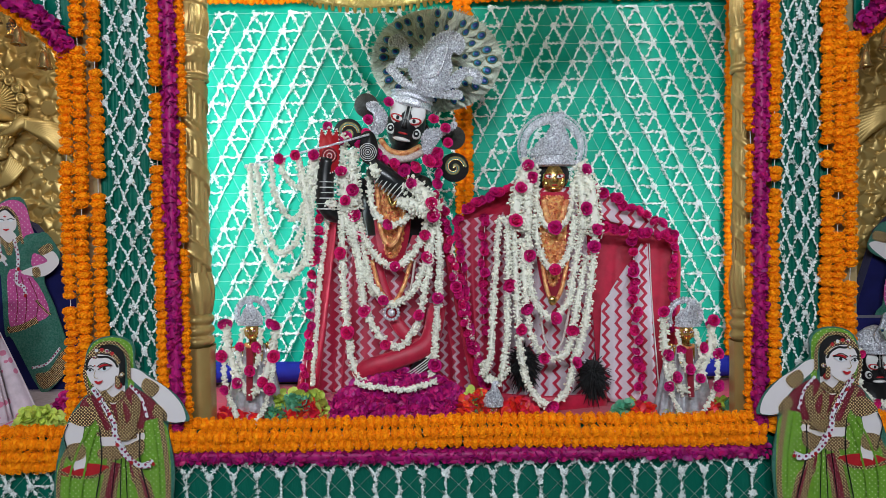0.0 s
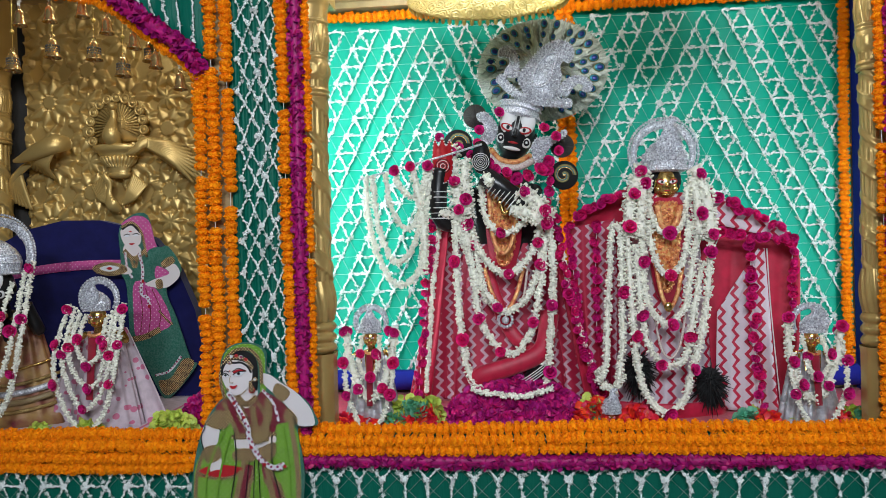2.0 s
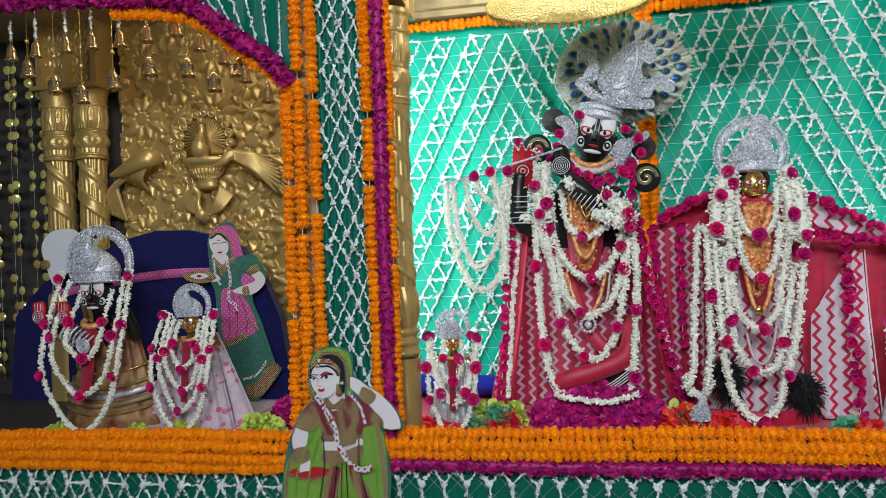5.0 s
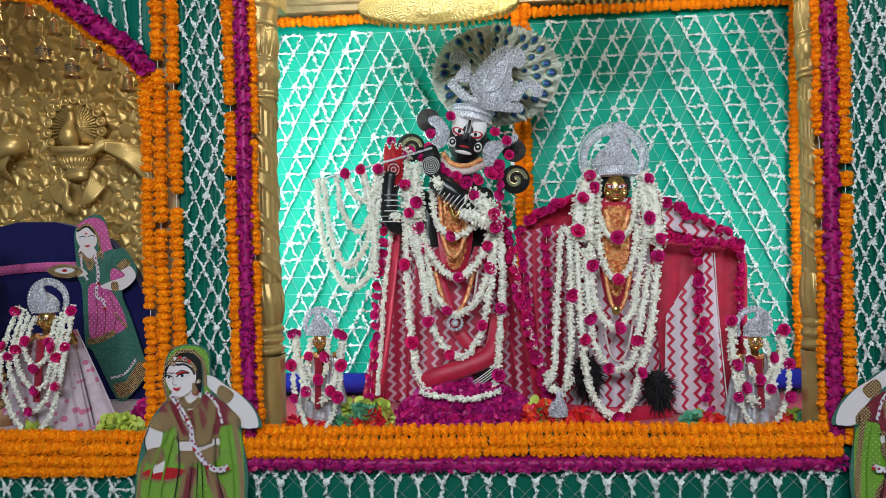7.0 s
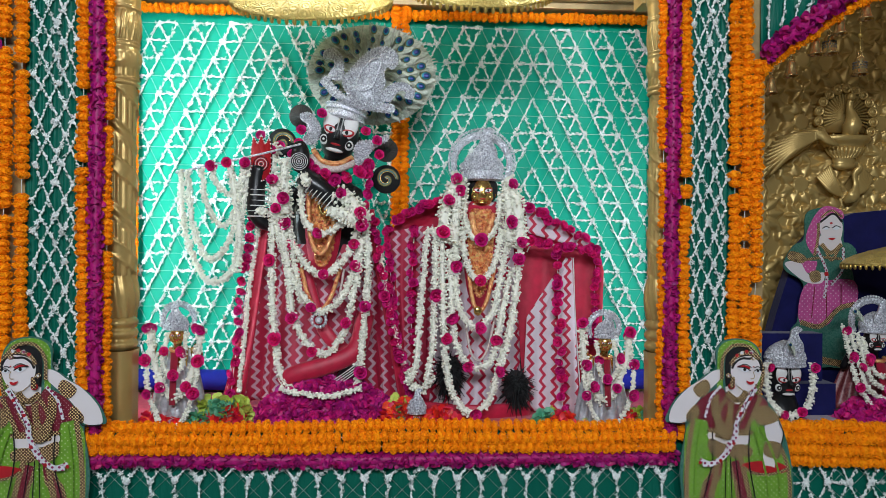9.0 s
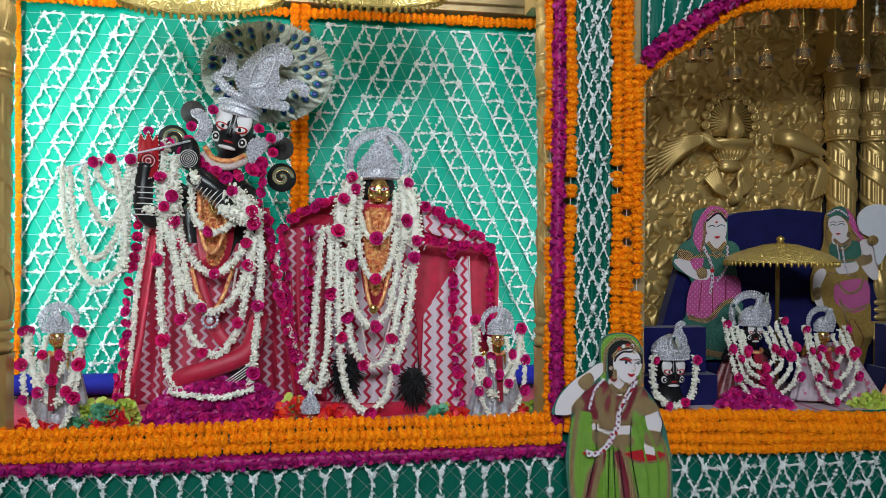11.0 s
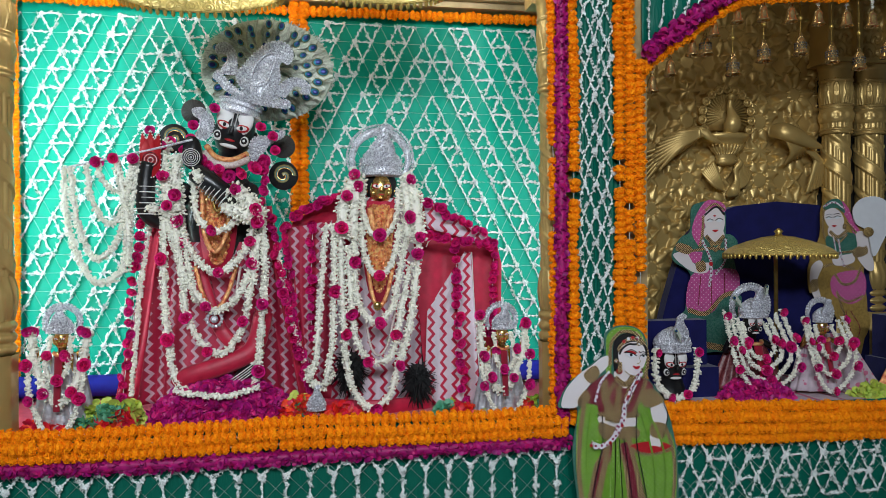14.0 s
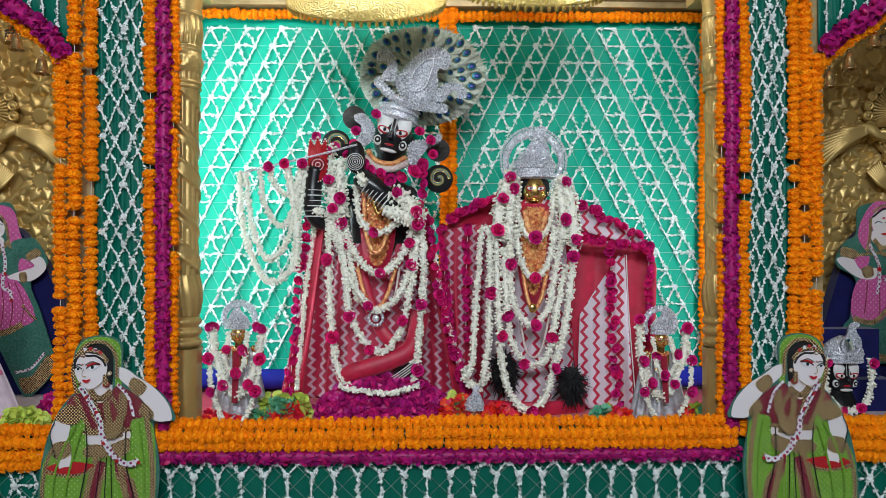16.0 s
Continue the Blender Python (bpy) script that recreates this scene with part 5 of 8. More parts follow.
arm = [(-0.073, 2.68, 1.656), (-0.098, 2.62, 1.608), (-0.155, 2.58, 1.637), (-0.207, 2.57, 1.677), (-0.253, 2.58, 1.71)]
g.tube(spline(arm, 0.015), 0.036, 12, 0)
g.slab(closed([(-0.438, 1.715), (-0.442, 1.794), (-0.433, 1.848), (-0.418, 1.827), (-0.405, 1.855), (-0.391, 1.826), (-0.376, 1.846), (-0.369, 1.792), (-0.373, 1.717), (-0.403, 1.689)], 4), 2.575, 0.03, 3, 2)
for q in closed([(-0.438, 1.715), (-0.442, 1.794), (-0.433, 1.848), (-0.418, 1.827), (-0.405, 1.855), (-0.391, 1.826), (-0.376, 1.846), (-0.369, 1.792), (-0.373, 1.717), (-0.403, 1.689)], 4):
    g.ball((q[0], 2.574, q[1]), 0.0032, 6, 4, 1)
for k in range(5):
    q = (-0.405, 1.751)
    g.tube([(q[0] + 0.006 * (k + 0.5) * math.cos(a), 2.573, q[1] + 0.006 * (k + 0.5) * math.sin(a)) for a in np.linspace(0, 6.283, 16)], 0.0012, 4, 1 if k % 2 else 2)
g.slab(closed([(-0.296, 1.747), (-0.291, 1.809), (-0.278, 1.834), (-0.249, 1.833), (-0.233, 1.797), (-0.234, 1.746), (-0.264, 1.718)], 4), 2.565, 0.03, 0)
for k in range(5):
    q = (-0.266, 1.761)
    g.tube([(q[0] + 0.007 * (k + 0.4) * math.cos(a), 2.562, q[1] + 0.007 * (k + 0.4) * math.sin(a)) for a in np.linspace(0, 6.283, 18)], 0.0014, 4, 1)
for p, q, n in (((-0.421, 1.56), (-0.419, 1.657), 6), ((-0.149, 1.614), (-0.218, 1.677), 7)):
    d = Vector((q[0] - p[0], 0, q[1] - p[1])).normalized()
    for k in range(n):
        c = Vector((p[0] + (q[0] - p[0]) * k / (n - 1), 2.6 if n == 6 else 2.577, p[1] + (q[1] - p[1]) * k / (n - 1)))
        s = d.cross(Vector((0, 1, 0)))
        g.tube([c + 0.038 * (math.cos(a) * s + math.sin(a) * Vector((0, 1, 0))) for a in np.linspace(0, 6.283, 20)], 0.0014 if k % 2 else 0.0024, 5, 1)
feet = (-0.23, 0.94)
for c, lean in (((-0.22, 2.6, 0.931), 0), ((-0.087, 2.6, 0.983), 35)):
    g.ball(c, (0.055, 0.045, 0.024), 14, 8, 0, pose(0, 0, 0, 0, -lean, 0))
    for k in range(4):
        g.tube([tuple(Vector(c) + (pose(0, 0, 0, 0, -lean, 0) @ Vector((0.056 * math.cos(a), -0.03 + 0.02 * math.sin(a), 0.008 * (k - 1.5))))) for a in np.linspace(0, 6.283, 20)], 0.002, 4, 1)
thing("statue", "tall black stone deity statue standing cross-legged in red silk", "statue", geo=g, mats=[M_BLACK, M_WHITE, M_HAIR, M_REDP])

# robe of the tall deity
g = Geo()
sk = [(0.235, 0.86), (0.225, 0.95), (0.2, 1.1), (0.175, 1.25), (0.155, 1.38), (0.14, 1.46)]
ph = np.linspace(0, 2 * math.pi, 73)
rows_ = [[((r_ + 0.008 * math.sin(12 * a)) * math.cos(a) + (-0.195, 1.324)[0], 2.76 + 0.5 * (r_ + 0.01 * math.sin(12 * a)) * math.sin(a), z) for a in ph] for r_, z in sk]
g.sheet(lambda u, v: rows_[min(len(sk) - 1, int(round(v * (len(sk) - 1))))][int(round(u * 72))], 72, len(sk) - 1)
robe = thing("robe", "maroon printed silk robe wrapped on the tall deity", "robe", geo=g, mats=M_ZIG)
leg = Geo().tube(spline([(-0.025, 2.66, 1.195), (-0.06, 2.6, 1.066), (-0.164, 2.575, 1.015), (-0.269, 2.57, 0.984), (-0.316, 2.58, 0.953)], 0.02), 0.035, 14, flat=0.7)
part("wrapped_leg", leg, M_RED, robe, "plain red silk fold over the crossed leg")
sash = Geo().tube(spline([(-0.266, 2.655, 1.392), (-0.206, 2.64, 1.2), (-0.143, 2.62, 1.096), (-0.04, 2.63, 1.029)], 0.02), 0.026, 12, flat=0.5)
part("sash", sash, M_RED, robe, "red silk sash")
part("bib", Geo().slab(closed([(-0.247, 1.689), (-0.193, 1.713), (-0.13, 1.686), (-0.122, 1.496), (-0.154, 1.369), (-0.202, 1.345), (-0.239, 1.392), (-0.257, 1.541)], 4), 2.655, 0.02), M_RED, robe, "red breast piece")
g = Geo()
studded(g, [(-0.227, 1.646), (-0.188, 1.666), (-0.148, 1.644), (-0.143, 1.496), (-0.166, 1.401), (-0.195, 1.379), (-0.217, 1.409), (-0.235, 1.541)], 2.652, 5, 0.0055, 0.004)
part("bead_work", g, M_JEWEL, robe, "gold bead work on the breast")

cape = []
for row in ([(-0.437, 1.598), (-0, 1.599)], [(-0.476, 1.371), (0.03, 1.361)], [(-0.523, 1.104), (0.098, 1.096)], [(-0.579, 0.848), (0.171, 0.843)]):
    cape.append((row[0][0], row[1][0], row[0][1], row[1][1]))
drape("cape", cape, "maroon zigzag-printed cape hung behind the tall deity", M_ZIG, 1.0, 2.79, 0.012, 6, -0.06)
for a, b, sd in (([(-0.423, 1.59), (-0.458, 1.374), (-0.506, 1.114), (-0.561, 0.87)], [(-0.39, 1.589), (-0.417, 1.373), (-0.449, 1.113), (-0.486, 0.869)], 3), ([(-0.027, 1.597), (0.006, 1.364), (0.058, 1.106), (0.102, 0.865)], [(0.001, 1.596), (0.036, 1.364), (0.111, 1.105), (0.178, 0.865)], 4)):
    drape("cape_border", [(p[0], q[0], p[1], q[1]) for p, q in zip(a, b)], "plain crimson border strip of the cape", M_RED, sd, 2.705, 0.004, 1.5, 0, 12, 30)

KG = "long white jasmine garland with roses on the tall deity"
jasmine_garland([(-0.27, 2.63, 1.677), (-0.254, 2.6, 1.557), (-0.19, 2.59, 1.497), (-0.107, 2.6, 1.545), (-0.085, 2.63, 1.642)], 0.016, KG, 101, (0.5,))
jasmine_garland([(-0.327, 2.62, 1.574), (-0.273, 2.59, 1.426), (-0.18, 2.58, 1.347), (-0.083, 2.59, 1.436), (-0.049, 2.62, 1.567)], 0.017, KG, 102, (0.08, 0.52, 0.8))
jasmine_garland([(-0.36, 2.61, 1.56), (-0.299, 2.58, 1.353), (-0.225, 2.57, 1.238), (-0.17, 2.57, 1.215), (-0.096, 2.58, 1.287), (-0.038, 2.61, 1.472)], 0.015, KG, 103, (0.5, 0.86))
jasmine_garland([(-0.334, 2.6, 1.553), (-0.303, 2.575, 1.333), (-0.275, 2.57, 1.167), (-0.183, 2.56, 1.059), (-0.108, 2.57, 1.123), (-0.063, 2.575, 1.287), (-0.034, 2.6, 1.493)], 0.016, KG, 104, (0.36, 0.5, 0.68))
jasmine_garland([(-0.367, 2.6, 1.575), (-0.363, 2.58, 1.303), (-0.346, 2.57, 1.08), (-0.306, 2.56, 0.949), (-0.176, 2.55, 0.917), (-0.059, 2.56, 0.938), (-0.03, 2.57, 1.109), (-0.013, 2.58, 1.389), (-0.026, 2.6, 1.555)], 0.016, KG, 105, (0.12, 0.3, 0.63, 0.78))
jasmine_garland([(-0.314, 2.63, 1.553), (-0.287, 2.6, 1.394), (-0.26, 2.59, 1.248)], 0.014, KG, 106, (0.3,))
jasmine_garland([(-0.371, 2.64, 1.826), (-0.373, 2.61, 1.754), (-0.357, 2.6, 1.648), (-0.351, 2.6, 1.543)], 0.036, "thick mass of white jasmine on the raised arm", 107, (0.1, 0.5, 0.85), 0.019)
jasmine_garland([(-0.329, 2.62, 1.775), (-0.323, 2.6, 1.668), (-0.317, 2.6, 1.563)], 0.03, "thick mass of white jasmine on the raised arm", 108, (0.7,))
jasmine_garland([(-0.125, 2.57, 1.648), (-0.072, 2.55, 1.612), (-0.024, 2.56, 1.542)], 0.045, "thick mass of white jasmine on the folded arm", 109, (0.1, 0.75))
jasmine_garland([(-0.423, 2.58, 1.59), (-0.4, 2.56, 1.572), (-0.384, 2.57, 1.584)], 0.018, "small jasmine cuff at the elbow", 110)
jasmine_garland([(-0.254, 2.55, 1.708), (-0.225, 2.53, 1.681)], 0.022, "small jasmine cuff at the wrist", 111)
jasmine_garland([(-0.156, 2.58, 1.583), (-0.097, 2.55, 1.568), (-0.033, 2.56, 1.526)], 0.036, "thick mass of white jasmine on the folded arm", 119, (0.9,))
rose_string([(-0.242, 2.62, 1.76), (-0.191, 2.59, 1.718), (-0.095, 2.59, 1.707), (-0.028, 2.62, 1.753)], 0.024, "collar of pink roses on the tall deity", 112)
rose_string([(-0.019, 2.64, 1.768), (-0.017, 2.62, 1.682), (-0.011, 2.63, 1.567)], 0.021, "string of pink roses on the shoulder", 113, 1.7)
rose_string([(-0.452, 2.68, 1.558), (-0.476, 2.67, 1.396), (-0.494, 2.67, 1.201), (-0.515, 2.67, 1.028), (-0.529, 2.67, 0.898)], 0.02, "string of dark pink roses down the cape edge", 114, 1.9)
jasmine_garland([(-0.43, 2.68, 1.558), (-0.455, 2.67, 1.374), (-0.477, 2.67, 1.158), (-0.501, 2.67, 0.898)], 0.009, "thin jasmine string down the cape edge", 115)
rose_string([(0.01, 2.66, 1.546), (0.036, 2.66, 1.364), (0.066, 2.66, 1.194), (0.108, 2.66, 1.023), (0.152, 2.66, 0.895)], 0.02, "string of dark pink roses down the cape edge", 116, 1.7)
jasmine_garland([(0.025, 2.66, 1.45), (0.055, 2.66, 1.258), (0.099, 2.66, 1.087), (0.144, 2.66, 0.916)], 0.009, "thin jasmine string down the cape edge", 117)
jasmine_garland([(-0.106, 2.59, 1.037), (-0.065, 2.59, 1.005), (-0.029, 2.59, 1.057)], 0.015, "jasmine anklet on the raised foot", 118)
# flute with hanging loops
thing("flute", "slender silver flute held by the tall deity", "flute", geo=Geo().tube([(-0.713, 2.58, 1.715), (-0.397, 2.575, 1.789), (-0.259, 2.56, 1.824)], 0.0042, 10), mats=M_SILVER)
FG = "loose jasmine garland looped on the flute"
jasmine_garland([(-0.692, 2.58, 1.723), (-0.687, 2.58, 1.551), (-0.636, 2.58, 1.377), (-0.574, 2.58, 1.317), (-0.502, 2.58, 1.378), (-0.47, 2.58, 1.587), (-0.449, 2.58, 1.754)], 0.015, FG, 120)
jasmine_garland([(-0.668, 2.57, 1.722), (-0.647, 2.57, 1.528), (-0.591, 2.57, 1.402), (-0.52, 2.57, 1.463), (-0.48, 2.57, 1.629), (-0.456, 2.57, 1.753)], 0.013, FG, 121)
jasmine_garland([(-0.619, 2.58, 1.73), (-0.605, 2.58, 1.612), (-0.548, 2.58, 1.522), (-0.495, 2.58, 1.588), (-0.466, 2.58, 1.754)], 0.012, FG, 122)
jasmine_garland([(-0.583, 2.57, 1.74), (-0.563, 2.57, 1.673), (-0.515, 2.57, 1.64), (-0.478, 2.57, 1.691), (-0.456, 2.57, 1.761)], 0.013, FG, 123, (0.0, 0.95), 0.018)
jasmine_garland([(-0.522, 2.565, 1.754), (-0.499, 2.565, 1.65), (-0.478, 2.565, 1.483), (-0.485, 2.565, 1.358)], 0.017, FG, 124, (0.02,), 0.017)

# crown plume and feather disc of the tall deity
DX, DZ = (-0.018, 2.144)
disc = thing("feather_disc", "round fan of peacock feathers behind the crown", "feather fan", at=(DX, 2.8, DZ))
disc.scale = (1.09, 1, 1.13)


def feather_mesh(seed):
    """A feather along +x: a fan of barbs and an eye of nested ovals near its end."""
    rr = random.Random(seed)
    g = Geo()
    for k in range(34):
        t = 0.25 + 0.75 * k / 33
        for sd in (-1, 1):
            w = 0.02 + 0.012 * rr.random()
            a = 0.35 + 0.25 * rr.random()
            x = t * 0.9
            l = 0.27 * (0.5 + 0.5 * math.sin(t * 3))
            y = -0.004 + 0.008 * rr.random()
            g.add([(x, y, 0), (x + l * math.cos(a) * 0.9, y - 0.002, sd * l * math.sin(a) - w / 2), (x + l * math.cos(a) * 0.95, y, sd * l * math.sin(a) + w / 2), (x + w, y, 0)], [(0, 1, 2, 3)], 0)
    for r_, sl, y in ((0.085, 1, -0.012), (0.068, 2, -0.017), (0.045, 3, -0.022)):
        g.ball((0.87 + (0.11 - r_) * 0.3, y, 0), (r_ * 1.15, 0.006, r_ * 0.85), 12, 6, sl)
    g.tube([(0.05, 0, 0), (0.85, 0, 0)], 0.008, 5, 0)
    return g.mesh("feather", [M_BARB, M_BRONZE, M_TURQ, M_INDIGO])


rng = random.Random(77)
g = Geo()
for k in range(1500):
    a, t0 = rng.uniform(0, 6.2832), rng.uniform(0.05, 0.72)
    t1 = min(1.02 + rng.uniform(-0.03, 0.03), t0 + rng.uniform(0.22, 0.4))
    b = a + rng.uniform(-0.13, 0.13)
    w, y_ = rng.uniform(0.0012, 0.0026), 0.008 + rng.uniform(0, 0.016)
    p0, p1 = np.array((0.24 * t0 * math.cos(a), 0.182 * t0 * math.sin(a))), np.array((0.24 * t1 * math.cos(b), 0.182 * t1 * math.sin(b)))
    n_ = np.array((-(p1 - p0)[1], (p1 - p0)[0]))
    n_ = n_ / (np.linalg.norm(n_) + 1e-9) * w
    g.add([(p0[0] - n_[0], y_, p0[1] - n_[1]), (p0[0] + n_[0], y_, p0[1] + n_[1]), (p1[0] + n_[0], y_ - 0.003, p1[1] + n_[1]), (p1[0] - n_[0], y_ - 0.003, p1[1] - n_[1])], [(0, 1, 2, 3)])
tagged(part("barb_mass", g, M_BARB, disc), kind="stuff")
part("backing", Geo().lathe([(0.232, -0.003), (0.236, 0), (0.232, 0.003)], seg=40, m=pose(0, 0.034, 0, 90, 0, 0), sy=0.76), M_BARB, disc)
FEATHERS = [feather_mesh(i) for i in range(3)]
rng = random.Random(8)
for ring, (n, k, yy) in enumerate(((24, 0.95, 0.0), (18, 0.74, -0.006), (12, 0.52, -0.012))):
    for i in range(n):
        a = 2 * math.pi * (i + 0.5 * ring) / n + rng.uniform(-0.08, 0.08)
        rx, rz = 0.232 * k, 0.178 * k
        ln = math.hypot(rx * math.cos(a), rz * math.sin(a)) * rng.uniform(0.93, 1.03)
        e = new("feather", FEATHERS[rng.randrange(3)])
        e.parent = disc
        e.matrix_basis = pose(0, yy + rng.uniform(-0.004, 0.004), 0, 0, -math.degrees(math.atan2(rz * math.sin(a), rx * math.cos(a))), 0) @ Matrix.Diagonal((ln, 0.3, ln * (1.0 if k > 0.6 else 1.2), 1))

kc = thing("plumed_crown", "silver filigree crown with large mango-shaped plume", "crown")
m = pose(KX, 2.73, KZ, 0, 14, 0)
band = Geo()
bp_ = [(0.078, 0.062), (0.08, 0.075), (0.074, 0.09), (0.08, 0.11), (0.072, 0.118), (0.03, 0.13)]
band.lathe(bp_, seg=32, m=m)
for zz, r_ in ((0.068, 0.081), (0.095, 0.079), (0.112, 0.081)):
    for k in range(34):
        a = math.pi * (1 + k / 33)
        band.ball(tuple(m @ Vector((r_ * math.cos(a), r_ * math.sin(a), zz))), 0.0045, 6, 4)
part("band", band, M_SILVER, kc)
Z = [("main_plume", [(-0.071, 1.994), (-0.111, 2.046), (-0.117, 2.089), (-0.087, 2.127), (-0.054, 2.165), (-0.012, 2.199), (0.035, 2.213), (0.077, 2.195), (0.088, 2.157), (0.069, 2.129), (0.047, 2.138), (0.035, 2.115), (0.041, 2.077), (0.029, 2.039), (0.037, 2.005), (-0.012, 1.99)], 2.662),
     ("crescent", [(-0.2, 2.075), (-0.18, 2.094), (-0.153, 2.061), (-0.113, 2.027), (-0.062, 1.999), (-0.003, 1.985), (0.043, 1.994), (0.074, 1.986), (0.068, 1.962), (0.014, 1.965), (-0.045, 1.973), (-0.104, 1.99), (-0.155, 2.022), (-0.187, 2.057)], 2.655),
     ("side_plume", [(-0.14, 2.082), (-0.17, 2.089), (-0.163, 2.113), (-0.15, 2.13), (-0.148, 2.153), (-0.166, 2.161), (-0.188, 2.163), (-0.185, 2.188), (-0.156, 2.199), (-0.129, 2.179), (-0.116, 2.137), (-0.119, 2.091)], 2.655),
     ("side_plume", [(0.027, 2.016), (0.044, 2.051), (0.081, 2.074), (0.123, 2.071), (0.15, 2.045), (0.142, 2.017), (0.117, 2.022), (0.123, 2.04), (0.098, 2.048), (0.074, 2.026), (0.058, 2.004)], 2.655)]
for k, (nm, pts, y_) in enumerate(Z):
    g = Geo()
    studded(g, pts, y_, 60 + k)
    if k == 0:
        core = [(-0.066, 2.059), (-0.054, 2.11), (-0.02, 2.152), (0.014, 2.169), (0.026, 2.157), (0.014, 2.11), (-0.007, 2.06), (-0.037, 2.044), (-0.061, 2.047)]
        g.tube([(q[0], 2.656, q[1]) for q in closed(core, 3)], 0.0045, 6)
    part(nm, g, M_SILVER, kc)
# ear ornaments: grey discs, blue-and-gold curls, silver mango shapes
for c, r_ in (((-0.289, 1.96), 0.045), ((0.044, 1.832), 0.045)):
    g = Geo().lathe([(r_, -0.004), (r_ * 1.03, 0), (r_, 0.004)], m=pose(c[0], 2.76, c[1], 90, 0, 0), seg=30)
    for k in range(22):
        a = 2 * math.pi * k / 22
        g.tube([(c[0], 2.755, c[1]), (c[0] + r_ * math.cos(a), 2.755, c[1] + r_ * math.sin(a))], 0.0016, 4, 0)
    thing("ear_fan", "small round pleated dark grey paper fan", "ornament", "ear ornaments", geo=g, mats=M_GREY)
for c in ((-0.358, 1.852), (0.046, 1.716)):
    ob = thing("curl_ornament", "round curl ornament of black, gold and blue cord", "ornament", "ear ornaments", geo=Geo().lathe([(0.054, -0.004), (0.056, 0), (0.054, 0.004)], m=pose(c[0], 2.74, c[1], 90, 0, 0), seg=30), mats=M_HAIR)
    for k, mt in enumerate((M_BRONZE, M_GLITTER, M_TURQ, M_GOLDF)):
        part("cord", Geo().tube([(c[0] + (0.047 - 0.0035 * k - 0.0045 * a) * math.cos(a), 2.733, c[1] + (0.047 - 0.0035 * k - 0.0045 * a) * math.sin(a)) for a in np.linspace(0, 8.5, 44)], 0.0028, 5), mt, ob)
for k, pts in enumerate(([(-0.275, 1.952), (-0.244, 1.956), (-0.214, 1.926), (-0.203, 1.892), (-0.218, 1.853), (-0.245, 1.839), (-0.267, 1.858), (-0.25, 1.883), (-0.253, 1.917), (-0.272, 1.932)], [(-0.054, 1.852), (-0.003, 1.859), (0.048, 1.878), (0.049, 1.857), (-0.002, 1.825), (-0.027, 1.791), (-0.054, 1.745), (-0.067, 1.767), (-0.076, 1.816)])):
    g = Geo()
    studded(g, pts, 2.67, 70 + k)
    thing("ear_plate", "silver beaded mango-shaped ear ornament", "ornament", "ear ornaments", geo=g, mats=M_SILVER)
for k, (p, r_) in enumerate(zip([(-0.195, 2.64, 1.949), (-0.271, 2.64, 1.886), (-0.28, 2.64, 1.836), (-0.031, 2.64, 1.884), (0.012, 2.64, 1.851), (-0.015, 2.64, 1.751), (-0.303, 2.64, 1.794), (0.02, 2.64, 1.798), (-0.597, 2.64, 1.743), (-0.351, 2.64, 1.825), (-0.421, 2.64, 1.862)], [0.019] * 11)):
    e = thing("rose", "single pink rose tucked among the ornaments", "rose", "loose roses", geo=ROSES[k % 4], mats=None)
    e.matrix_basis = Matrix.Translation(p) @ Matrix(facing((0.2, -1, 0.2), k, r_ * 1.05)).to_4x4()
# necklaces and brooch
nk = thing("necklace", "pearl and ruby necklaces with a flower brooch", "necklace")
for k, (pts, r_, mt) in enumerate((([(-0.235, 2.65, 1.789), (-0.196, 2.62, 1.75), (-0.133, 2.62, 1.74), (-0.074, 2.65, 1.767)], 0.013, M_PEARL), ([(-0.228, 2.67, 1.816), (-0.192, 2.64, 1.773), (-0.133, 2.64, 1.763), (-0.082, 2.67, 1.79)], 0.011, M_JEWEL), ([(-0.214, 2.62, 1.709), (-0.199, 2.61, 1.613), (-0.182, 2.6, 1.57), (-0.156, 2.61, 1.622), (-0.138, 2.62, 1.706)], 0.008, M_GOLDF),
                                  ([(-0.275, 2.62, 1.351), (-0.255, 2.6, 1.247), (-0.192, 2.59, 1.201), (-0.129, 2.6, 1.245), (-0.104, 2.62, 1.369)], 0.005, M_PEARL), ([(-0.264, 2.62, 1.372), (-0.233, 2.6, 1.267), (-0.192, 2.59, 1.215), (-0.151, 2.6, 1.266), (-0.116, 2.62, 1.38)], 0.008, M_JEWEL),
                                  ([(-0.24, 2.63, 1.689), (-0.231, 2.61, 1.498), (-0.192, 2.6, 1.424), (-0.151, 2.61, 1.496), (-0.131, 2.63, 1.675)], 0.009, M_JEWEL))):
    part("strand", Geo().tube(spline(pts, 0.012), r_, 8), mt, nk)
c = (-0.191, 2.57, 1.182)
g = Geo().ball(c, (0.014, 0.01, 0.014), 12, 8)
for k in range(14):
    a = 2 * math.pi * k / 14
    g.ball((c[0] + 0.026 * math.cos(a), c[1] + 0.004, c[2] + 0.026 * math.sin(a)), (0.007, 0.005, 0.007), 8, 5)
part("brooch", g, M_SILVER, nk)


# ---- the second deity ----
RX, RZ = (0.419, 1.666)
g = Geo()
head(g, (RX, 2.71, RZ), 0.125, 0, patch=False, big_eyes=1.25)
g.lathe([(0.2, 0.82), (0.17, 1.1), (0.13, 1.35), (0.12, 1.5), (0.09, 1.58), (0.04, 1.62)], (RX, 2.79, 0), 24, 2, sy=0.28)
g.ball((RX, 2.735, RZ + 0.015), (0.066, 0.06, 0.07), 18, 10, 2)
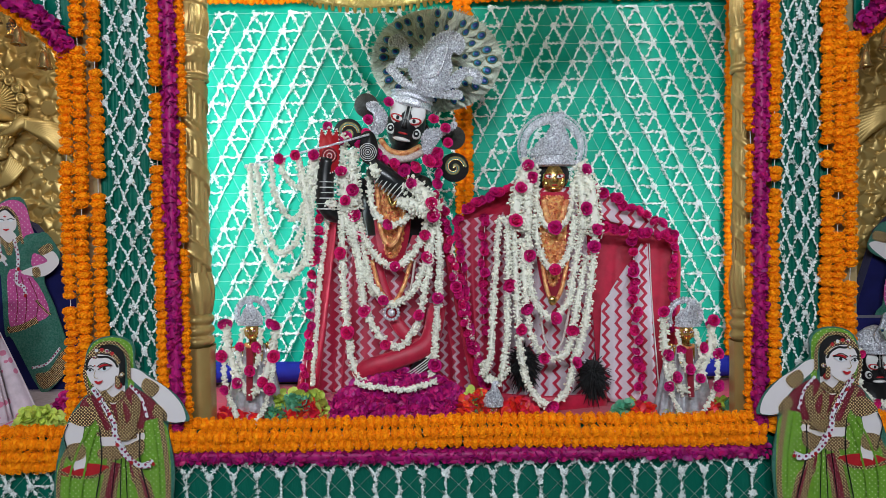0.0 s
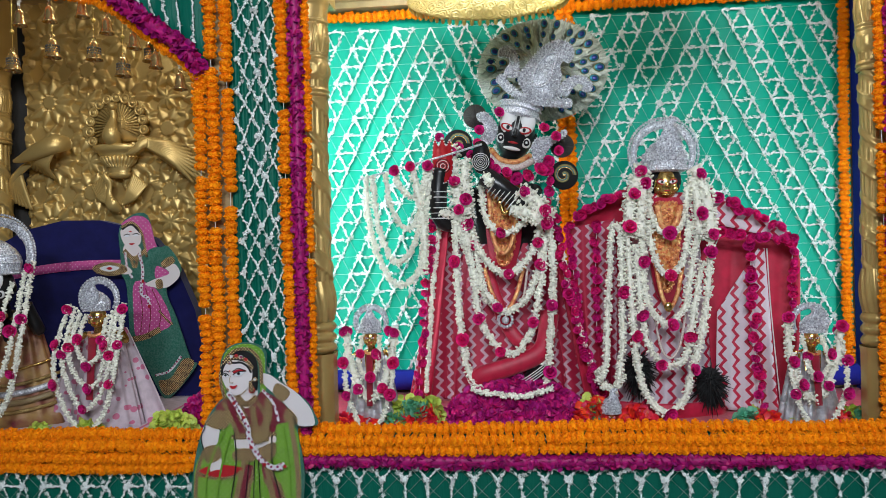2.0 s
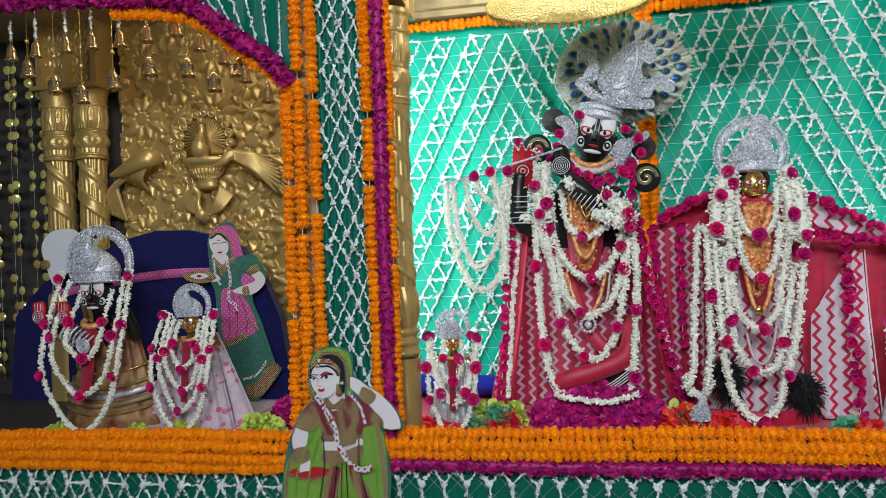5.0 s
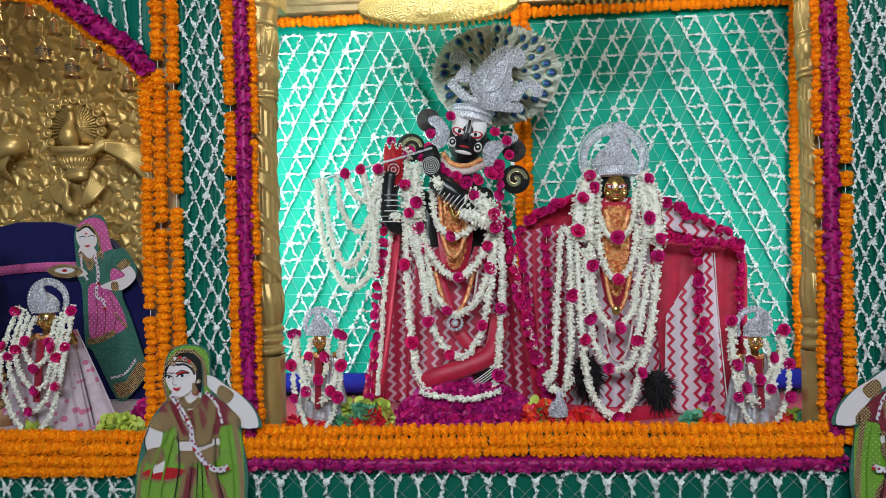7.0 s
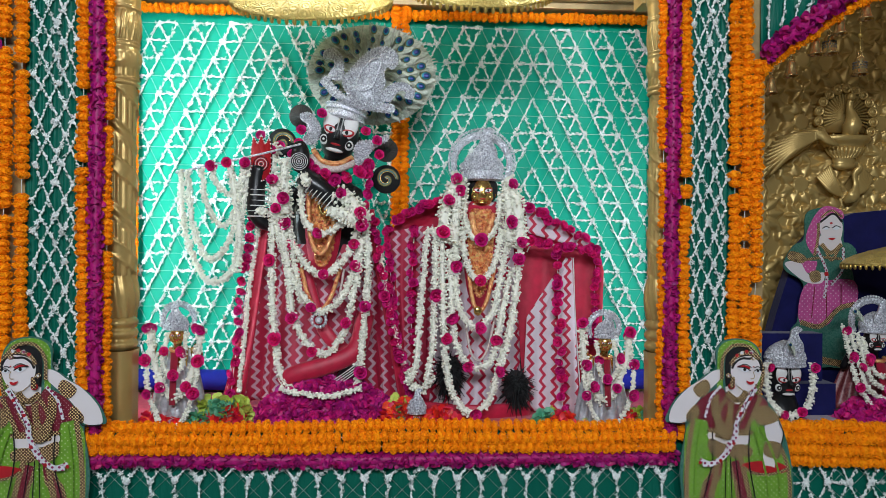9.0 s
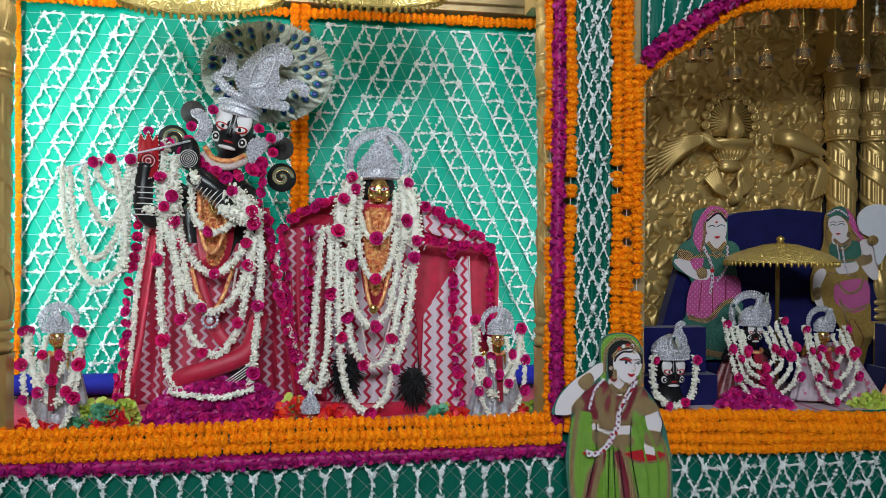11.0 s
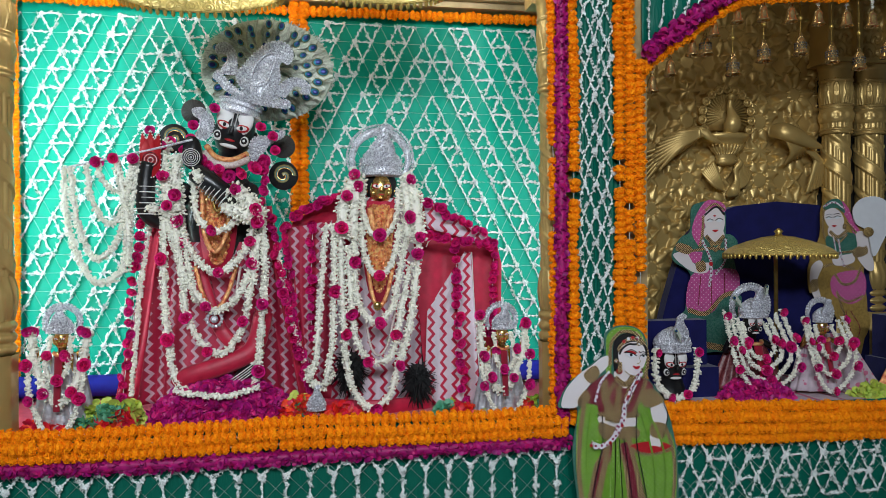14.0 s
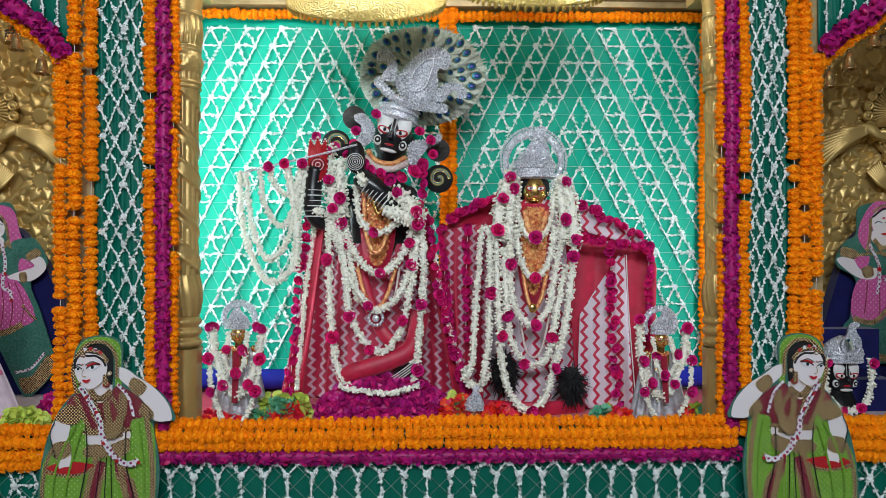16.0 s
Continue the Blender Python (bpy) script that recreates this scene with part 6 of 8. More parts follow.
thing("statue", "golden-faced deity statue standing beside the tall one", "statue", geo=g, mats=[M_GOLDF, M_WHITE, M_HAIR, M_REDP])
crown(RX, 2.71, RZ + 0.045, 0.15, 0.21, "tall silver filigree crown with a round halo", halo=0.122)
# dress
rows = [(p[0], q[0], p[1], q[1]) for p, q in zip([(0.29, 1.634), (0.264, 1.423), (0.237, 1.106), (0.209, 0.799)], [(0.539, 1.627), (0.555, 1.417), (0.579, 1.102), (0.593, 0.797)])]
drape("dress", rows, "white muslin dress printed with red motifs", M_ZIGW, 2.0, 2.7, 0.008, 4, 0.05, category="dress")
part("hem", Geo().tube(spline([(0.19, 2.68, 0.83), (0.391, 2.62, 0.829), (0.609, 2.68, 0.828)], 0.02), 0.03, 10, flat=0.3), M_RED, bpy.data.objects["dress"], "plain red hem band")
part("bib", Geo().slab(closed([(0.356, 1.599), (0.409, 1.612), (0.466, 1.596), (0.475, 1.44), (0.447, 1.274), (0.405, 1.223), (0.365, 1.275), (0.344, 1.443)], 4), 2.655, 0.02), M_RED, bpy.data.objects["dress"], "red breast piece")
g = Geo()
studded(g, [(0.368, 1.584), (0.409, 1.595), (0.454, 1.582), (0.459, 1.461), (0.436, 1.316), (0.406, 1.266), (0.38, 1.317), (0.361, 1.463)], 2.652, 6, 0.0055, 0.004)
part("bead_work", g, M_JEWEL, bpy.data.objects["dress"], "gold and orange bead work on the breast")
for c in ((0.296, 2.66, 0.968), (0.555, 2.66, 0.913)):
    g = Geo()
    rr = random.Random(3)
    g.ball((c[0], c[1] + 0.01, c[2]), (0.048, 0.035, 0.07), 14, 9)
    for k in range(420):
        d = Vector((rr.uniform(-1, 1), rr.uniform(-1, 0.4), rr.uniform(-1.4, 1.2)))
        d = d.normalized() * rr.uniform(0.04, 0.085)
        b = Vector(c) + Vector((0, 0, rr.uniform(-0.03, 0.03)))
        g.tube([tuple(b), tuple(b + d * 0.6 + Vector((0, 0, 0.004))), tuple(b + d + Vector((0, 0, -0.014)))], [0.003, 0.0025, 0.0008], 4)
    thing("tassel", "fluffy black thread tassel hanging at the dress", "tassel", "black tassels", geo=g, mats=M_HAIR)
# shawl: wide, held out on both sides
rows = [(p[0], q[0], p[1], q[1]) for p, q in zip([(0.257, 1.651), (0.081, 1.535), (0.054, 1.47), (0.062, 1.186), (0.109, 0.834)], [(0.598, 1.63), (0.888, 1.44), (0.904, 1.365), (0.898, 1.087), (0.854, 0.76)])]
drape("shawl", rows, "crimson silk shawl spread wide over the second deity", M_RED, 4.0, 2.78, 0.008, 5, -0.06)
rows = [(p[0], q[0], p[1], q[1]) for p, q in zip([(0.053, 1.509), (0.057, 1.319), (0.08, 1.103), (0.119, 0.908)], [(0.229, 1.542), (0.235, 1.316), (0.23, 1.101), (0.226, 0.907)])]
drape("shawl_end", rows, "red and white zigzag-printed end of the shawl", M_ZIG, 5.0, 2.715, 0.01, 3, 0, 30, 30)
rows = [(p[0], q[0], p[1], q[1]) for p, q in zip([(0.755, 1.416), (0.654, 1.265), (0.601, 1.181), (0.592, 0.968), (0.585, 0.819)], [(0.776, 1.416), (0.785, 1.263), (0.791, 1.178), (0.804, 0.966), (0.817, 0.796)])]
drape("shawl_end", rows, "white zigzag-printed end of the shawl", M_ZIGW, 6.0, 2.71, 0.006, 3, 0, 30, 30)
rows = [(p[0], q[0], p[1], q[1]) for p, q in zip([(0.585, 1.624), (0.599, 1.511)], [(0.855, 1.473), (0.865, 1.439)])]
drape("shawl_edge", rows, "white zigzag-printed upper edge of the shawl", M_ZIGW, 7.0, 2.69, 0.003, 2, 0, 30, 8)
for a in ([(0.777, 2.69, 1.416), (0.788, 2.69, 1.179), (0.818, 2.69, 0.794)], [(0.595, 2.69, 1.437), (0.608, 2.69, 1.462), (0.646, 2.69, 1.474), (0.749, 2.69, 1.459)]):
    thing("shawl_piping", "thin white woven line along the shawl", "trim", geo=Geo().tube(spline(a, 0.02), 0.0025, 6), mats=M_WHITE)

RG = "long white jasmine garland with roses on the second deity"
jasmine_garland([(0.26, 2.61, 1.486), (0.265, 2.59, 1.243), (0.278, 2.57, 1.015), (0.31, 2.56, 0.898), (0.369, 2.55, 0.843), (0.434, 2.56, 0.887), (0.474, 2.57, 1.009), (0.517, 2.59, 1.14), (0.544, 2.6, 1.336), (0.555, 2.61, 1.479)], 0.017, RG, 131, (0.27, 0.5, 0.63, 0.95))
jasmine_garland([(0.292, 2.61, 1.444), (0.294, 2.59, 1.29), (0.309, 2.58, 1.116), (0.343, 2.57, 1.041), (0.389, 2.56, 1.008), (0.451, 2.57, 1.048), (0.48, 2.58, 1.191), (0.523, 2.61, 1.377)], 0.016, RG, 132, (0.28, 0.5, 0.7))
jasmine_garland([(0.313, 2.61, 1.485), (0.318, 2.59, 1.261), (0.357, 2.58, 1.179), (0.393, 2.57, 1.157), (0.449, 2.58, 1.212), (0.477, 2.59, 1.336), (0.509, 2.61, 1.48)], 0.016, RG, 133, (0.15, 0.5))
jasmine_garland([(0.336, 2.62, 1.526), (0.351, 2.6, 1.402), (0.397, 2.59, 1.331), (0.452, 2.6, 1.379), (0.487, 2.62, 1.522)], 0.015, RG, 134, (0.5,))
jasmine_garland([(0.346, 2.64, 1.673), (0.349, 2.62, 1.547), (0.401, 2.6, 1.475), (0.467, 2.62, 1.539), (0.486, 2.64, 1.658)], 0.015, RG, 135, (0.5,))
jasmine_garland([(0.328, 2.65, 1.725), (0.285, 2.62, 1.642), (0.266, 2.61, 1.548), (0.26, 2.61, 1.476)], 0.036, "thick mass of white jasmine on the shoulder", 136, (0.1, 0.45, 0.9), 0.021)
jasmine_garland([(0.334, 2.64, 1.698), (0.314, 2.61, 1.609), (0.307, 2.6, 1.464)], 0.03, "thick mass of white jasmine on the shoulder", 137, (0.15,))
jasmine_garland([(0.514, 2.65, 1.719), (0.538, 2.62, 1.635), (0.55, 2.61, 1.541), (0.553, 2.61, 1.459)], 0.036, "thick mass of white jasmine on the shoulder", 138, (0.1, 0.95), 0.02)
jasmine_garland([(0.503, 2.64, 1.679), (0.511, 2.61, 1.583), (0.51, 2.6, 1.46)], 0.028, "thick mass of white jasmine on the shoulder", 139, (0.6,))
jasmine_garland([(0.204, 2.62, 1.504), (0.184, 2.6, 1.243), (0.163, 2.56, 1.018), (0.132, 2.54, 0.957)], 0.014, RG, 140)
jasmine_garland([(0.237, 2.62, 1.499), (0.233, 2.6, 1.238), (0.226, 2.57, 1.077), (0.2, 2.54, 0.94)], 0.014, RG, 141, (0.4,))
jasmine_garland([(0.204, 2.62, 1.504), (0.22, 2.61, 1.52), (0.239, 2.62, 1.499)], 0.014, RG, 142)
jasmine_garland([(0.135, 2.57, 0.996), (0.158, 2.57, 0.934), (0.203, 2.57, 0.93), (0.228, 2.57, 0.979)], 0.017, "jasmine loop over the small silver figure", 143)
rose_string([(0.576, 2.68, 1.631), (0.641, 2.66, 1.587), (0.721, 2.66, 1.538), (0.802, 2.66, 1.491), (0.854, 2.66, 1.448)], 0.021, "string of pink roses along the shawl edge", 144, 1.35)
rose_string([(0.581, 2.66, 1.479), (0.628, 2.65, 1.482), (0.697, 2.65, 1.46), (0.778, 2.65, 1.454), (0.846, 2.65, 1.431)], 0.021, "string of pink roses along the shawl edge", 145, 1.35)
rose_string([(0.868, 2.68, 1.431), (0.858, 2.68, 1.326), (0.86, 2.68, 1.221), (0.841, 2.68, 1.095)], 0.019, "string of pink roses down the shawl edge", 146, 1.5)
rose_string([(0.71, 2.67, 1.424), (0.717, 2.67, 1.182), (0.725, 2.67, 0.972), (0.742, 2.67, 0.8)], 0.02, "string of pink roses down the printed shawl end", 147, 1.75)
rose_string([(0.267, 2.68, 1.64), (0.197, 2.68, 1.612), (0.122, 2.68, 1.576), (0.061, 2.68, 1.53)], 0.02, "string of pink roses along the shawl edge", 148, 1.3)
rose_string([(0.052, 2.67, 1.513), (0.066, 2.67, 1.363), (0.083, 2.67, 1.192), (0.109, 2.67, 1.021), (0.144, 2.67, 0.893)], 0.019, "string of pink roses down the shawl edge", 149, 1.5)
rose_string([(0.158, 2.67, 1.532), (0.149, 2.67, 1.319), (0.149, 2.67, 1.106)], 0.018, "string of pink roses down the shawl", 150, 1.9)
rk = thing("necklace", "gold and pearl necklaces with pendant drops", "necklace")
for pts, r_, mt in (([(0.359, 2.63, 1.38), (0.378, 2.61, 1.256), (0.4, 2.6, 1.211), (0.431, 2.61, 1.255), (0.462, 2.63, 1.378)], 0.008, M_JEWEL), ([(0.349, 2.62, 1.193), (0.368, 2.6, 1.071), (0.398, 2.59, 1.031), (0.433, 2.6, 1.07), (0.464, 2.62, 1.191)], 0.005, M_PEARL),
                    ([(0.372, 2.63, 1.584), (0.383, 2.61, 1.514), (0.406, 2.6, 1.499), (0.432, 2.61, 1.513), (0.454, 2.63, 1.582)], 0.012, M_JEWEL)):
    part("strand", Geo().tube(spline(pts, 0.012), r_, 8), mt, rk)
part("pendant", Geo().ball((0.395, 2.585, 1.217), (0.016, 0.008, 0.018), 14, 8), M_GOLDF, rk)


# ---- smaller statues ----
def small_deity(x, zf, y, fh, base, width, skin, robe, label, seed, loops=3, halo=True, dark_face=False, crown_h=1.6, robe_name="robe", arms=True):
    """A small statue with its robe, crown and garlands; fh is the height of the face."""
    g = Geo()
    head(g, (x, y, zf), fh, 0, patch=dark_face, big_eyes=1.1)
    sh = zf - 0.75 * fh
    g.lathe([(0.3 * width, base), (0.3 * width, base + 0.3 * (sh - base)), (0.24 * width, sh - 0.1 * fh), (0.2 * fh, sh + 0.15 * fh)], (x, y + 0.45 * fh, 0), 20, 0, sy=0.6)
    if arms:
        for sd in (-1, 1):
            g.tube(spline([(x + sd * 0.22 * width, y + 0.3 * fh, sh), (x + sd * 0.4 * width, y, sh - 0.3 * fh), (x + sd * 0.36 * width, y - 0.3 * fh, sh + 0.35 * fh)], 0.01), 0.14 * fh, 8, 0)
    ob = thing("statue", label, "statue", "small statues", geo=g, mats=[skin, M_WHITE, M_HAIR, M_REDP])
    n = 60

    def skirt(u, v):
        a = math.pi * (1 + u)
        r = width * (0.56 - 0.3 * v) + 0.006 * math.sin(u * 44)
        return (x + r * math.cos(a), y + 0.5 * fh + 0.55 * r * math.sin(a), base + (sh - base) * v)
    rb = thing(robe_name, "gathered robe on a small statue beside the garlands", "robe", geo=Geo().sheet(skirt, n, 10), mats=robe)
    rb.modifiers.new("thickness", "SOLIDIFY").thickness = 0.003
    crown(x, y - 0.02 * fh, zf + 0.3 * fh, 1.04 * fh, crown_h * fh, "small silver filigree crown on a statue", halo=0.88 * fh if halo else 0)
    rr = random.Random(seed)
    for k in range(loops):
        q = k / max(1, loops - 1)
        drop = (0.3 + 0.66 * q) * (sh - base)
        w = width * (0.17 + 0.27 * q) * rr.uniform(0.93, 1.07)
        sag = rr.uniform(-0.02, 0.02)
        yy = y - 0.45 * fh - 0.012 * k - 0.1 * width
        top = zf + fh * (0.1 + 0.5 * q)
        pts = [(x - w * 0.95, y - 0.1 * fh, top), (x - w * 1.03, yy, sh - 0.3 * drop), (x - w * 0.62, yy, sh - 0.8 * drop), (x + sag, yy - 0.005, sh - drop),
               (x + w * 0.66, yy, sh - 0.76 * drop), (x + w * 1.03, yy, sh - 0.28 * drop), (x + w * 0.95, y - 0.1 * fh, top)]
        jasmine_garland(pts, 0.0065 + 0.025 * fh, "thin white jasmine garland with roses on a small statue", seed + k, (0.02, 0.16, 0.3, 0.5, 0.7, 0.84, 0.98) if k == loops - 1 else (0.22, 0.5, 0.78), 0.016 + 0.02 * fh, "garlands of the small statues", 0.0098)
    part("collar", Geo().tube([(x + 0.3 * fh * math.cos(a), y - 0.2 * fh + 0.25 * fh * math.sin(a), sh + 0.1 * fh + 0.12 * fh * math.sin(a)) for a in np.linspace(math.pi, 2 * math.pi, 12)], 0.08 * fh, 7), M_JEWEL, rb)
    part("front_panel", Geo().tube([(x, y - 0.12 * width - 0.1 * fh, sh - 0.1 * fh), (x, y - 0.28 * width, base + 0.35 * (sh - base))], [0.2 * fh, 0.16 * fh], 10, flat=0.3), M_RED, rb, "beaded gold and red front panel")
    return ob


p = (-0.677, 2.49, 1.133)
small_deity(p[0], p[2], 2.5, 0.066, 0.8, 0.2, M_GOLDF, M_SILK, "small golden attendant statue in silver brocade", 300, 2)
p = (0.851, 2.49, 1.109)
small_deity(p[0], p[2], 2.5, 0.066, 0.8, 0.2, M_GOLDF, M_SILK, "small golden attendant statue in silver brocade", 310, 2)
for k, pts in enumerate(([(-0.761, 2.46, 1.162), (-0.747, 2.46, 1.065), (-0.715, 2.46, 0.964), (-0.675, 2.46, 0.92)], [(-0.582, 2.46, 1.16), (-0.6, 2.46, 1.064), (-0.633, 2.46, 0.964), (-0.673, 2.46, 0.92)], [(0.756, 2.46, 1.18), (0.768, 2.46, 1.048), (0.8, 2.46, 0.951), (0.836, 2.46, 0.903)], [(0.931, 2.46, 1.162), (0.918, 2.46, 1.047), (0.878, 2.46, 0.951), (0.84, 2.46, 0.903)])):
    jasmine_garland(pts, 0.019, "thick jasmine garland on the raised arms of a small statue", 320 + k, (0.02, 0.75), 0.016, "garlands of the small statues")
p = (-2.143, 2.53, 1.345)
small_deity(p[0], p[2], 2.56, 0.16, 0.8, 0.4, M_BLACK, M_ROBE, "black-faced flute-playing statue in the side niche", 330, 3, True, True, 1.45)
robe = bpy.data.objects[[o.name for o in bpy.data.objects if o.name.startswith("robe")][-1]]
for k, (z, r_, mt) in enumerate(((0.86, 0.008, M_GLITTER), (0.895, 0.013, M_BEADG), (0.93, 0.013, M_SILVER), (0.963, 0.007, M_GLITTER), (1.02, 0.005, M_GOLDF))):
    rad = 0.4 * (0.56 - 0.3 * (z - 0.8) / 0.42) + 0.006
    part("hem_band", Geo().tube([(p[0] + rad * math.cos(a), 2.642 + 0.55 * rad * math.sin(a), z + 0.035 * math.cos(a) ** 2) for a in np.linspace(math.pi, 2 * math.pi, 30)], r_, 7), mt, robe)
g = Geo()
for k in range(7):
    c = Vector((-2.245 + 0.105 * k / 6, 2.49, 1.205 - 0.055 * k / 6))
    g.tube([tuple(c + Vector((0.018 * math.cos(a), 0.03 * math.sin(a), 0.034 * math.cos(a)))) for a in np.linspace(0, 6.283, 20)], 0.0035 if k % 2 else 0.0055, 6)
for r_ in (0.008, 0.017, 0.026):
    g.tube([(-2.146 + r_ * math.cos(a), 2.452, 1.148 + r_ * math.sin(a)) for a in np.linspace(0, 6.283, 24)], 0.0048, 6)
thing("bangle", "stack of engraved silver bangles on the black statue's wrist", "bangle", geo=g, mats=M_SILVER)
for c in ((-2.365, 1.285), (-2.257, 1.282)):
    g = Geo().slab(closed([(c[0] - 0.024, c[1] - 0.035), (c[0] - 0.028, c[1] + 0.02), (c[0] - 0.012, c[1] + 0.04), (c[0] + 0.015, c[1] + 0.038), (c[0] + 0.028, c[1] + 0.012), (c[0] + 0.022, c[1] - 0.04), (c[0], c[1] - 0.055)], 4), 2.48, 0.02)
    for r_ in (0.008, 0.016, 0.023):
        g.tube([(c[0] + r_ * math.cos(a), 2.478, c[1] - 0.02 + r_ * math.sin(a)) for a in np.linspace(0, 6.283, 20)], 0.0022, 5, 1)
    for k in (-1, 0, 1):
        g.tube([(c[0] + 0.012 * k, 2.478, c[1] + 0.005), (c[0] + 0.013 * k, 2.478, c[1] + 0.036)], 0.0018, 5, 1)
    thing("palm_plate", "dark red jewelled palm plate edged with silver", "ornament", "palm plates", geo=g, mats=[M_REDP, M_SILVER])
p = (-1.731, 2.53, 1.223)
small_deity(p[0], p[2], 2.54, 0.085, 0.8, 0.27, M_GOLDF, M_DUP, "golden-faced statue in a pink-figured muslin veil", 340, 4, True, False, 1.5)
p = (1.983, 2.66, 1.099)
small_deity(p[0], p[2], 2.68, 0.1, 0.83, 0.3, M_BLACK, M_MAROON, "small black-faced statue seated under the brass umbrella", 350, 4, True, True, 1.4)
p = (2.282, 2.62, 1.086)
small_deity(p[0], p[2], 2.64, 0.07, 0.82, 0.23, M_GOLDF, M_DUP, "small golden-faced statue beside the brass umbrella", 360, 3, True, False, 1.5)
p = (2.702, 2.6, 1)
small_deity(p[0], p[2], 2.62, 0.09, 0.8, 0.26, M_GOLDF, M_JEWEL, "small golden-faced statue with a pointed halo", 370, 3, True, False, 1.5)
# head-only statue
p = (1.605, 2.62, 0.946)
g = Geo()
head(g, (p[0], 2.66, p[2]), 0.15, 0, big_eyes=1.2)
g.lathe([(0.09, 0.8), (0.07, 0.84), (0.05, 0.9)], (p[0], 2.68, 0), 18, 0)
thing("statue", "black painted statue head with a white forehead mark", "statue", "small statues", geo=g, mats=[M_BLACK, M_WHITE, M_HAIR, M_REDP])
crown(p[0], 2.65, p[2] + 0.055, 0.14, 0.17, "silver crown on the statue head")
jasmine_garland([(1.495, 2.57, 1.027), (1.496, 2.57, 0.924), (1.528, 2.57, 0.854), (1.585, 2.57, 0.825), (1.644, 2.57, 0.85), (1.674, 2.57, 0.918), (1.673, 2.57, 1.022)], 0.016, "white jasmine garland round the statue head", 380, (0.02, 0.42, 0.6, 0.98), 0.016, "garlands of the small statues")
# muslin veils of the side statues
for pts, nm, mt in (((((-1.874, 1.157)), ((-1.653, 1.176)), ((-2.002, 0.787)), ((-1.481, 0.79))), "veil", M_DUP), ((((2.23, 1.055)), ((2.434, 1.05)), ((2.149, 0.796)), ((2.629, 0.778))), "veil", M_DUP)):
    a, b, c, d = pts
    drape(nm, [(a[0], b[0], a[1], b[1]), (c[0], d[0], c[1], d[1])], "sheer white muslin veil with pink paisley motifs", mt, 3, 2.62 if a[0] < 0 else 2.7, 0.012, 4, -0.02, 40, 20)
# small silver figure before the second deity
p = (0.168, 2.47, 0.848)
g = Geo()
head(g, (p[0], 2.48, p[2]), 0.045, 0, patch=False)
g.lathe([(0.03, 0.8), (0.032, 0.83), (0.018, 0.855)], (p[0], 2.49, 0), 14, 0)
thing("statue", "tiny golden statue at the front of the altar", "statue", "small statues", geo=g, mats=[M_GOLDF, M_WHITE, M_HAIR, M_REDP])
crown(p[0], 2.48, p[2] + 0.012, 0.06, 0.1, "tiny silver crown on the front statue")


# small peacock feathers on the crowns
for k, (p, a, l) in enumerate((((-2.11, 2.47, 1.503), 70, 0.09), ((1.603, 2.56, 1.041), 115, 0.07), ((1.886, 2.58, 1.168), 130, 0.08), ((1.991, 2.6, 1.213), 80, 0.06), ((2.6, 2.54, 1.075), 110, 0.07))):
    e = thing("crown_feather", "small peacock feather tucked into a silver crown", "feather", "crown feathers", geo=FEATHERS[k % 3], mats=None)
    e.matrix_basis = pose(*p, 0, -a, 0) @ Matrix.Diagonal((l, 0.3, l * 1.3, 1))

# ---- flower heaps ----
def heap(name, c, rx, ry, h, n, material, label, seed, size=0.026, template=PETAL):
    rng = random.Random(seed)
    g = Geo().sheet(lambda u, v: (c[0] + rx * 0.93 * v * math.cos(u * 6.2832), c[1] + ry * 0.93 * v * math.sin(u * 6.2832), c[2] + 0.85 * h * (1 - v ** 2.4)), 28, 8)
    ob = thing(name, label, "flowers", geo=g, mats=material)
    places = []
    for _ in range(n):
        a, r = rng.uniform(0, 6.28), math.sqrt(rng.random())
        z = h * (1 - r ** 2.4) * rng.uniform(0.9, 1.0)
        o = Vector((r * math.cos(a), r * math.sin(a) - 0.3, 0.7)).normalized()
        q = facing((o + Vector((rng.uniform(-1, 1), rng.uniform(-1, 1), rng.uniform(-1, 1)))).normalized(), rng.uniform(0, 6), size * rng.uniform(0.6, 1.1))
        places.append(((c[0] + rx * r * math.cos(a), c[1] + ry * r * math.sin(a), c[2] + z), q))
    tagged(part("petal_mass", scatter(template, places, [material], "petal_mass"), None, ob), kind="stuff")
    return ob


q = (-0.159, 0.877)
heap("petal_mound", (q[0], 2.58, 0.8), 0.29, 0.14, 0.165, 3800, M_MOUND, "round mound of magenta rose petals at the deity's feet", 401, 0.021)
q = (1.95, 0.856)
heap("petal_mound", (q[0], 2.6, 0.8), 0.16, 0.09, 0.085, 1200, M_MOUND, "mound of magenta rose petals under the small statue", 402, 0.019)
q = (-1.355, 0.869)
heap("petal_mound", (q[0], 2.6, 0.8), 0.09, 0.07, 0.11, 700, M_MOUND, "small heap of magenta petals beside the pier", 403, 0.02)
jasmine_garland([(-0.315, 2.5, 0.943), (-0.222, 2.47, 0.93), (-0.122, 2.47, 0.927), (-0.032, 2.5, 0.946)], 0.011, "jasmine string laid on the petal mound", 404)
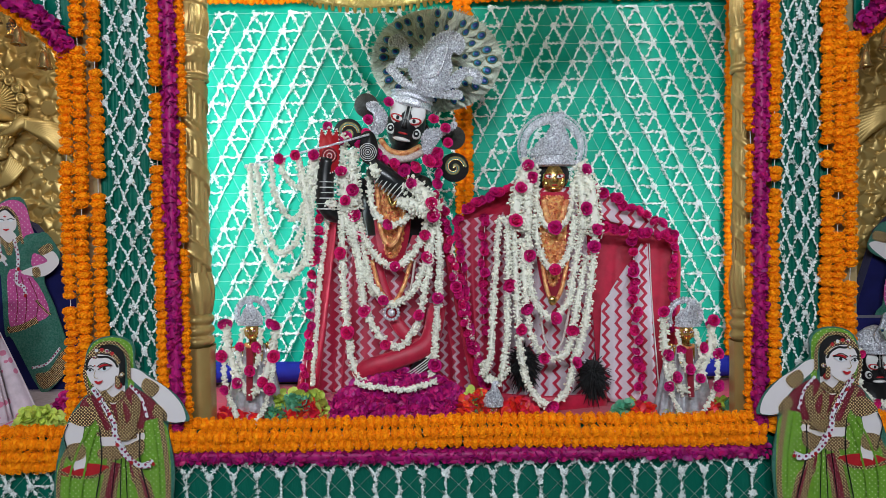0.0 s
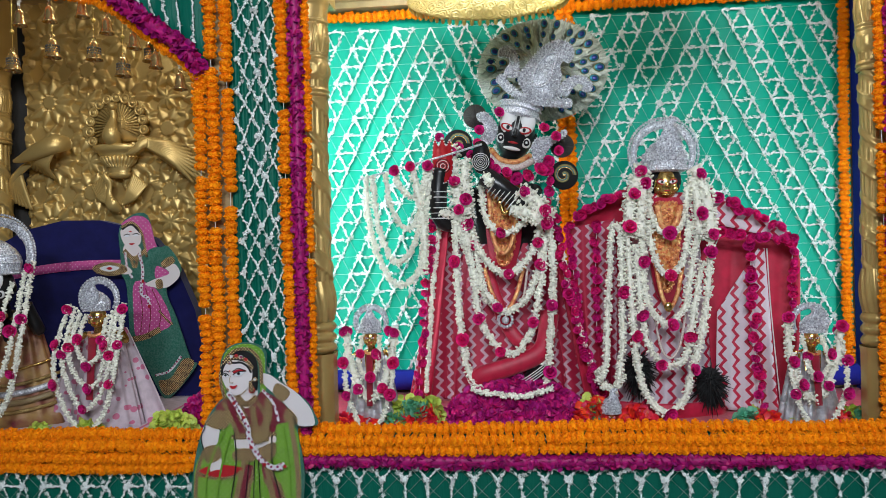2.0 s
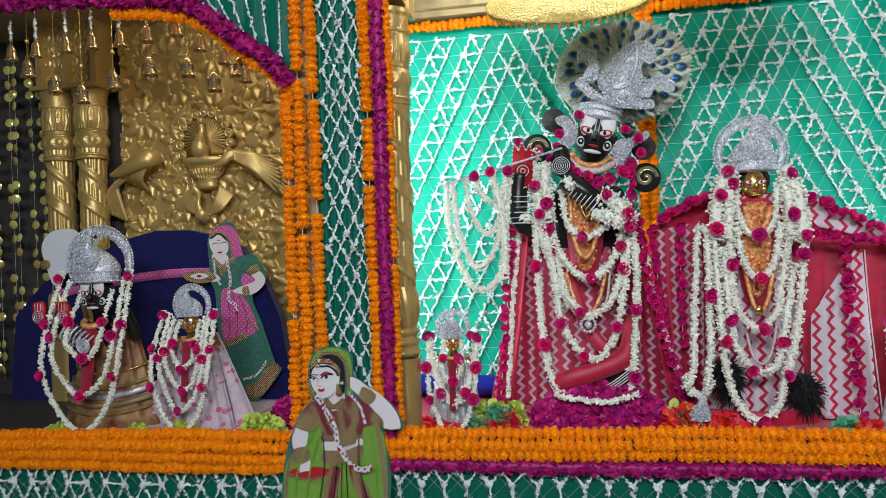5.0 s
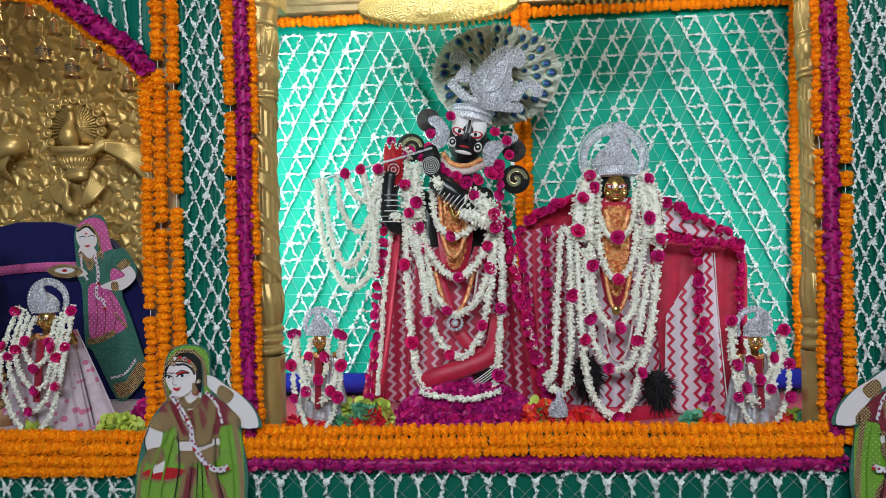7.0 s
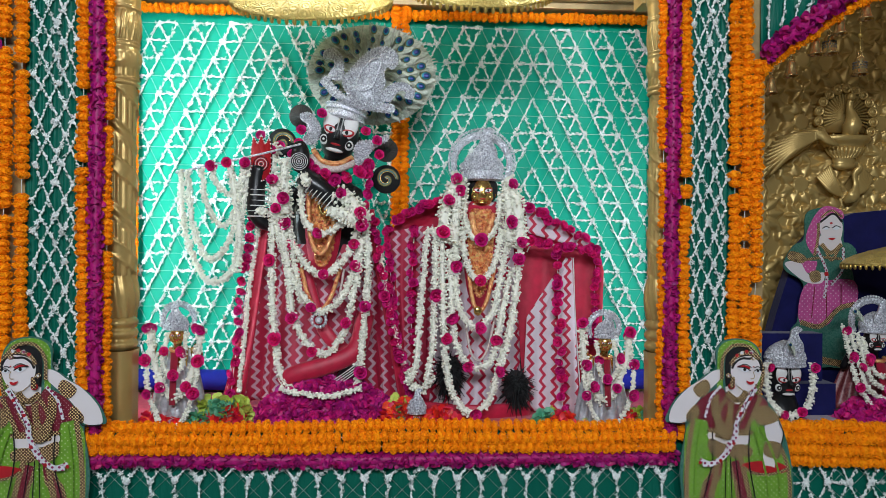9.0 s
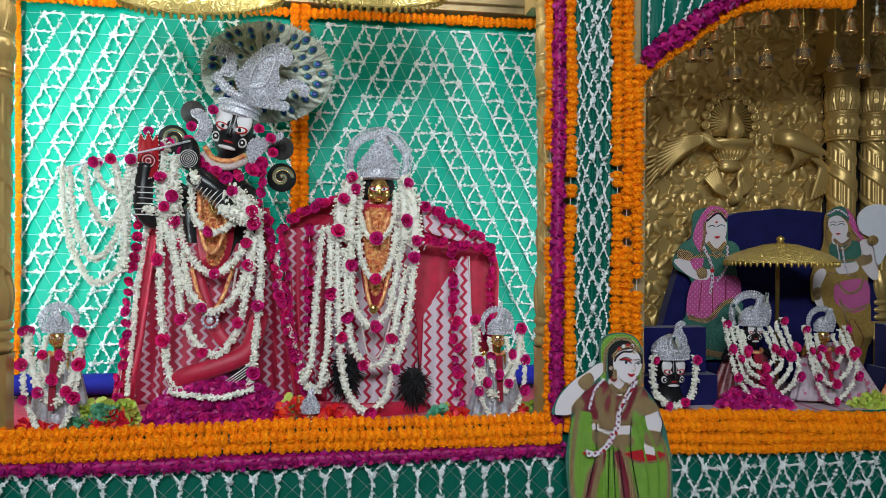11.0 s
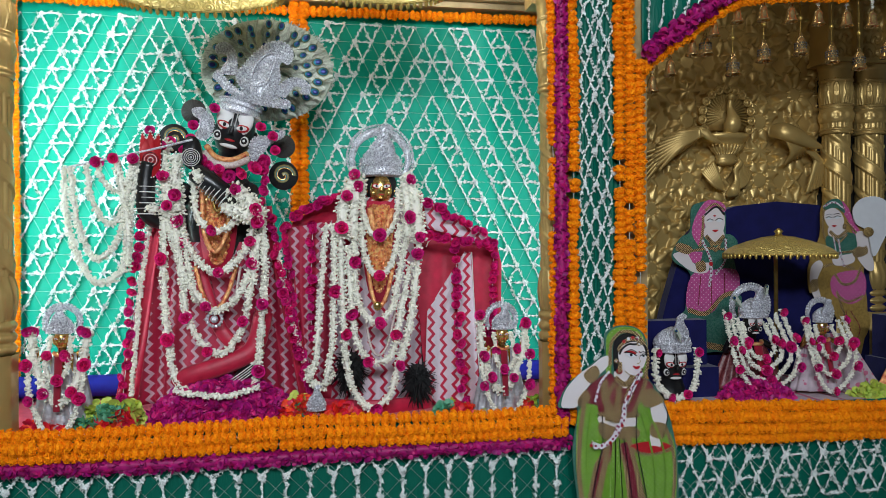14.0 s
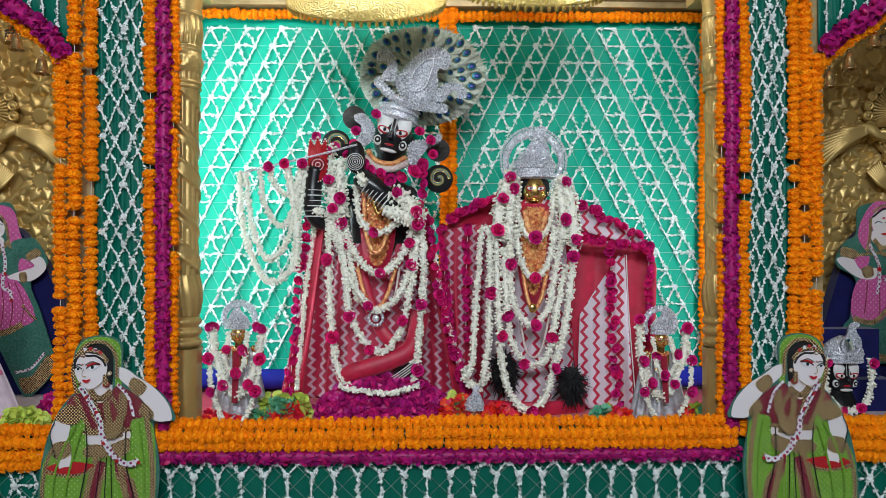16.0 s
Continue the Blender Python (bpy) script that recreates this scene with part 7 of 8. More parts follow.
for k, (pts, mt, nm, lb) in enumerate((([(-0.48, 2.5, 0.848), (-0.532, 2.5, 0.832), (-0.76, 2.5, 0.817), (-0.656, 2.5, 0.817), (-0.709, 2.5, 0.809), (0.233, 2.5, 0.828), (0.263, 2.5, 0.844), (0.095, 2.5, 0.859), (0.125, 2.5, 0.869), (0.69, 2.5, 0.816), (0.929, 2.5, 0.821)], M_REDF, "red_flower", "red cloth flower laid on the altar floor"),
                                       ([(-0.585, 2.52, 0.951), (-0.523, 2.52, 0.92), (-0.577, 2.52, 0.838), (-0.468, 2.52, 0.905), (-0.619, 2.52, 0.832), (0.12, 2.52, 0.834), (0.145, 2.52, 0.808), (0.667, 2.52, 0.805), (0.975, 2.52, 0.829), (0.108, 2.52, 0.925), (0.821, 2.52, 0.816)], M_YELLOW, "lime_flower", "lime green cloth flower laid on the altar floor"),
                                       ([(-0.594, 2.5, 0.828), (-0.531, 2.5, 0.877), (-0.501, 2.5, 0.863), (0.115, 2.5, 0.849), (0.633, 2.5, 0.83), (1.004, 2.5, 0.821), (0.114, 2.5, 0.825), (-0.625, 2.5, 0.816)], M_LEAF, "leaf_cluster", "cluster of green cloth leaves on the altar floor"))):
    for i, p in enumerate(pts):
        heap(nm, (p[0], p[1], 0.8), *((0.05, 0.045) if mt is not M_LEAF else (0.034, 0.03)), min(0.1, max(0.045, p[2] - 0.775)), 120, mt, lb, 410 + k * 20 + i, 0.028)["group"] = "loose altar flowers"
for i, p in enumerate([(2.456, 2.55, 0.848), (2.415, 2.55, 0.825), (2.843, 2.55, 0.834), (2.902, 2.55, 0.847), (2.555, 2.55, 0.815), (2.756, 2.55, 0.813)]):
    heap("lime_flower", (p[0], p[1], 0.8), 0.05, 0.05, max(0.03, p[2] - 0.8), 90, M_YELLOW, "lime green cloth flower laid on the altar floor", 480 + i, 0.026)["group"] = "loose altar flowers"
for i, p in enumerate([(-1.411, 2.45, 0.881), (-1.367, 2.45, 0.86), (-1.445, 2.45, 0.866), (-1.734, 2.45, 0.844), (-1.924, 2.45, 0.83), (-2.266, 2.45, 0.83)]):
    heap("lime_flower", (p[0], p[1], 0.8), 0.04, 0.04, max(0.03, p[2] - 0.8), 80, M_YELLOW, "lime green cloth flower laid on the altar floor", 490 + i, 0.024)["group"] = "loose altar flowers"
# cloths on the altar floors
structure("altar_cloth", Geo().box(-1.1, 1.3, 2.42, 3.12, 0.8, 0.806), M_RED)
structure("altar_cloth", Geo().box(-2.4, -1.2, 2.33, 3.18, 0.8, 0.806), M_DUP)
structure("altar_cloth", Geo().box(1.34, 2.62, 2.33, 3.18, 0.8, 0.806), M_DUP)
g = Geo().tube([(-1.08, 3.08, 0.87), (0.1, 3.08, 0.86), (1.27, 3.08, 0.87)], 0.045, 10)
thing("bolster", "rolled blue cloth along the foot of the backdrop", "bolster", geo=g, mats=M_BLUE)


# ---- painted board figures ----
def board_figure(layers, y, mats, label, group, flip=None, step=0.0003, thick=0.006):
    """A cut-out board with flat painted shapes; layers: (slot, outline) from back to front."""
    g = Geo()
    for k, (slot, pts) in enumerate(layers):
        out = closed(pts, 4)
        if flip is not None:
            out = [(flip - x, z) for x, z in out][::-1]
        g.slab(out, y - k * step, thick if k == 0 else step * 1.4, slot)
    return thing("painted_cutout", label, "cutout", group, geo=g, mats=mats, smooth=False)


def strip(a, w):
    """An outline of width w along the open path a."""
    p = spline([(x, 0, z) for x, z in a], min(0.012, math.dist(a[0], a[-1]) / 5))
    n = len(p)
    l, r = [], []
    for i in range(n):
        d = p[min(i + 1, n - 1)] - p[max(i - 1, 0)]
        d /= np.linalg.norm(d) + 1e-9
        l.append((p[i][0] - d[2] * w / 2, p[i][2] + d[0] * w / 2))
        r.append((p[i][0] + d[2] * w / 2, p[i][2] - d[0] * w / 2))
    return l + r[::-1]


CUT = [M_HAIR, M_LIMED, M_SKIN, M_MARD, M_BEADG, M_MAROON, M_LIME, M_REDP, M_FLOWP, M_PINKD, M_TEAL, M_MUSTARD, M_BOARD]
FRONT = []
FRONT.append((10, [(-1.077, 1.158), (-1.038, 1.166), (-0.995, 1.16), (-0.965, 1.133), (-0.964, 1.072), (-0.93, 1.047), (-0.893, 1.018), (-0.841, 0.979), (-0.811, 0.933), (-0.803, 0.895), (-0.866, 0.892), (-0.853, 0.786), (-0.85, 0.713), (-0.868, 0.565), (-0.89, 0.402), (-1.222, 0.389), (-1.23, 0.555), (-1.227, 0.706), (-1.208, 0.812), (-1.189, 0.872), (-1.164, 0.928), (-1.123, 0.979), (-1.11, 0.988), (-1.122, 1.037), (-1.118, 1.097), (-1.104, 1.136)]))
FRONT.append((1, [(-1.077, 1.153), (-1.038, 1.162), (-0.997, 1.155), (-0.972, 1.13), (-0.969, 1.07), (-0.969, 1.007), (-0.986, 0.985), (-0.991, 1.103), (-1.019, 1.139), (-1.07, 1.134), (-1.099, 1.104), (-1.105, 1.037), (-1.096, 0.977), (-1.113, 0.988), (-1.117, 1.052), (-1.111, 1.104), (-1.099, 1.134)]))
FRONT.append((1, [(-1.099, 0.902), (-1.156, 0.842), (-1.206, 0.781), (-1.221, 0.706), (-1.222, 0.585), (-1.202, 0.48), (-1.126, 0.4), (-1.085, 0.559), (-1.065, 0.768), (-1.073, 0.873)]))
FRONT.append((1, [(-0.92, 0.914), (-0.871, 0.881), (-0.862, 0.786), (-0.862, 0.676), (-0.88, 0.543), (-0.905, 0.49), (-0.93, 0.652), (-0.957, 0.755), (-0.959, 0.844), (-0.94, 0.896)]))
FRONT.append((6, [(-1.063, 0.813), (-0.954, 0.818), (-0.925, 0.667), (-0.902, 0.527), (-0.901, 0.409), (-1.134, 0.4), (-1.094, 0.633)]))
FRONT.append((3, strip([(-1.03, 0.767), (-1.042, 0.724), (-1.056, 0.67), (-1.087, 0.405)], 0.034)))
FRONT.append((4, strip([(-1.049, 0.767), (-1.061, 0.724), (-1.075, 0.67), (-1.106, 0.405)], 0.011)))
FRONT.append((4, strip([(-1.011, 0.767), (-1.023, 0.724), (-1.037, 0.67), (-1.068, 0.405)], 0.011)))
FRONT.append((3, strip([(-0.983, 0.768), (-0.965, 0.721), (-0.942, 0.671), (-0.891, 0.405)], 0.034)))
FRONT.append((4, strip([(-1.002, 0.768), (-0.984, 0.721), (-0.961, 0.671), (-0.91, 0.405)], 0.011)))
FRONT.append((4, strip([(-0.964, 0.768), (-0.946, 0.721), (-0.923, 0.671), (-0.872, 0.405)], 0.011)))
FRONT.append((1, strip([(-1.055, 0.767), (-1.076, 0.723), (-1.098, 0.669), (-1.146, 0.405)], 0.012)))
FRONT.append((1, strip([(-1.01, 0.767), (-1.011, 0.724), (-1.015, 0.67), (-1.024, 0.405)], 0.012)))
FRONT.append((1, strip([(-0.996, 0.767), (-0.991, 0.721), (-0.985, 0.671), (-0.972, 0.405)], 0.012)))
FRONT.append((4, strip([(-1.047, 0.783), (-1.081, 0.649), (-1.114, 0.513), (-1.134, 0.408)], 0.016)))
FRONT.append((4, strip([(-0.979, 0.784), (-0.956, 0.681), (-0.933, 0.578), (-0.916, 0.424)], 0.016)))
FRONT.append((4, strip([(-0.888, 0.903), (-0.873, 0.786), (-0.87, 0.668), (-0.889, 0.52)], 0.016)))
FRONT.append((4, strip([(-1.159, 0.857), (-1.199, 0.766), (-1.214, 0.661), (-1.201, 0.51)], 0.012)))
FRONT.append((3, [(-1.126, 0.97), (-1.092, 0.986), (-1.057, 0.968), (-1.01, 0.966), (-0.982, 1.007), (-0.936, 0.988), (-0.897, 0.951), (-0.898, 0.911), (-0.934, 0.9), (-0.951, 0.872), (-1.062, 0.871), (-1.079, 0.914), (-1.122, 0.917), (-1.137, 0.944)]))
FRONT.append((2, [(-1.061, 0.87), (-0.952, 0.871), (-0.944, 0.837), (-1.016, 0.823), (-1.074, 0.826)]))
FRONT.append((2, [(-1.067, 1.015), (-1.004, 1.025), (-0.997, 0.988), (-1.033, 0.953), (-1.071, 0.981)]))
FRONT.append((0, [(-1.097, 1.112), (-1.062, 1.14), (-1.019, 1.135), (-0.993, 1.103), (-0.995, 1.014), (-1.008, 1.029), (-1.014, 1.081), (-1.043, 1.119), (-1.083, 1.112)]))
FRONT.append((2, [(-1.103, 1.078), (-1.091, 1.106), (-1.063, 1.113), (-1.028, 1.111), (-1.007, 1.085), (-1.005, 1.044), (-1.02, 1.013), (-1.047, 0.998), (-1.075, 1.009), (-1.095, 1.039)]))
FRONT.append((2, [(-0.977, 1.065), (-0.949, 1.06), (-0.915, 1.035), (-0.87, 1.007), (-0.827, 0.961), (-0.81, 0.922), (-0.814, 0.896), (-0.863, 0.898), (-0.875, 0.929), (-0.914, 0.977), (-0.954, 1.013), (-0.975, 1.035)]))
FRONT.append((2, [(-1.172, 0.898), (-1.127, 0.889), (-1.131, 0.842), (-1.122, 0.79), (-1.127, 0.737), (-1.157, 0.731), (-1.165, 0.782), (-1.182, 0.834), (-1.187, 0.864)]))
FRONT.append((7, [(-1.206, 0.745), (-1.167, 0.765), (-1.112, 0.769), (-1.061, 0.762), (-1.053, 0.75), (-1.086, 0.732), (-1.145, 0.725), (-1.189, 0.73)]))
FRONT.append((2, [(-1.16, 0.782), (-1.126, 0.782), (-1.122, 0.747), (-1.137, 0.725), (-1.157, 0.737)]))
FRONT.append((7, [(-1.16, 0.746), (-1.125, 0.753), (-1.129, 0.727), (-1.148, 0.722)]))
FRONT.append((4, strip([(-1.205, 0.745), (-1.169, 0.731), (-1.129, 0.725), (-1.086, 0.732), (-1.055, 0.75)], 0.009)))
FRONT.append((4, [(-1.166, 0.919), (-1.128, 0.95), (-1.087, 0.931), (-1.099, 0.893), (-1.131, 0.886), (-1.17, 0.902)]))
FRONT.append((4, [(-1.181, 0.823), (-1.131, 0.833), (-1.124, 0.791), (-1.17, 0.777)]))
FRONT.append((4, [(-0.91, 0.922), (-0.895, 0.954), (-0.865, 0.922), (-0.873, 0.899)]))
FRONT.append((4, [(-0.927, 1.035), (-0.886, 1.007), (-0.91, 0.976), (-0.942, 1.005)]))
FRONT.append((4, [(-1.085, 0.807), (-1.055, 0.824), (-1, 0.823), (-0.944, 0.844), (-0.939, 0.809), (-0.963, 0.783), (-0.994, 0.795), (-1.025, 0.778), (-1.056, 0.785), (-1.076, 0.782)]))
FRONT.append((4, [(-1.073, 0.871), (-0.948, 0.877), (-0.948, 0.862), (-1.069, 0.853)]))
FRONT.append((4, strip([(-1.058, 0.977), (-1.042, 0.918), (-1.005, 0.866), (-0.965, 0.911), (-0.957, 0.985)], 0.026)))
FRONT.append((4, strip([(-1.062, 0.994), (-1.032, 0.968), (-0.996, 0.991)], 0.018)))
FRONT.append((4, strip([(-1.066, 0.985), (-1.051, 0.918), (-1.021, 0.895)], 0.014)))
FRONT.append((4, strip([(-1.011, 0.962), (-1.008, 0.918), (-0.999, 0.888)], 0.02)))
FRONT.append((4, strip([(-1.022, 0.854), (-1.015, 0.843), (-0.992, 0.847), (-0.961, 0.855)], 0.012)))
FRONT.append((0, strip([(-1.027, 0.784), (-1.044, 0.664), (-1.062, 0.53)], 0.003)))
FRONT.append((0, strip([(-1.01, 0.784), (-1.018, 0.635), (-1.029, 0.486)], 0.003)))
FRONT.append((0, strip([(-0.996, 0.784), (-0.994, 0.636), (-0.988, 0.487)], 0.003)))
FRONT.append((6, strip([(-1.108, 0.88), (-1.15, 0.797), (-1.178, 0.692), (-1.175, 0.556)], 0.006)))
FRONT.append((6, strip([(-1.088, 0.873), (-1.115, 0.783), (-1.14, 0.662), (-1.137, 0.52)], 0.006)))
FRONT.append((6, strip([(-0.913, 0.896), (-0.898, 0.785), (-0.895, 0.668)], 0.006)))
FRONT.append((0, strip([(-1.074, 0.891), (-1.071, 0.776), (-1.097, 0.633), (-1.121, 0.498)], 0.004)))
FRONT.append((0, strip([(-0.949, 0.866), (-0.95, 0.77), (-0.926, 0.659), (-0.902, 0.535)], 0.004)))
FRONT.append((0, strip([(-0.814, 0.896), (-0.866, 0.895), (-0.875, 0.927)], 0.003)))
FRONT.append((0, strip([(-1.17, 0.896), (-1.184, 0.857), (-1.168, 0.786)], 0.003)))
FRONT.append((4, strip([(-1.085, 1.015), (-1.057, 0.962), (-1.034, 0.91), (-1.015, 0.843)], 0.009)))
FRONT.append((8, strip([(-0.974, 1.014), (-0.941, 0.973), (-0.924, 0.914)], 0.009)))
FRONT.append((8, strip([(-1.008, 0.836), (-0.986, 0.792), (-0.949, 0.766), (-0.91, 0.776)], 0.012)))
FRONT.append((4, strip([(-1.1, 0.985), (-1.113, 1.052), (-1.097, 1.108), (-1.062, 1.143), (-1.011, 1.144), (-0.98, 1.103), (-0.977, 1.036)], 0.011)))
FRONT.append((4, strip([(-1.105, 0.977), (-1.086, 0.932), (-1.061, 0.873)], 0.014)))
FRONT.append((4, strip([(-1.094, 1.103), (-1.073, 1.121), (-1.043, 1.125), (-1.011, 1.105)], 0.008)))
FRONT.append((4, [(-1.079, 1.119), (-1.069, 1.113), (-1.073, 1.095), (-1.082, 1.098)]))
FRONT.append((0, [(-1.109, 1.085), (-1.093, 1.117), (-1.064, 1.131), (-1.025, 1.125), (-1.0, 1.096), (-0.994, 1.053), (-0.999, 1.009), (-1.017, 1.01), (-1.018, 1.047), (-1.03, 1.094), (-1.066, 1.11), (-1.093, 1.101)]))
FRONT.append((2, [(-1.106, 1.088), (-1.095, 1.104), (-1.068, 1.112), (-1.03, 1.105), (-1.009, 1.084), (-1.006, 1.06), (-1.016, 1.031), (-1.036, 1.01), (-1.059, 0.999), (-1.078, 1.006), (-1.094, 1.024), (-1.104, 1.046), (-1.109, 1.07)]))
FRONT.append((0, strip([(-1.105, 1.063), (-1.106, 1.079), (-1.097, 1.099), (-1.084, 1.107), (-1.067, 1.103), (-1.042, 1.104), (-1.02, 1.09), (-1.01, 1.072)], 0.007)))
FRONT.append((4, strip([(-1.102, 1.104), (-1.08, 1.117), (-1.051, 1.122), (-1.022, 1.109), (-1.005, 1.084)], 0.012)))
FRONT.append((7, [(-1.051, 1.127), (-1.053, 1.123), (-1.058, 1.121), (-1.062, 1.123), (-1.063, 1.127), (-1.061, 1.131), (-1.057, 1.132), (-1.053, 1.131)]))
FRONT.append((7, [(-1.02, 1.114), (-1.022, 1.11), (-1.026, 1.108), (-1.03, 1.11), (-1.031, 1.114), (-1.029, 1.118), (-1.025, 1.12), (-1.021, 1.118)]))
FRONT.append((8, [(-1.036, 1.123), (-1.037, 1.119), (-1.042, 1.117), (-1.046, 1.119), (-1.047, 1.123), (-1.045, 1.127), (-1.041, 1.129), (-1.037, 1.127)]))
FRONT.append((8, [(-1.068, 1.125), (-1.07, 1.121), (-1.074, 1.119), (-1.078, 1.121), (-1.079, 1.125), (-1.078, 1.129), (-1.073, 1.13), (-1.069, 1.128)]))
FRONT.append((4, [(-1.07, 1.106), (-1.073, 1.1), (-1.079, 1.098), (-1.085, 1.1), (-1.087, 1.106), (-1.085, 1.112), (-1.079, 1.114), (-1.073, 1.112)]))
FRONT.append((8, [(-1.075, 1.105), (-1.076, 1.102), (-1.079, 1.101), (-1.082, 1.102), (-1.083, 1.105), (-1.082, 1.107), (-1.079, 1.108), (-1.076, 1.107)]))
FRONT.append((4, [(-0.989, 1.049), (-0.992, 1.043), (-0.998, 1.041), (-1.004, 1.044), (-1.006, 1.049), (-1.003, 1.055), (-0.997, 1.057), (-0.992, 1.055)]))
FRONT.append((8, [(-0.994, 1.049), (-0.995, 1.047), (-0.998, 1.045), (-1.001, 1.047), (-1.002, 1.049), (-1.0, 1.052), (-0.998, 1.053), (-0.995, 1.052)]))
FRONT.append((7, [(-0.997, 1.016), (-1.001, 1.008), (-1.008, 1.005), (-1.016, 1.008), (-1.019, 1.016), (-1.015, 1.023), (-1.008, 1.026), (-1.0, 1.023)]))
FRONT.append((8, [(-1.002, 1.018), (-1.004, 1.014), (-1.008, 1.013), (-1.012, 1.014), (-1.014, 1.018), (-1.012, 1.022), (-1.008, 1.024), (-1.004, 1.022)]))
FRONT.append((4, [(-1.084, 1.018), (-1.086, 1.014), (-1.09, 1.013), (-1.093, 1.014), (-1.095, 1.018), (-1.093, 1.021), (-1.089, 1.023), (-1.086, 1.021)]))
FRONT.append((7, [(-1.068, 1.075), (-1.049, 1.083), (-1.025, 1.08), (-1.043, 1.069), (-1.059, 1.068)]))
FRONT.append((12, [(-1.104, 1.064), (-1.094, 1.069), (-1.082, 1.065), (-1.093, 1.058)]))
FRONT.append((12, [(-1.065, 1.067), (-1.05, 1.074), (-1.03, 1.074), (-1.042, 1.064), (-1.055, 1.061)]))
FRONT.append((0, [(-1.089, 1.064), (-1.091, 1.061), (-1.094, 1.06), (-1.096, 1.062), (-1.098, 1.064), (-1.096, 1.067), (-1.093, 1.068), (-1.09, 1.067)]))
FRONT.append((0, [(-1.044, 1.069), (-1.046, 1.065), (-1.049, 1.064), (-1.053, 1.065), (-1.054, 1.069), (-1.053, 1.072), (-1.049, 1.074), (-1.045, 1.072)]))
FRONT.append((0, strip([(-1.105, 1.064), (-1.094, 1.071), (-1.081, 1.064)], 0.0028)))
FRONT.append((0, strip([(-1.068, 1.066), (-1.051, 1.075), (-1.025, 1.078)], 0.0032)))
FRONT.append((0, strip([(-1.102, 1.073), (-1.092, 1.079), (-1.081, 1.075)], 0.0022)))
FRONT.append((0, strip([(-1.07, 1.076), (-1.05, 1.087), (-1.029, 1.08)], 0.0024)))
FRONT.append((11, strip([(-1.076, 1.063), (-1.081, 1.047), (-1.076, 1.04), (-1.069, 1.041)], 0.0016)))
FRONT.append((7, [(-1.08, 1.03), (-1.073, 1.031), (-1.068, 1.029), (-1.054, 1.033), (-1.063, 1.022), (-1.074, 1.022)]))
FRONT.append((7, [(-1.075, 1.079), (-1.076, 1.077), (-1.077, 1.076), (-1.079, 1.077), (-1.08, 1.079), (-1.079, 1.08), (-1.077, 1.081), (-1.076, 1.08)]))
FRONT.append((11, strip([(-1.067, 0.996), (-1.046, 1.0), (-1.026, 1.015)], 0.0018)))
FRONT.append((4, strip([(-1.071, 0.982), (-1.041, 0.971), (-1.008, 0.982)], 0.009)))
FRONT.append((4, strip([(-1.063, 0.973), (-1.029, 0.932), (-1.022, 0.873), (-0.987, 0.851), (-0.96, 0.885), (-0.965, 0.935), (-0.989, 0.978)], 0.013)))
FRONT.append((11, [(-0.988, 0.923), (-0.99, 0.92), (-0.992, 0.919), (-0.995, 0.92), (-0.996, 0.923), (-0.995, 0.925), (-0.992, 0.926), (-0.99, 0.925)]))
FRONT.append((4, [(-0.979, 0.856), (-0.982, 0.85), (-0.987, 0.848), (-0.993, 0.85), (-0.995, 0.856), (-0.992, 0.861), (-0.987, 0.863), (-0.982, 0.861)]))
FRONT.append((8, strip([(-1.084, 1.01), (-1.054, 0.96), (-1.024, 0.898), (-1.019, 0.861), (-0.989, 0.799), (-0.946, 0.768), (-0.914, 0.768)], 0.017)))
FRONT.append((7, [(-1.061, 0.976), (-1.062, 0.972), (-1.067, 0.97), (-1.071, 0.972), (-1.072, 0.976), (-1.07, 0.98), (-1.066, 0.981), (-1.062, 0.98)]))
FRONT.append((7, [(-1.03, 0.929), (-1.032, 0.925), (-1.036, 0.923), (-1.04, 0.925), (-1.042, 0.929), (-1.04, 0.933), (-1.036, 0.934), (-1.032, 0.933)]))
FRONT.append((7, [(-1.008, 0.833), (-1.01, 0.829), (-1.014, 0.827), (-1.018, 0.829), (-1.02, 0.833), (-1.018, 0.836), (-1.014, 0.838), (-1.01, 0.836)]))
FRONT.append((7, [(-0.965, 0.777), (-0.967, 0.773), (-0.971, 0.771), (-0.975, 0.773), (-0.977, 0.777), (-0.975, 0.781), (-0.971, 0.783), (-0.967, 0.781)]))
FRONT.append((7, [(-0.899, 0.771), (-0.9, 0.767), (-0.904, 0.766), (-0.908, 0.767), (-0.91, 0.771), (-0.908, 0.775), (-0.904, 0.777), (-0.9, 0.775)]))
FRONT.append((0, strip([(-1.075, 1.004), (-1.048, 0.948), (-1.025, 0.885)], 0.0018)))
FRONT.append((4, [(-1.014, 1.044), (-1.003, 1.044), (-0.999, 1.014), (-1.012, 1.014)]))
CL = "flat painted board figure in a lime green dotted veil"
board_figure(FRONT, 2.205, CUT, CL, "painted board figures")
board_figure(FRONT, 2.205, CUT, CL, "painted board figures", flip=0.17)
NICHE = []
NICHE.append((10, [(1.897, 1.611), (1.952, 1.64), (2.019, 1.644), (2.068, 1.592), (2.072, 1.489), (2.095, 1.445), (2.133, 1.224), (2.061, 1.166), (2.058, 0.952), (1.848, 0.957), (1.865, 1.139), (1.892, 1.298), (1.813, 1.357), (1.8, 1.4), (1.843, 1.473), (1.89, 1.502)]))
NICHE.append((10, [(1.866, 1.137), (2.133, 1.211), (2.127, 1.06), (2.079, 0.928), (1.844, 1.007)]))
NICHE.append((9, [(1.892, 1.291), (1.991, 1.319), (2.124, 1.318), (2.133, 1.215), (2.053, 1.186), (1.993, 1.117), (1.874, 1.133)]))
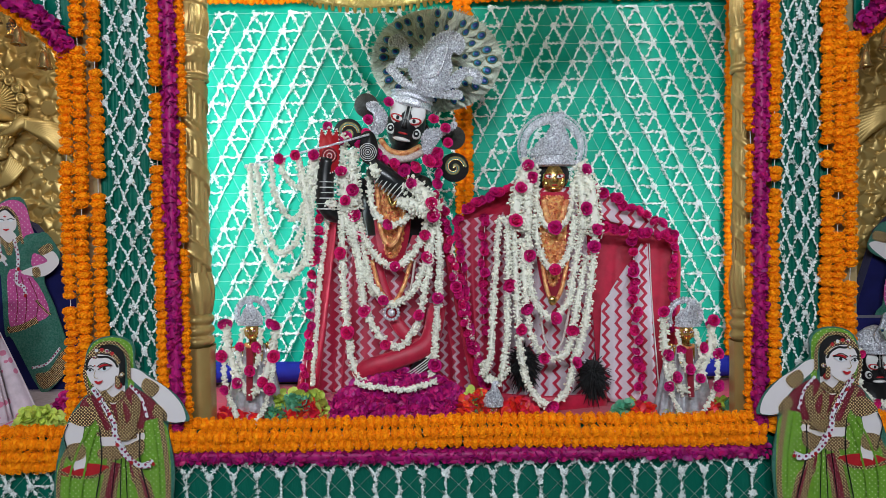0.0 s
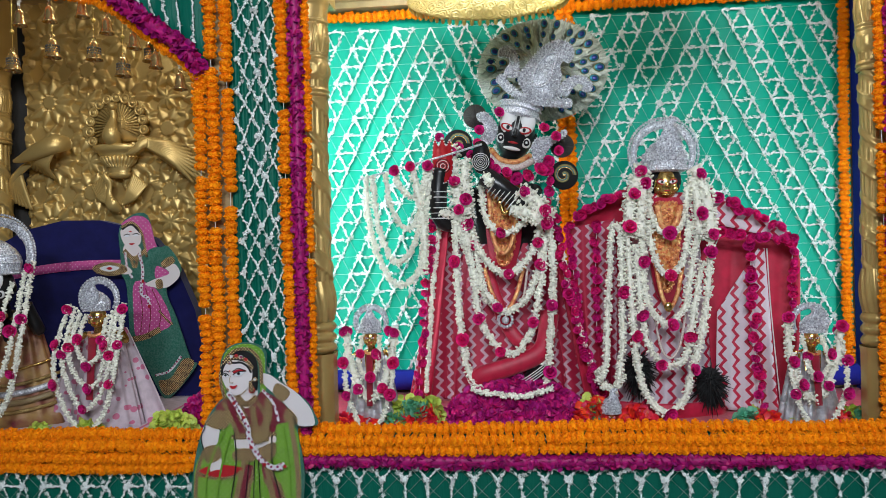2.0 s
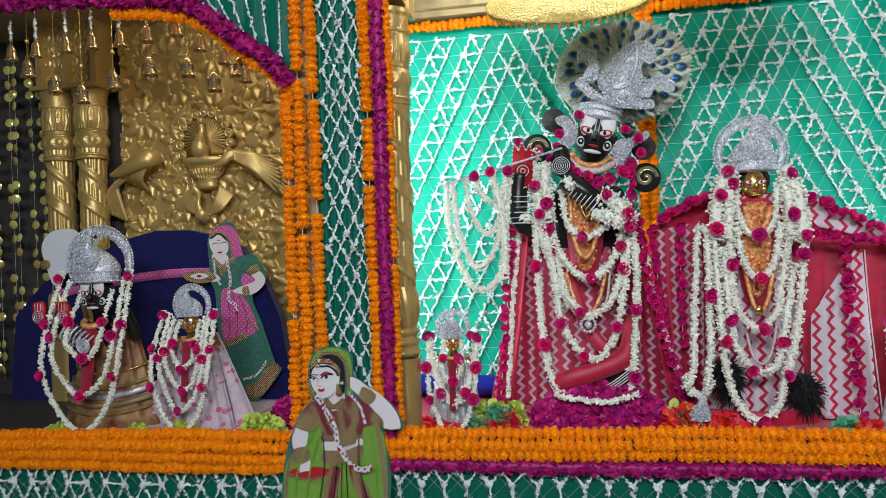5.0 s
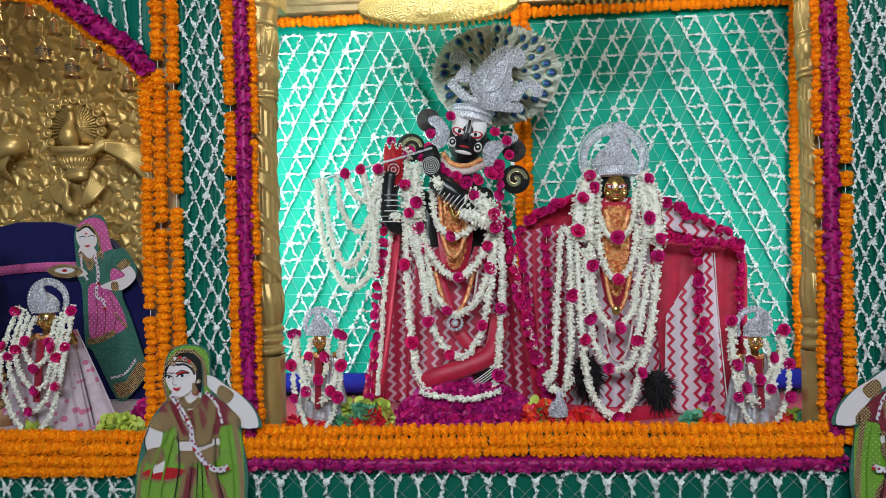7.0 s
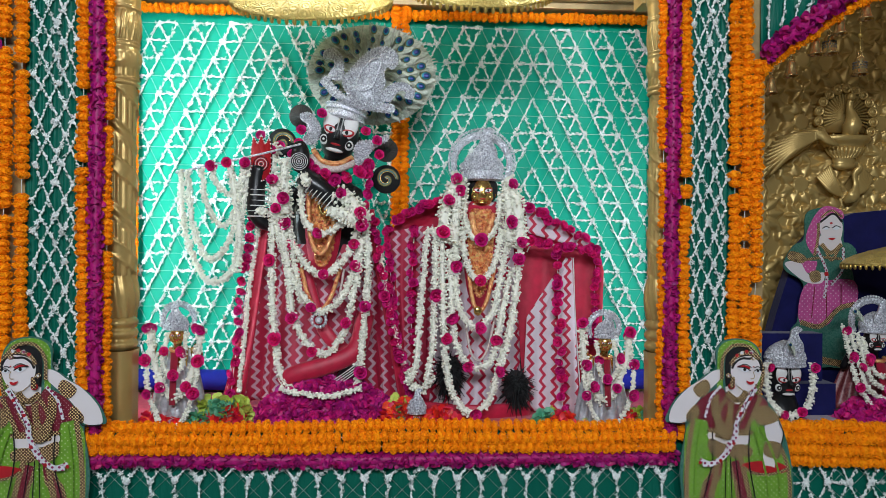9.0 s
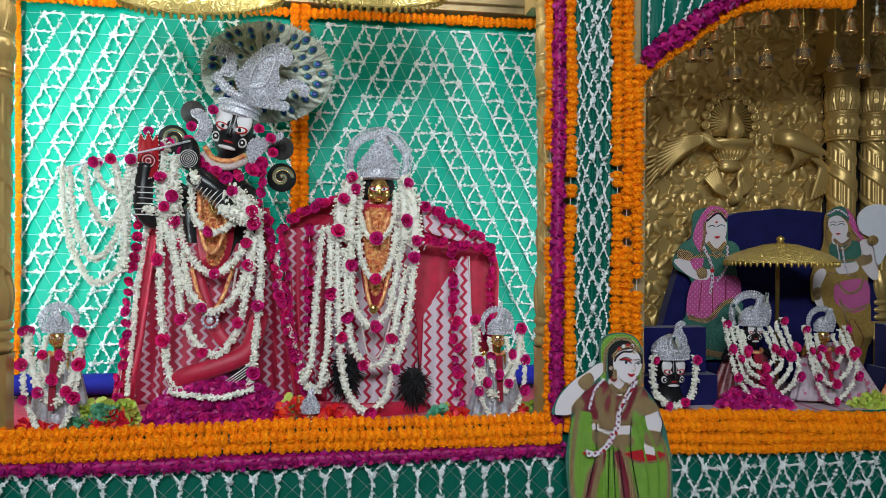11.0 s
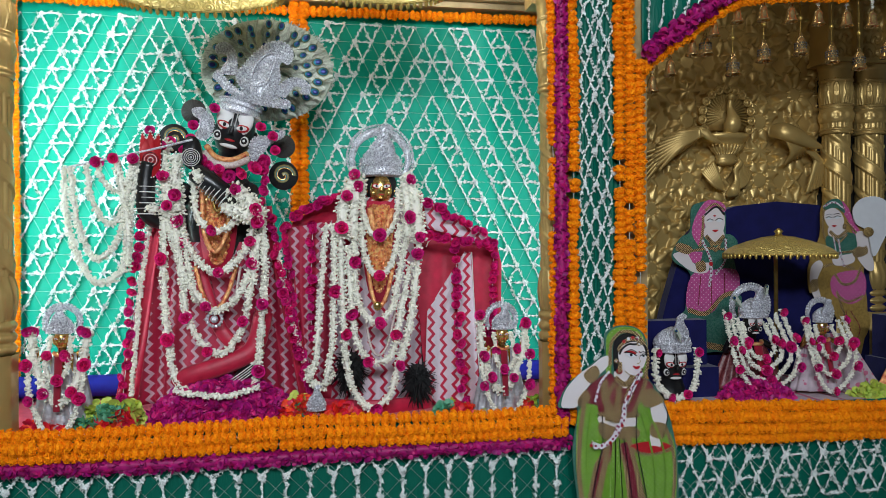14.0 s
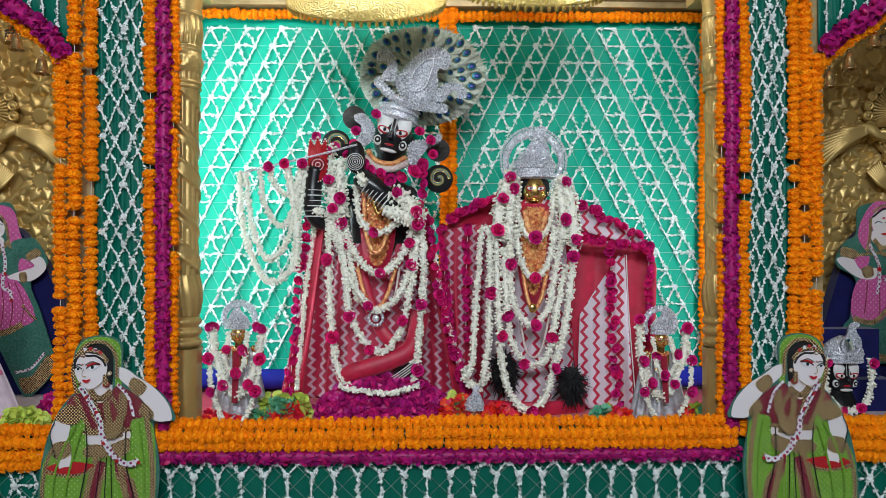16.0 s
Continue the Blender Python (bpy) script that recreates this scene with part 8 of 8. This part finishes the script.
NICHE.append((3, strip([(1.942, 1.291), (1.929, 1.155)], 0.005)))
NICHE.append((3, strip([(1.995, 1.3), (1.997, 1.145)], 0.005)))
NICHE.append((3, strip([(2.062, 1.304), (2.063, 1.208)], 0.005)))
NICHE.append((4, strip([(1.878, 1.133), (1.969, 1.117), (2.053, 1.194), (2.129, 1.215)], 0.022)))
NICHE.append((4, strip([(1.852, 1.01), (1.955, 0.971), (2.079, 0.946)], 0.03)))
NICHE.append((9, [(1.872, 1.401), (1.947, 1.414), (1.935, 1.352), (1.892, 1.362)]))
NICHE.append((10, [(1.861, 1.486), (1.97, 1.474), (2.09, 1.488), (2.123, 1.429), (1.935, 1.406), (1.84, 1.428)]))
NICHE.append((4, strip([(1.891, 1.41), (1.98, 1.421), (2.091, 1.414)], 0.012)))
NICHE.append((2, [(1.801, 1.391), (1.868, 1.402), (1.912, 1.346), (1.981, 1.355), (1.971, 1.308), (1.892, 1.315)]))
NICHE.append((4, [(1.828, 1.449), (1.895, 1.428), (1.883, 1.395), (1.818, 1.413)]))
NICHE.append((4, [(1.915, 1.352), (1.957, 1.363), (1.967, 1.322), (1.928, 1.311)]))
NICHE.append((9, [(1.925, 1.589), (1.978, 1.648), (2.053, 1.635), (2.065, 1.594), (1.985, 1.597), (1.961, 1.52), (1.942, 1.428), (1.896, 1.497)]))
NICHE.append((2, [(1.965, 1.52), (2.046, 1.512), (2.06, 1.469), (2.01, 1.451), (1.96, 1.474)]))
NICHE.append((2, [(1.959, 1.58), (2.019, 1.616), (2.061, 1.576), (2.056, 1.506), (2.016, 1.473), (1.972, 1.509)]))
NICHE.append((0, strip([(1.961, 1.578), (2.019, 1.616), (2.061, 1.58)], 0.009)))
NICHE.append((4, strip([(1.953, 1.574), (1.95, 1.501), (1.935, 1.428)], 0.013)))
NICHE.append((4, strip([(1.965, 1.6), (2.012, 1.63), (2.061, 1.602)], 0.01)))
NICHE.append((12, [(1.973, 1.549), (1.987, 1.558), (2.001, 1.551), (1.987, 1.544)]))
NICHE.append((12, [(2.017, 1.552), (2.033, 1.561), (2.049, 1.554), (2.033, 1.544)]))
NICHE.append((0, strip([(1.971, 1.551), (1.987, 1.56), (2.003, 1.553)], 0.0038)))
NICHE.append((0, strip([(2.015, 1.553), (2.033, 1.563), (2.053, 1.556)], 0.0038)))
NICHE.append((7, [(1.998, 1.506), (2.012, 1.509), (2.03, 1.508), (2.014, 1.498)]))
NICHE.append((7, [(2.003, 1.575), (2.011, 1.579), (2.017, 1.574), (2.009, 1.57)]))
NICHE.append((4, strip([(1.966, 1.48), (2.01, 1.443), (2.058, 1.48)], 0.018)))
NICHE.append((4, strip([(1.98, 1.461), (2.014, 1.41), (2.046, 1.462)], 0.012)))
NICHE.append((8, strip([(1.946, 1.461), (1.991, 1.355), (1.982, 1.242)], 0.013)))
NICHE.append((8, strip([(2.066, 1.466), (2.061, 1.365), (2.011, 1.3)], 0.012)))
NICHE.append((7, [(1.981, 1.355), (1.995, 1.359), (1.999, 1.341), (1.983, 1.341)]))
board_figure(NICHE, 3.02, CUT, "flat painted board figure in pink and dark green", "painted board figures in the niches")
NICHE2 = []
NICHE2.append((11, [(2.574, 1.616), (2.649, 1.656), (2.72, 1.618), (2.747, 1.526), (2.817, 1.512), (2.86, 1.342), (2.837, 1.305), (2.802, 1.311), (2.822, 1.096), (2.776, 0.873), (2.723, 0.905), (2.673, 1.052), (2.551, 1.206), (2.51, 1.206), (2.502, 1.327), (2.565, 1.479)]))
NICHE2.append((11, [(2.543, 1.318), (2.645, 1.345), (2.748, 1.321), (2.798, 1.16), (2.837, 1.037), (2.725, 0.894), (2.689, 1.028), (2.632, 1.192), (2.557, 1.198)]))
NICHE2.append((9, [(2.683, 1.647), (2.72, 1.611), (2.749, 1.549), (2.791, 1.482), (2.761, 1.454), (2.725, 1.536), (2.69, 1.596)]))
NICHE2.append((9, [(2.638, 1.288), (2.79, 1.304), (2.811, 1.196), (2.739, 1.146), (2.667, 1.169), (2.625, 1.21)]))
NICHE2.append((4, strip([(2.653, 1.21), (2.688, 1.113), (2.724, 1.021), (2.711, 0.931)], 0.012)))
NICHE2.append((3, strip([(2.729, 1.112), (2.779, 1.026), (2.752, 0.954)], 0.004)))
NICHE2.append((3, strip([(2.702, 1.113), (2.731, 1.003)], 0.004)))
NICHE2.append((4, strip([(2.641, 1.294), (2.687, 1.243), (2.752, 1.258), (2.787, 1.33)], 0.013)))
NICHE2.append((4, strip([(2.545, 1.318), (2.645, 1.342), (2.748, 1.318)], 0.014)))
NICHE2.append((4, strip([(2.653, 1.192), (2.715, 1.158), (2.798, 1.184)], 0.011)))
NICHE2.append((2, [(2.556, 1.36), (2.516, 1.33), (2.508, 1.259), (2.528, 1.184), (2.566, 1.184), (2.546, 1.259), (2.578, 1.336)]))
NICHE2.append((4, [(2.512, 1.261), (2.549, 1.266), (2.549, 1.217), (2.517, 1.211)]))
NICHE2.append((2, [(2.634, 1.395), (2.736, 1.396), (2.742, 1.347), (2.643, 1.335)]))
NICHE2.append((2, [(2.758, 1.44), (2.819, 1.501), (2.841, 1.403), (2.856, 1.318), (2.818, 1.31), (2.759, 1.379)]))
NICHE2.append((10, [(2.598, 1.477), (2.746, 1.49), (2.75, 1.401), (2.626, 1.391)]))
NICHE2.append((4, strip([(2.629, 1.393), (2.75, 1.403)], 0.011)))
NICHE2.append((4, [(2.739, 1.408), (2.805, 1.435), (2.82, 1.391), (2.753, 1.372)]))
NICHE2.append((2, [(2.611, 1.523), (2.677, 1.524), (2.705, 1.488), (2.657, 1.469), (2.609, 1.481)]))
NICHE2.append((10, [(2.578, 1.621), (2.628, 1.656), (2.676, 1.647), (2.696, 1.589), (2.649, 1.614), (2.597, 1.604)]))
NICHE2.append((2, [(2.583, 1.592), (2.635, 1.614), (2.683, 1.578), (2.688, 1.526), (2.653, 1.502), (2.611, 1.521), (2.588, 1.556)]))
NICHE2.append((8, strip([(2.58, 1.619), (2.635, 1.641), (2.69, 1.613)], 0.009)))
NICHE2.append((12, [(2.595, 1.562), (2.608, 1.57), (2.623, 1.564), (2.608, 1.558)]))
NICHE2.append((12, [(2.635, 1.565), (2.652, 1.574), (2.668, 1.568), (2.652, 1.561)]))
NICHE2.append((0, strip([(2.593, 1.564), (2.608, 1.571), (2.624, 1.565)], 0.0035)))
NICHE2.append((0, strip([(2.634, 1.567), (2.652, 1.575), (2.671, 1.571)], 0.0035)))
NICHE2.append((0, strip([(2.594, 1.578), (2.611, 1.584), (2.624, 1.578)], 0.0025)))
NICHE2.append((0, strip([(2.635, 1.581), (2.654, 1.587), (2.671, 1.582)], 0.0025)))
NICHE2.append((7, [(2.622, 1.527), (2.636, 1.53), (2.649, 1.528), (2.636, 1.521)]))
NICHE2.append((4, strip([(2.612, 1.499), (2.657, 1.473), (2.707, 1.505)], 0.016)))
NICHE2.append((4, strip([(2.623, 1.481), (2.661, 1.449), (2.705, 1.485)], 0.01)))
NICHE2.append((8, strip([(2.657, 1.463), (2.673, 1.379), (2.69, 1.328)], 0.009)))
NICHE2.append((8, strip([(2.63, 1.475), (2.644, 1.403)], 0.007)))
NICHE2.append((4, strip([(2.58, 1.609), (2.573, 1.522), (2.585, 1.465)], 0.01)))
NICHE2.append((4, strip([(2.704, 1.548), (2.746, 1.5), (2.788, 1.464)], 0.009)))
NICHE2.append((4, [(2.684, 1.536), (2.702, 1.53), (2.694, 1.509), (2.68, 1.516)]))
NICHE2.append((2, [(2.752, 1.488), (2.788, 1.501), (2.816, 1.476), (2.8, 1.425), (2.764, 1.434)]))
board_figure(NICHE2, 3.02, CUT, "flat painted board figure in pink and mustard holding a fan", "painted board figures in the niches")
NICHE3 = []
NICHE3.append((10, [(-1.906, 1.57), (-1.847, 1.629), (-1.773, 1.626), (-1.735, 1.487), (-1.681, 1.485), (-1.623, 1.377), (-1.697, 1.296), (-1.654, 1.166), (-1.596, 0.984), (-1.569, 0.95), (-1.683, 0.818), (-1.732, 0.818), (-1.838, 1.032), (-1.87, 1.063), (-1.88, 1.308), (-1.904, 1.37), (-1.904, 1.447)]))
NICHE3.append((10, [(-1.748, 1.117), (-1.69, 1.133), (-1.633, 0.998), (-1.585, 0.962), (-1.67, 0.857), (-1.744, 0.893), (-1.777, 1.011)]))
NICHE3.append((9, [(-1.84, 1.331), (-1.741, 1.293), (-1.677, 1.151), (-1.735, 1.105), (-1.838, 1.077), (-1.852, 1.201)]))
NICHE3.append((3, strip([(-1.822, 1.307), (-1.81, 1.2), (-1.821, 1.106)], 0.004)))
NICHE3.append((3, strip([(-1.791, 1.3), (-1.772, 1.199), (-1.783, 1.105)], 0.004)))
NICHE3.append((3, strip([(-1.76, 1.294), (-1.725, 1.199), (-1.735, 1.122)], 0.004)))
NICHE3.append((4, strip([(-1.857, 1.073), (-1.799, 1.084), (-1.73, 1.116)], 0.026)))
NICHE3.append((4, strip([(-1.732, 1.199), (-1.69, 1.151), (-1.671, 1.139)], 0.01)))
NICHE3.append((4, [(-1.744, 0.883), (-1.687, 0.898), (-1.625, 0.982), (-1.576, 0.962), (-1.645, 0.857), (-1.715, 0.82)]))
NICHE3.append((8, strip([(-1.758, 0.91), (-1.692, 0.93), (-1.636, 0.994)], 0.011)))
NICHE3.append((9, [(-1.897, 1.588), (-1.829, 1.626), (-1.766, 1.603), (-1.742, 1.517), (-1.733, 1.475), (-1.779, 1.453), (-1.8, 1.543), (-1.843, 1.589)]))
NICHE3.append((10, [(-1.894, 1.433), (-1.836, 1.44), (-1.758, 1.417), (-1.755, 1.366), (-1.883, 1.377)]))
NICHE3.append((10, [(-1.774, 1.468), (-1.708, 1.483), (-1.675, 1.432), (-1.721, 1.408), (-1.761, 1.414)]))
NICHE3.append((9, [(-1.737, 1.397), (-1.699, 1.386), (-1.678, 1.36), (-1.741, 1.343)]))
NICHE3.append((2, [(-1.699, 1.395), (-1.651, 1.406), (-1.629, 1.355), (-1.696, 1.301), (-1.79, 1.316), (-1.754, 1.338), (-1.678, 1.364)]))
NICHE3.append((4, [(-1.713, 1.416), (-1.666, 1.441), (-1.651, 1.414), (-1.699, 1.39)]))
NICHE3.append((4, [(-1.742, 1.334), (-1.714, 1.339), (-1.708, 1.304), (-1.735, 1.298)]))
NICHE3.append((2, [(-1.878, 1.498), (-1.815, 1.49), (-1.804, 1.448), (-1.849, 1.438), (-1.886, 1.457)]))
NICHE3.append((2, [(-1.894, 1.567), (-1.849, 1.585), (-1.809, 1.555), (-1.804, 1.51), (-1.832, 1.485), (-1.872, 1.491), (-1.894, 1.528)]))
NICHE3.append((0, strip([(-1.89, 1.567), (-1.846, 1.587), (-1.806, 1.552)], 0.009)))
NICHE3.append((4, strip([(-1.892, 1.577), (-1.843, 1.596), (-1.801, 1.554), (-1.788, 1.495), (-1.778, 1.441)], 0.011)))
NICHE3.append((12, [(-1.881, 1.537), (-1.865, 1.545), (-1.853, 1.539), (-1.867, 1.532)]))
NICHE3.append((12, [(-1.838, 1.54), (-1.824, 1.547), (-1.812, 1.541), (-1.825, 1.534)]))
NICHE3.append((0, strip([(-1.881, 1.54), (-1.865, 1.545), (-1.853, 1.54)], 0.0035)))
NICHE3.append((0, strip([(-1.84, 1.542), (-1.824, 1.547), (-1.809, 1.542)], 0.0035)))
NICHE3.append((7, [(-1.859, 1.502), (-1.846, 1.504), (-1.831, 1.504), (-1.845, 1.495)]))
NICHE3.append((7, [(-1.856, 1.557), (-1.849, 1.56), (-1.843, 1.556), (-1.849, 1.552)]))
NICHE3.append((4, strip([(-1.883, 1.472), (-1.836, 1.435), (-1.784, 1.469)], 0.02)))
NICHE3.append((4, strip([(-1.855, 1.45), (-1.835, 1.396), (-1.817, 1.449)], 0.014)))
NICHE3.append((8, strip([(-1.812, 1.46), (-1.798, 1.377), (-1.809, 1.283), (-1.777, 1.256), (-1.774, 1.221)], 0.014)))
NICHE3.append((8, strip([(-1.877, 1.463), (-1.869, 1.391), (-1.847, 1.349)], 0.011)))
NICHE3.append((7, [(-1.805, 1.336), (-1.797, 1.342), (-1.792, 1.33), (-1.801, 1.325)]))
NICHE3.append((7, [(-1.779, 1.226), (-1.768, 1.228), (-1.769, 1.214), (-1.778, 1.214)]))
NICHE3.append((2, [(-1.908, 1.398), (-1.876, 1.406), (-1.845, 1.376), (-1.89, 1.366)]))
NICHE3.append((4, [(-2.03, 1.402), (-1.965, 1.423), (-1.888, 1.409), (-1.87, 1.379), (-1.935, 1.36), (-2.012, 1.374)]))
NICHE3.append((12, [(-1.998, 1.395), (-1.952, 1.408), (-1.904, 1.395), (-1.951, 1.379)]))
NICHE3.append((7, [(-1.966, 1.394), (-1.95, 1.401), (-1.938, 1.392), (-1.953, 1.387)]))
board_figure(NICHE3, 3.02, CUT, "flat painted board figure in pink holding a plate", "painted board figures in the niches")
for pts, nm in (([(2.73, 1.61), (2.782, 1.661), (2.87, 1.666), (2.933, 1.621), (2.937, 1.551), (2.89, 1.451), (2.838, 1.377), (2.807, 1.496), (2.743, 1.538)], "e"), ([(-2.767, 1.563), (-2.716, 1.63), (-2.6, 1.641), (-2.549, 1.595), (-2.538, 1.531), (-2.626, 1.44), (-2.703, 1.371), (-2.749, 1.475)], "w")):
    g = Geo().slab(closed(pts, 4), 2.998, 0.006)
    ob = thing("board_fan", "flat white board cut as a hand fan", "fan", "board fans", geo=g, mats=M_BOARD, smooth=False)
    c = pts[-2] if nm == "e" else pts[-1]
    if nm == "w":
        part("stick", Geo().tube([(-2.6, 3.012, 1.53), (-2.5, 3.012, 0.8)], 0.007, 8), M_WOOD, ob)
    part("boss", Geo().ball((c[0], 2.994, c[1]), (0.03, 0.005, 0.024), 14, 7), M_GLITTER, ob, "gold glitter boss")
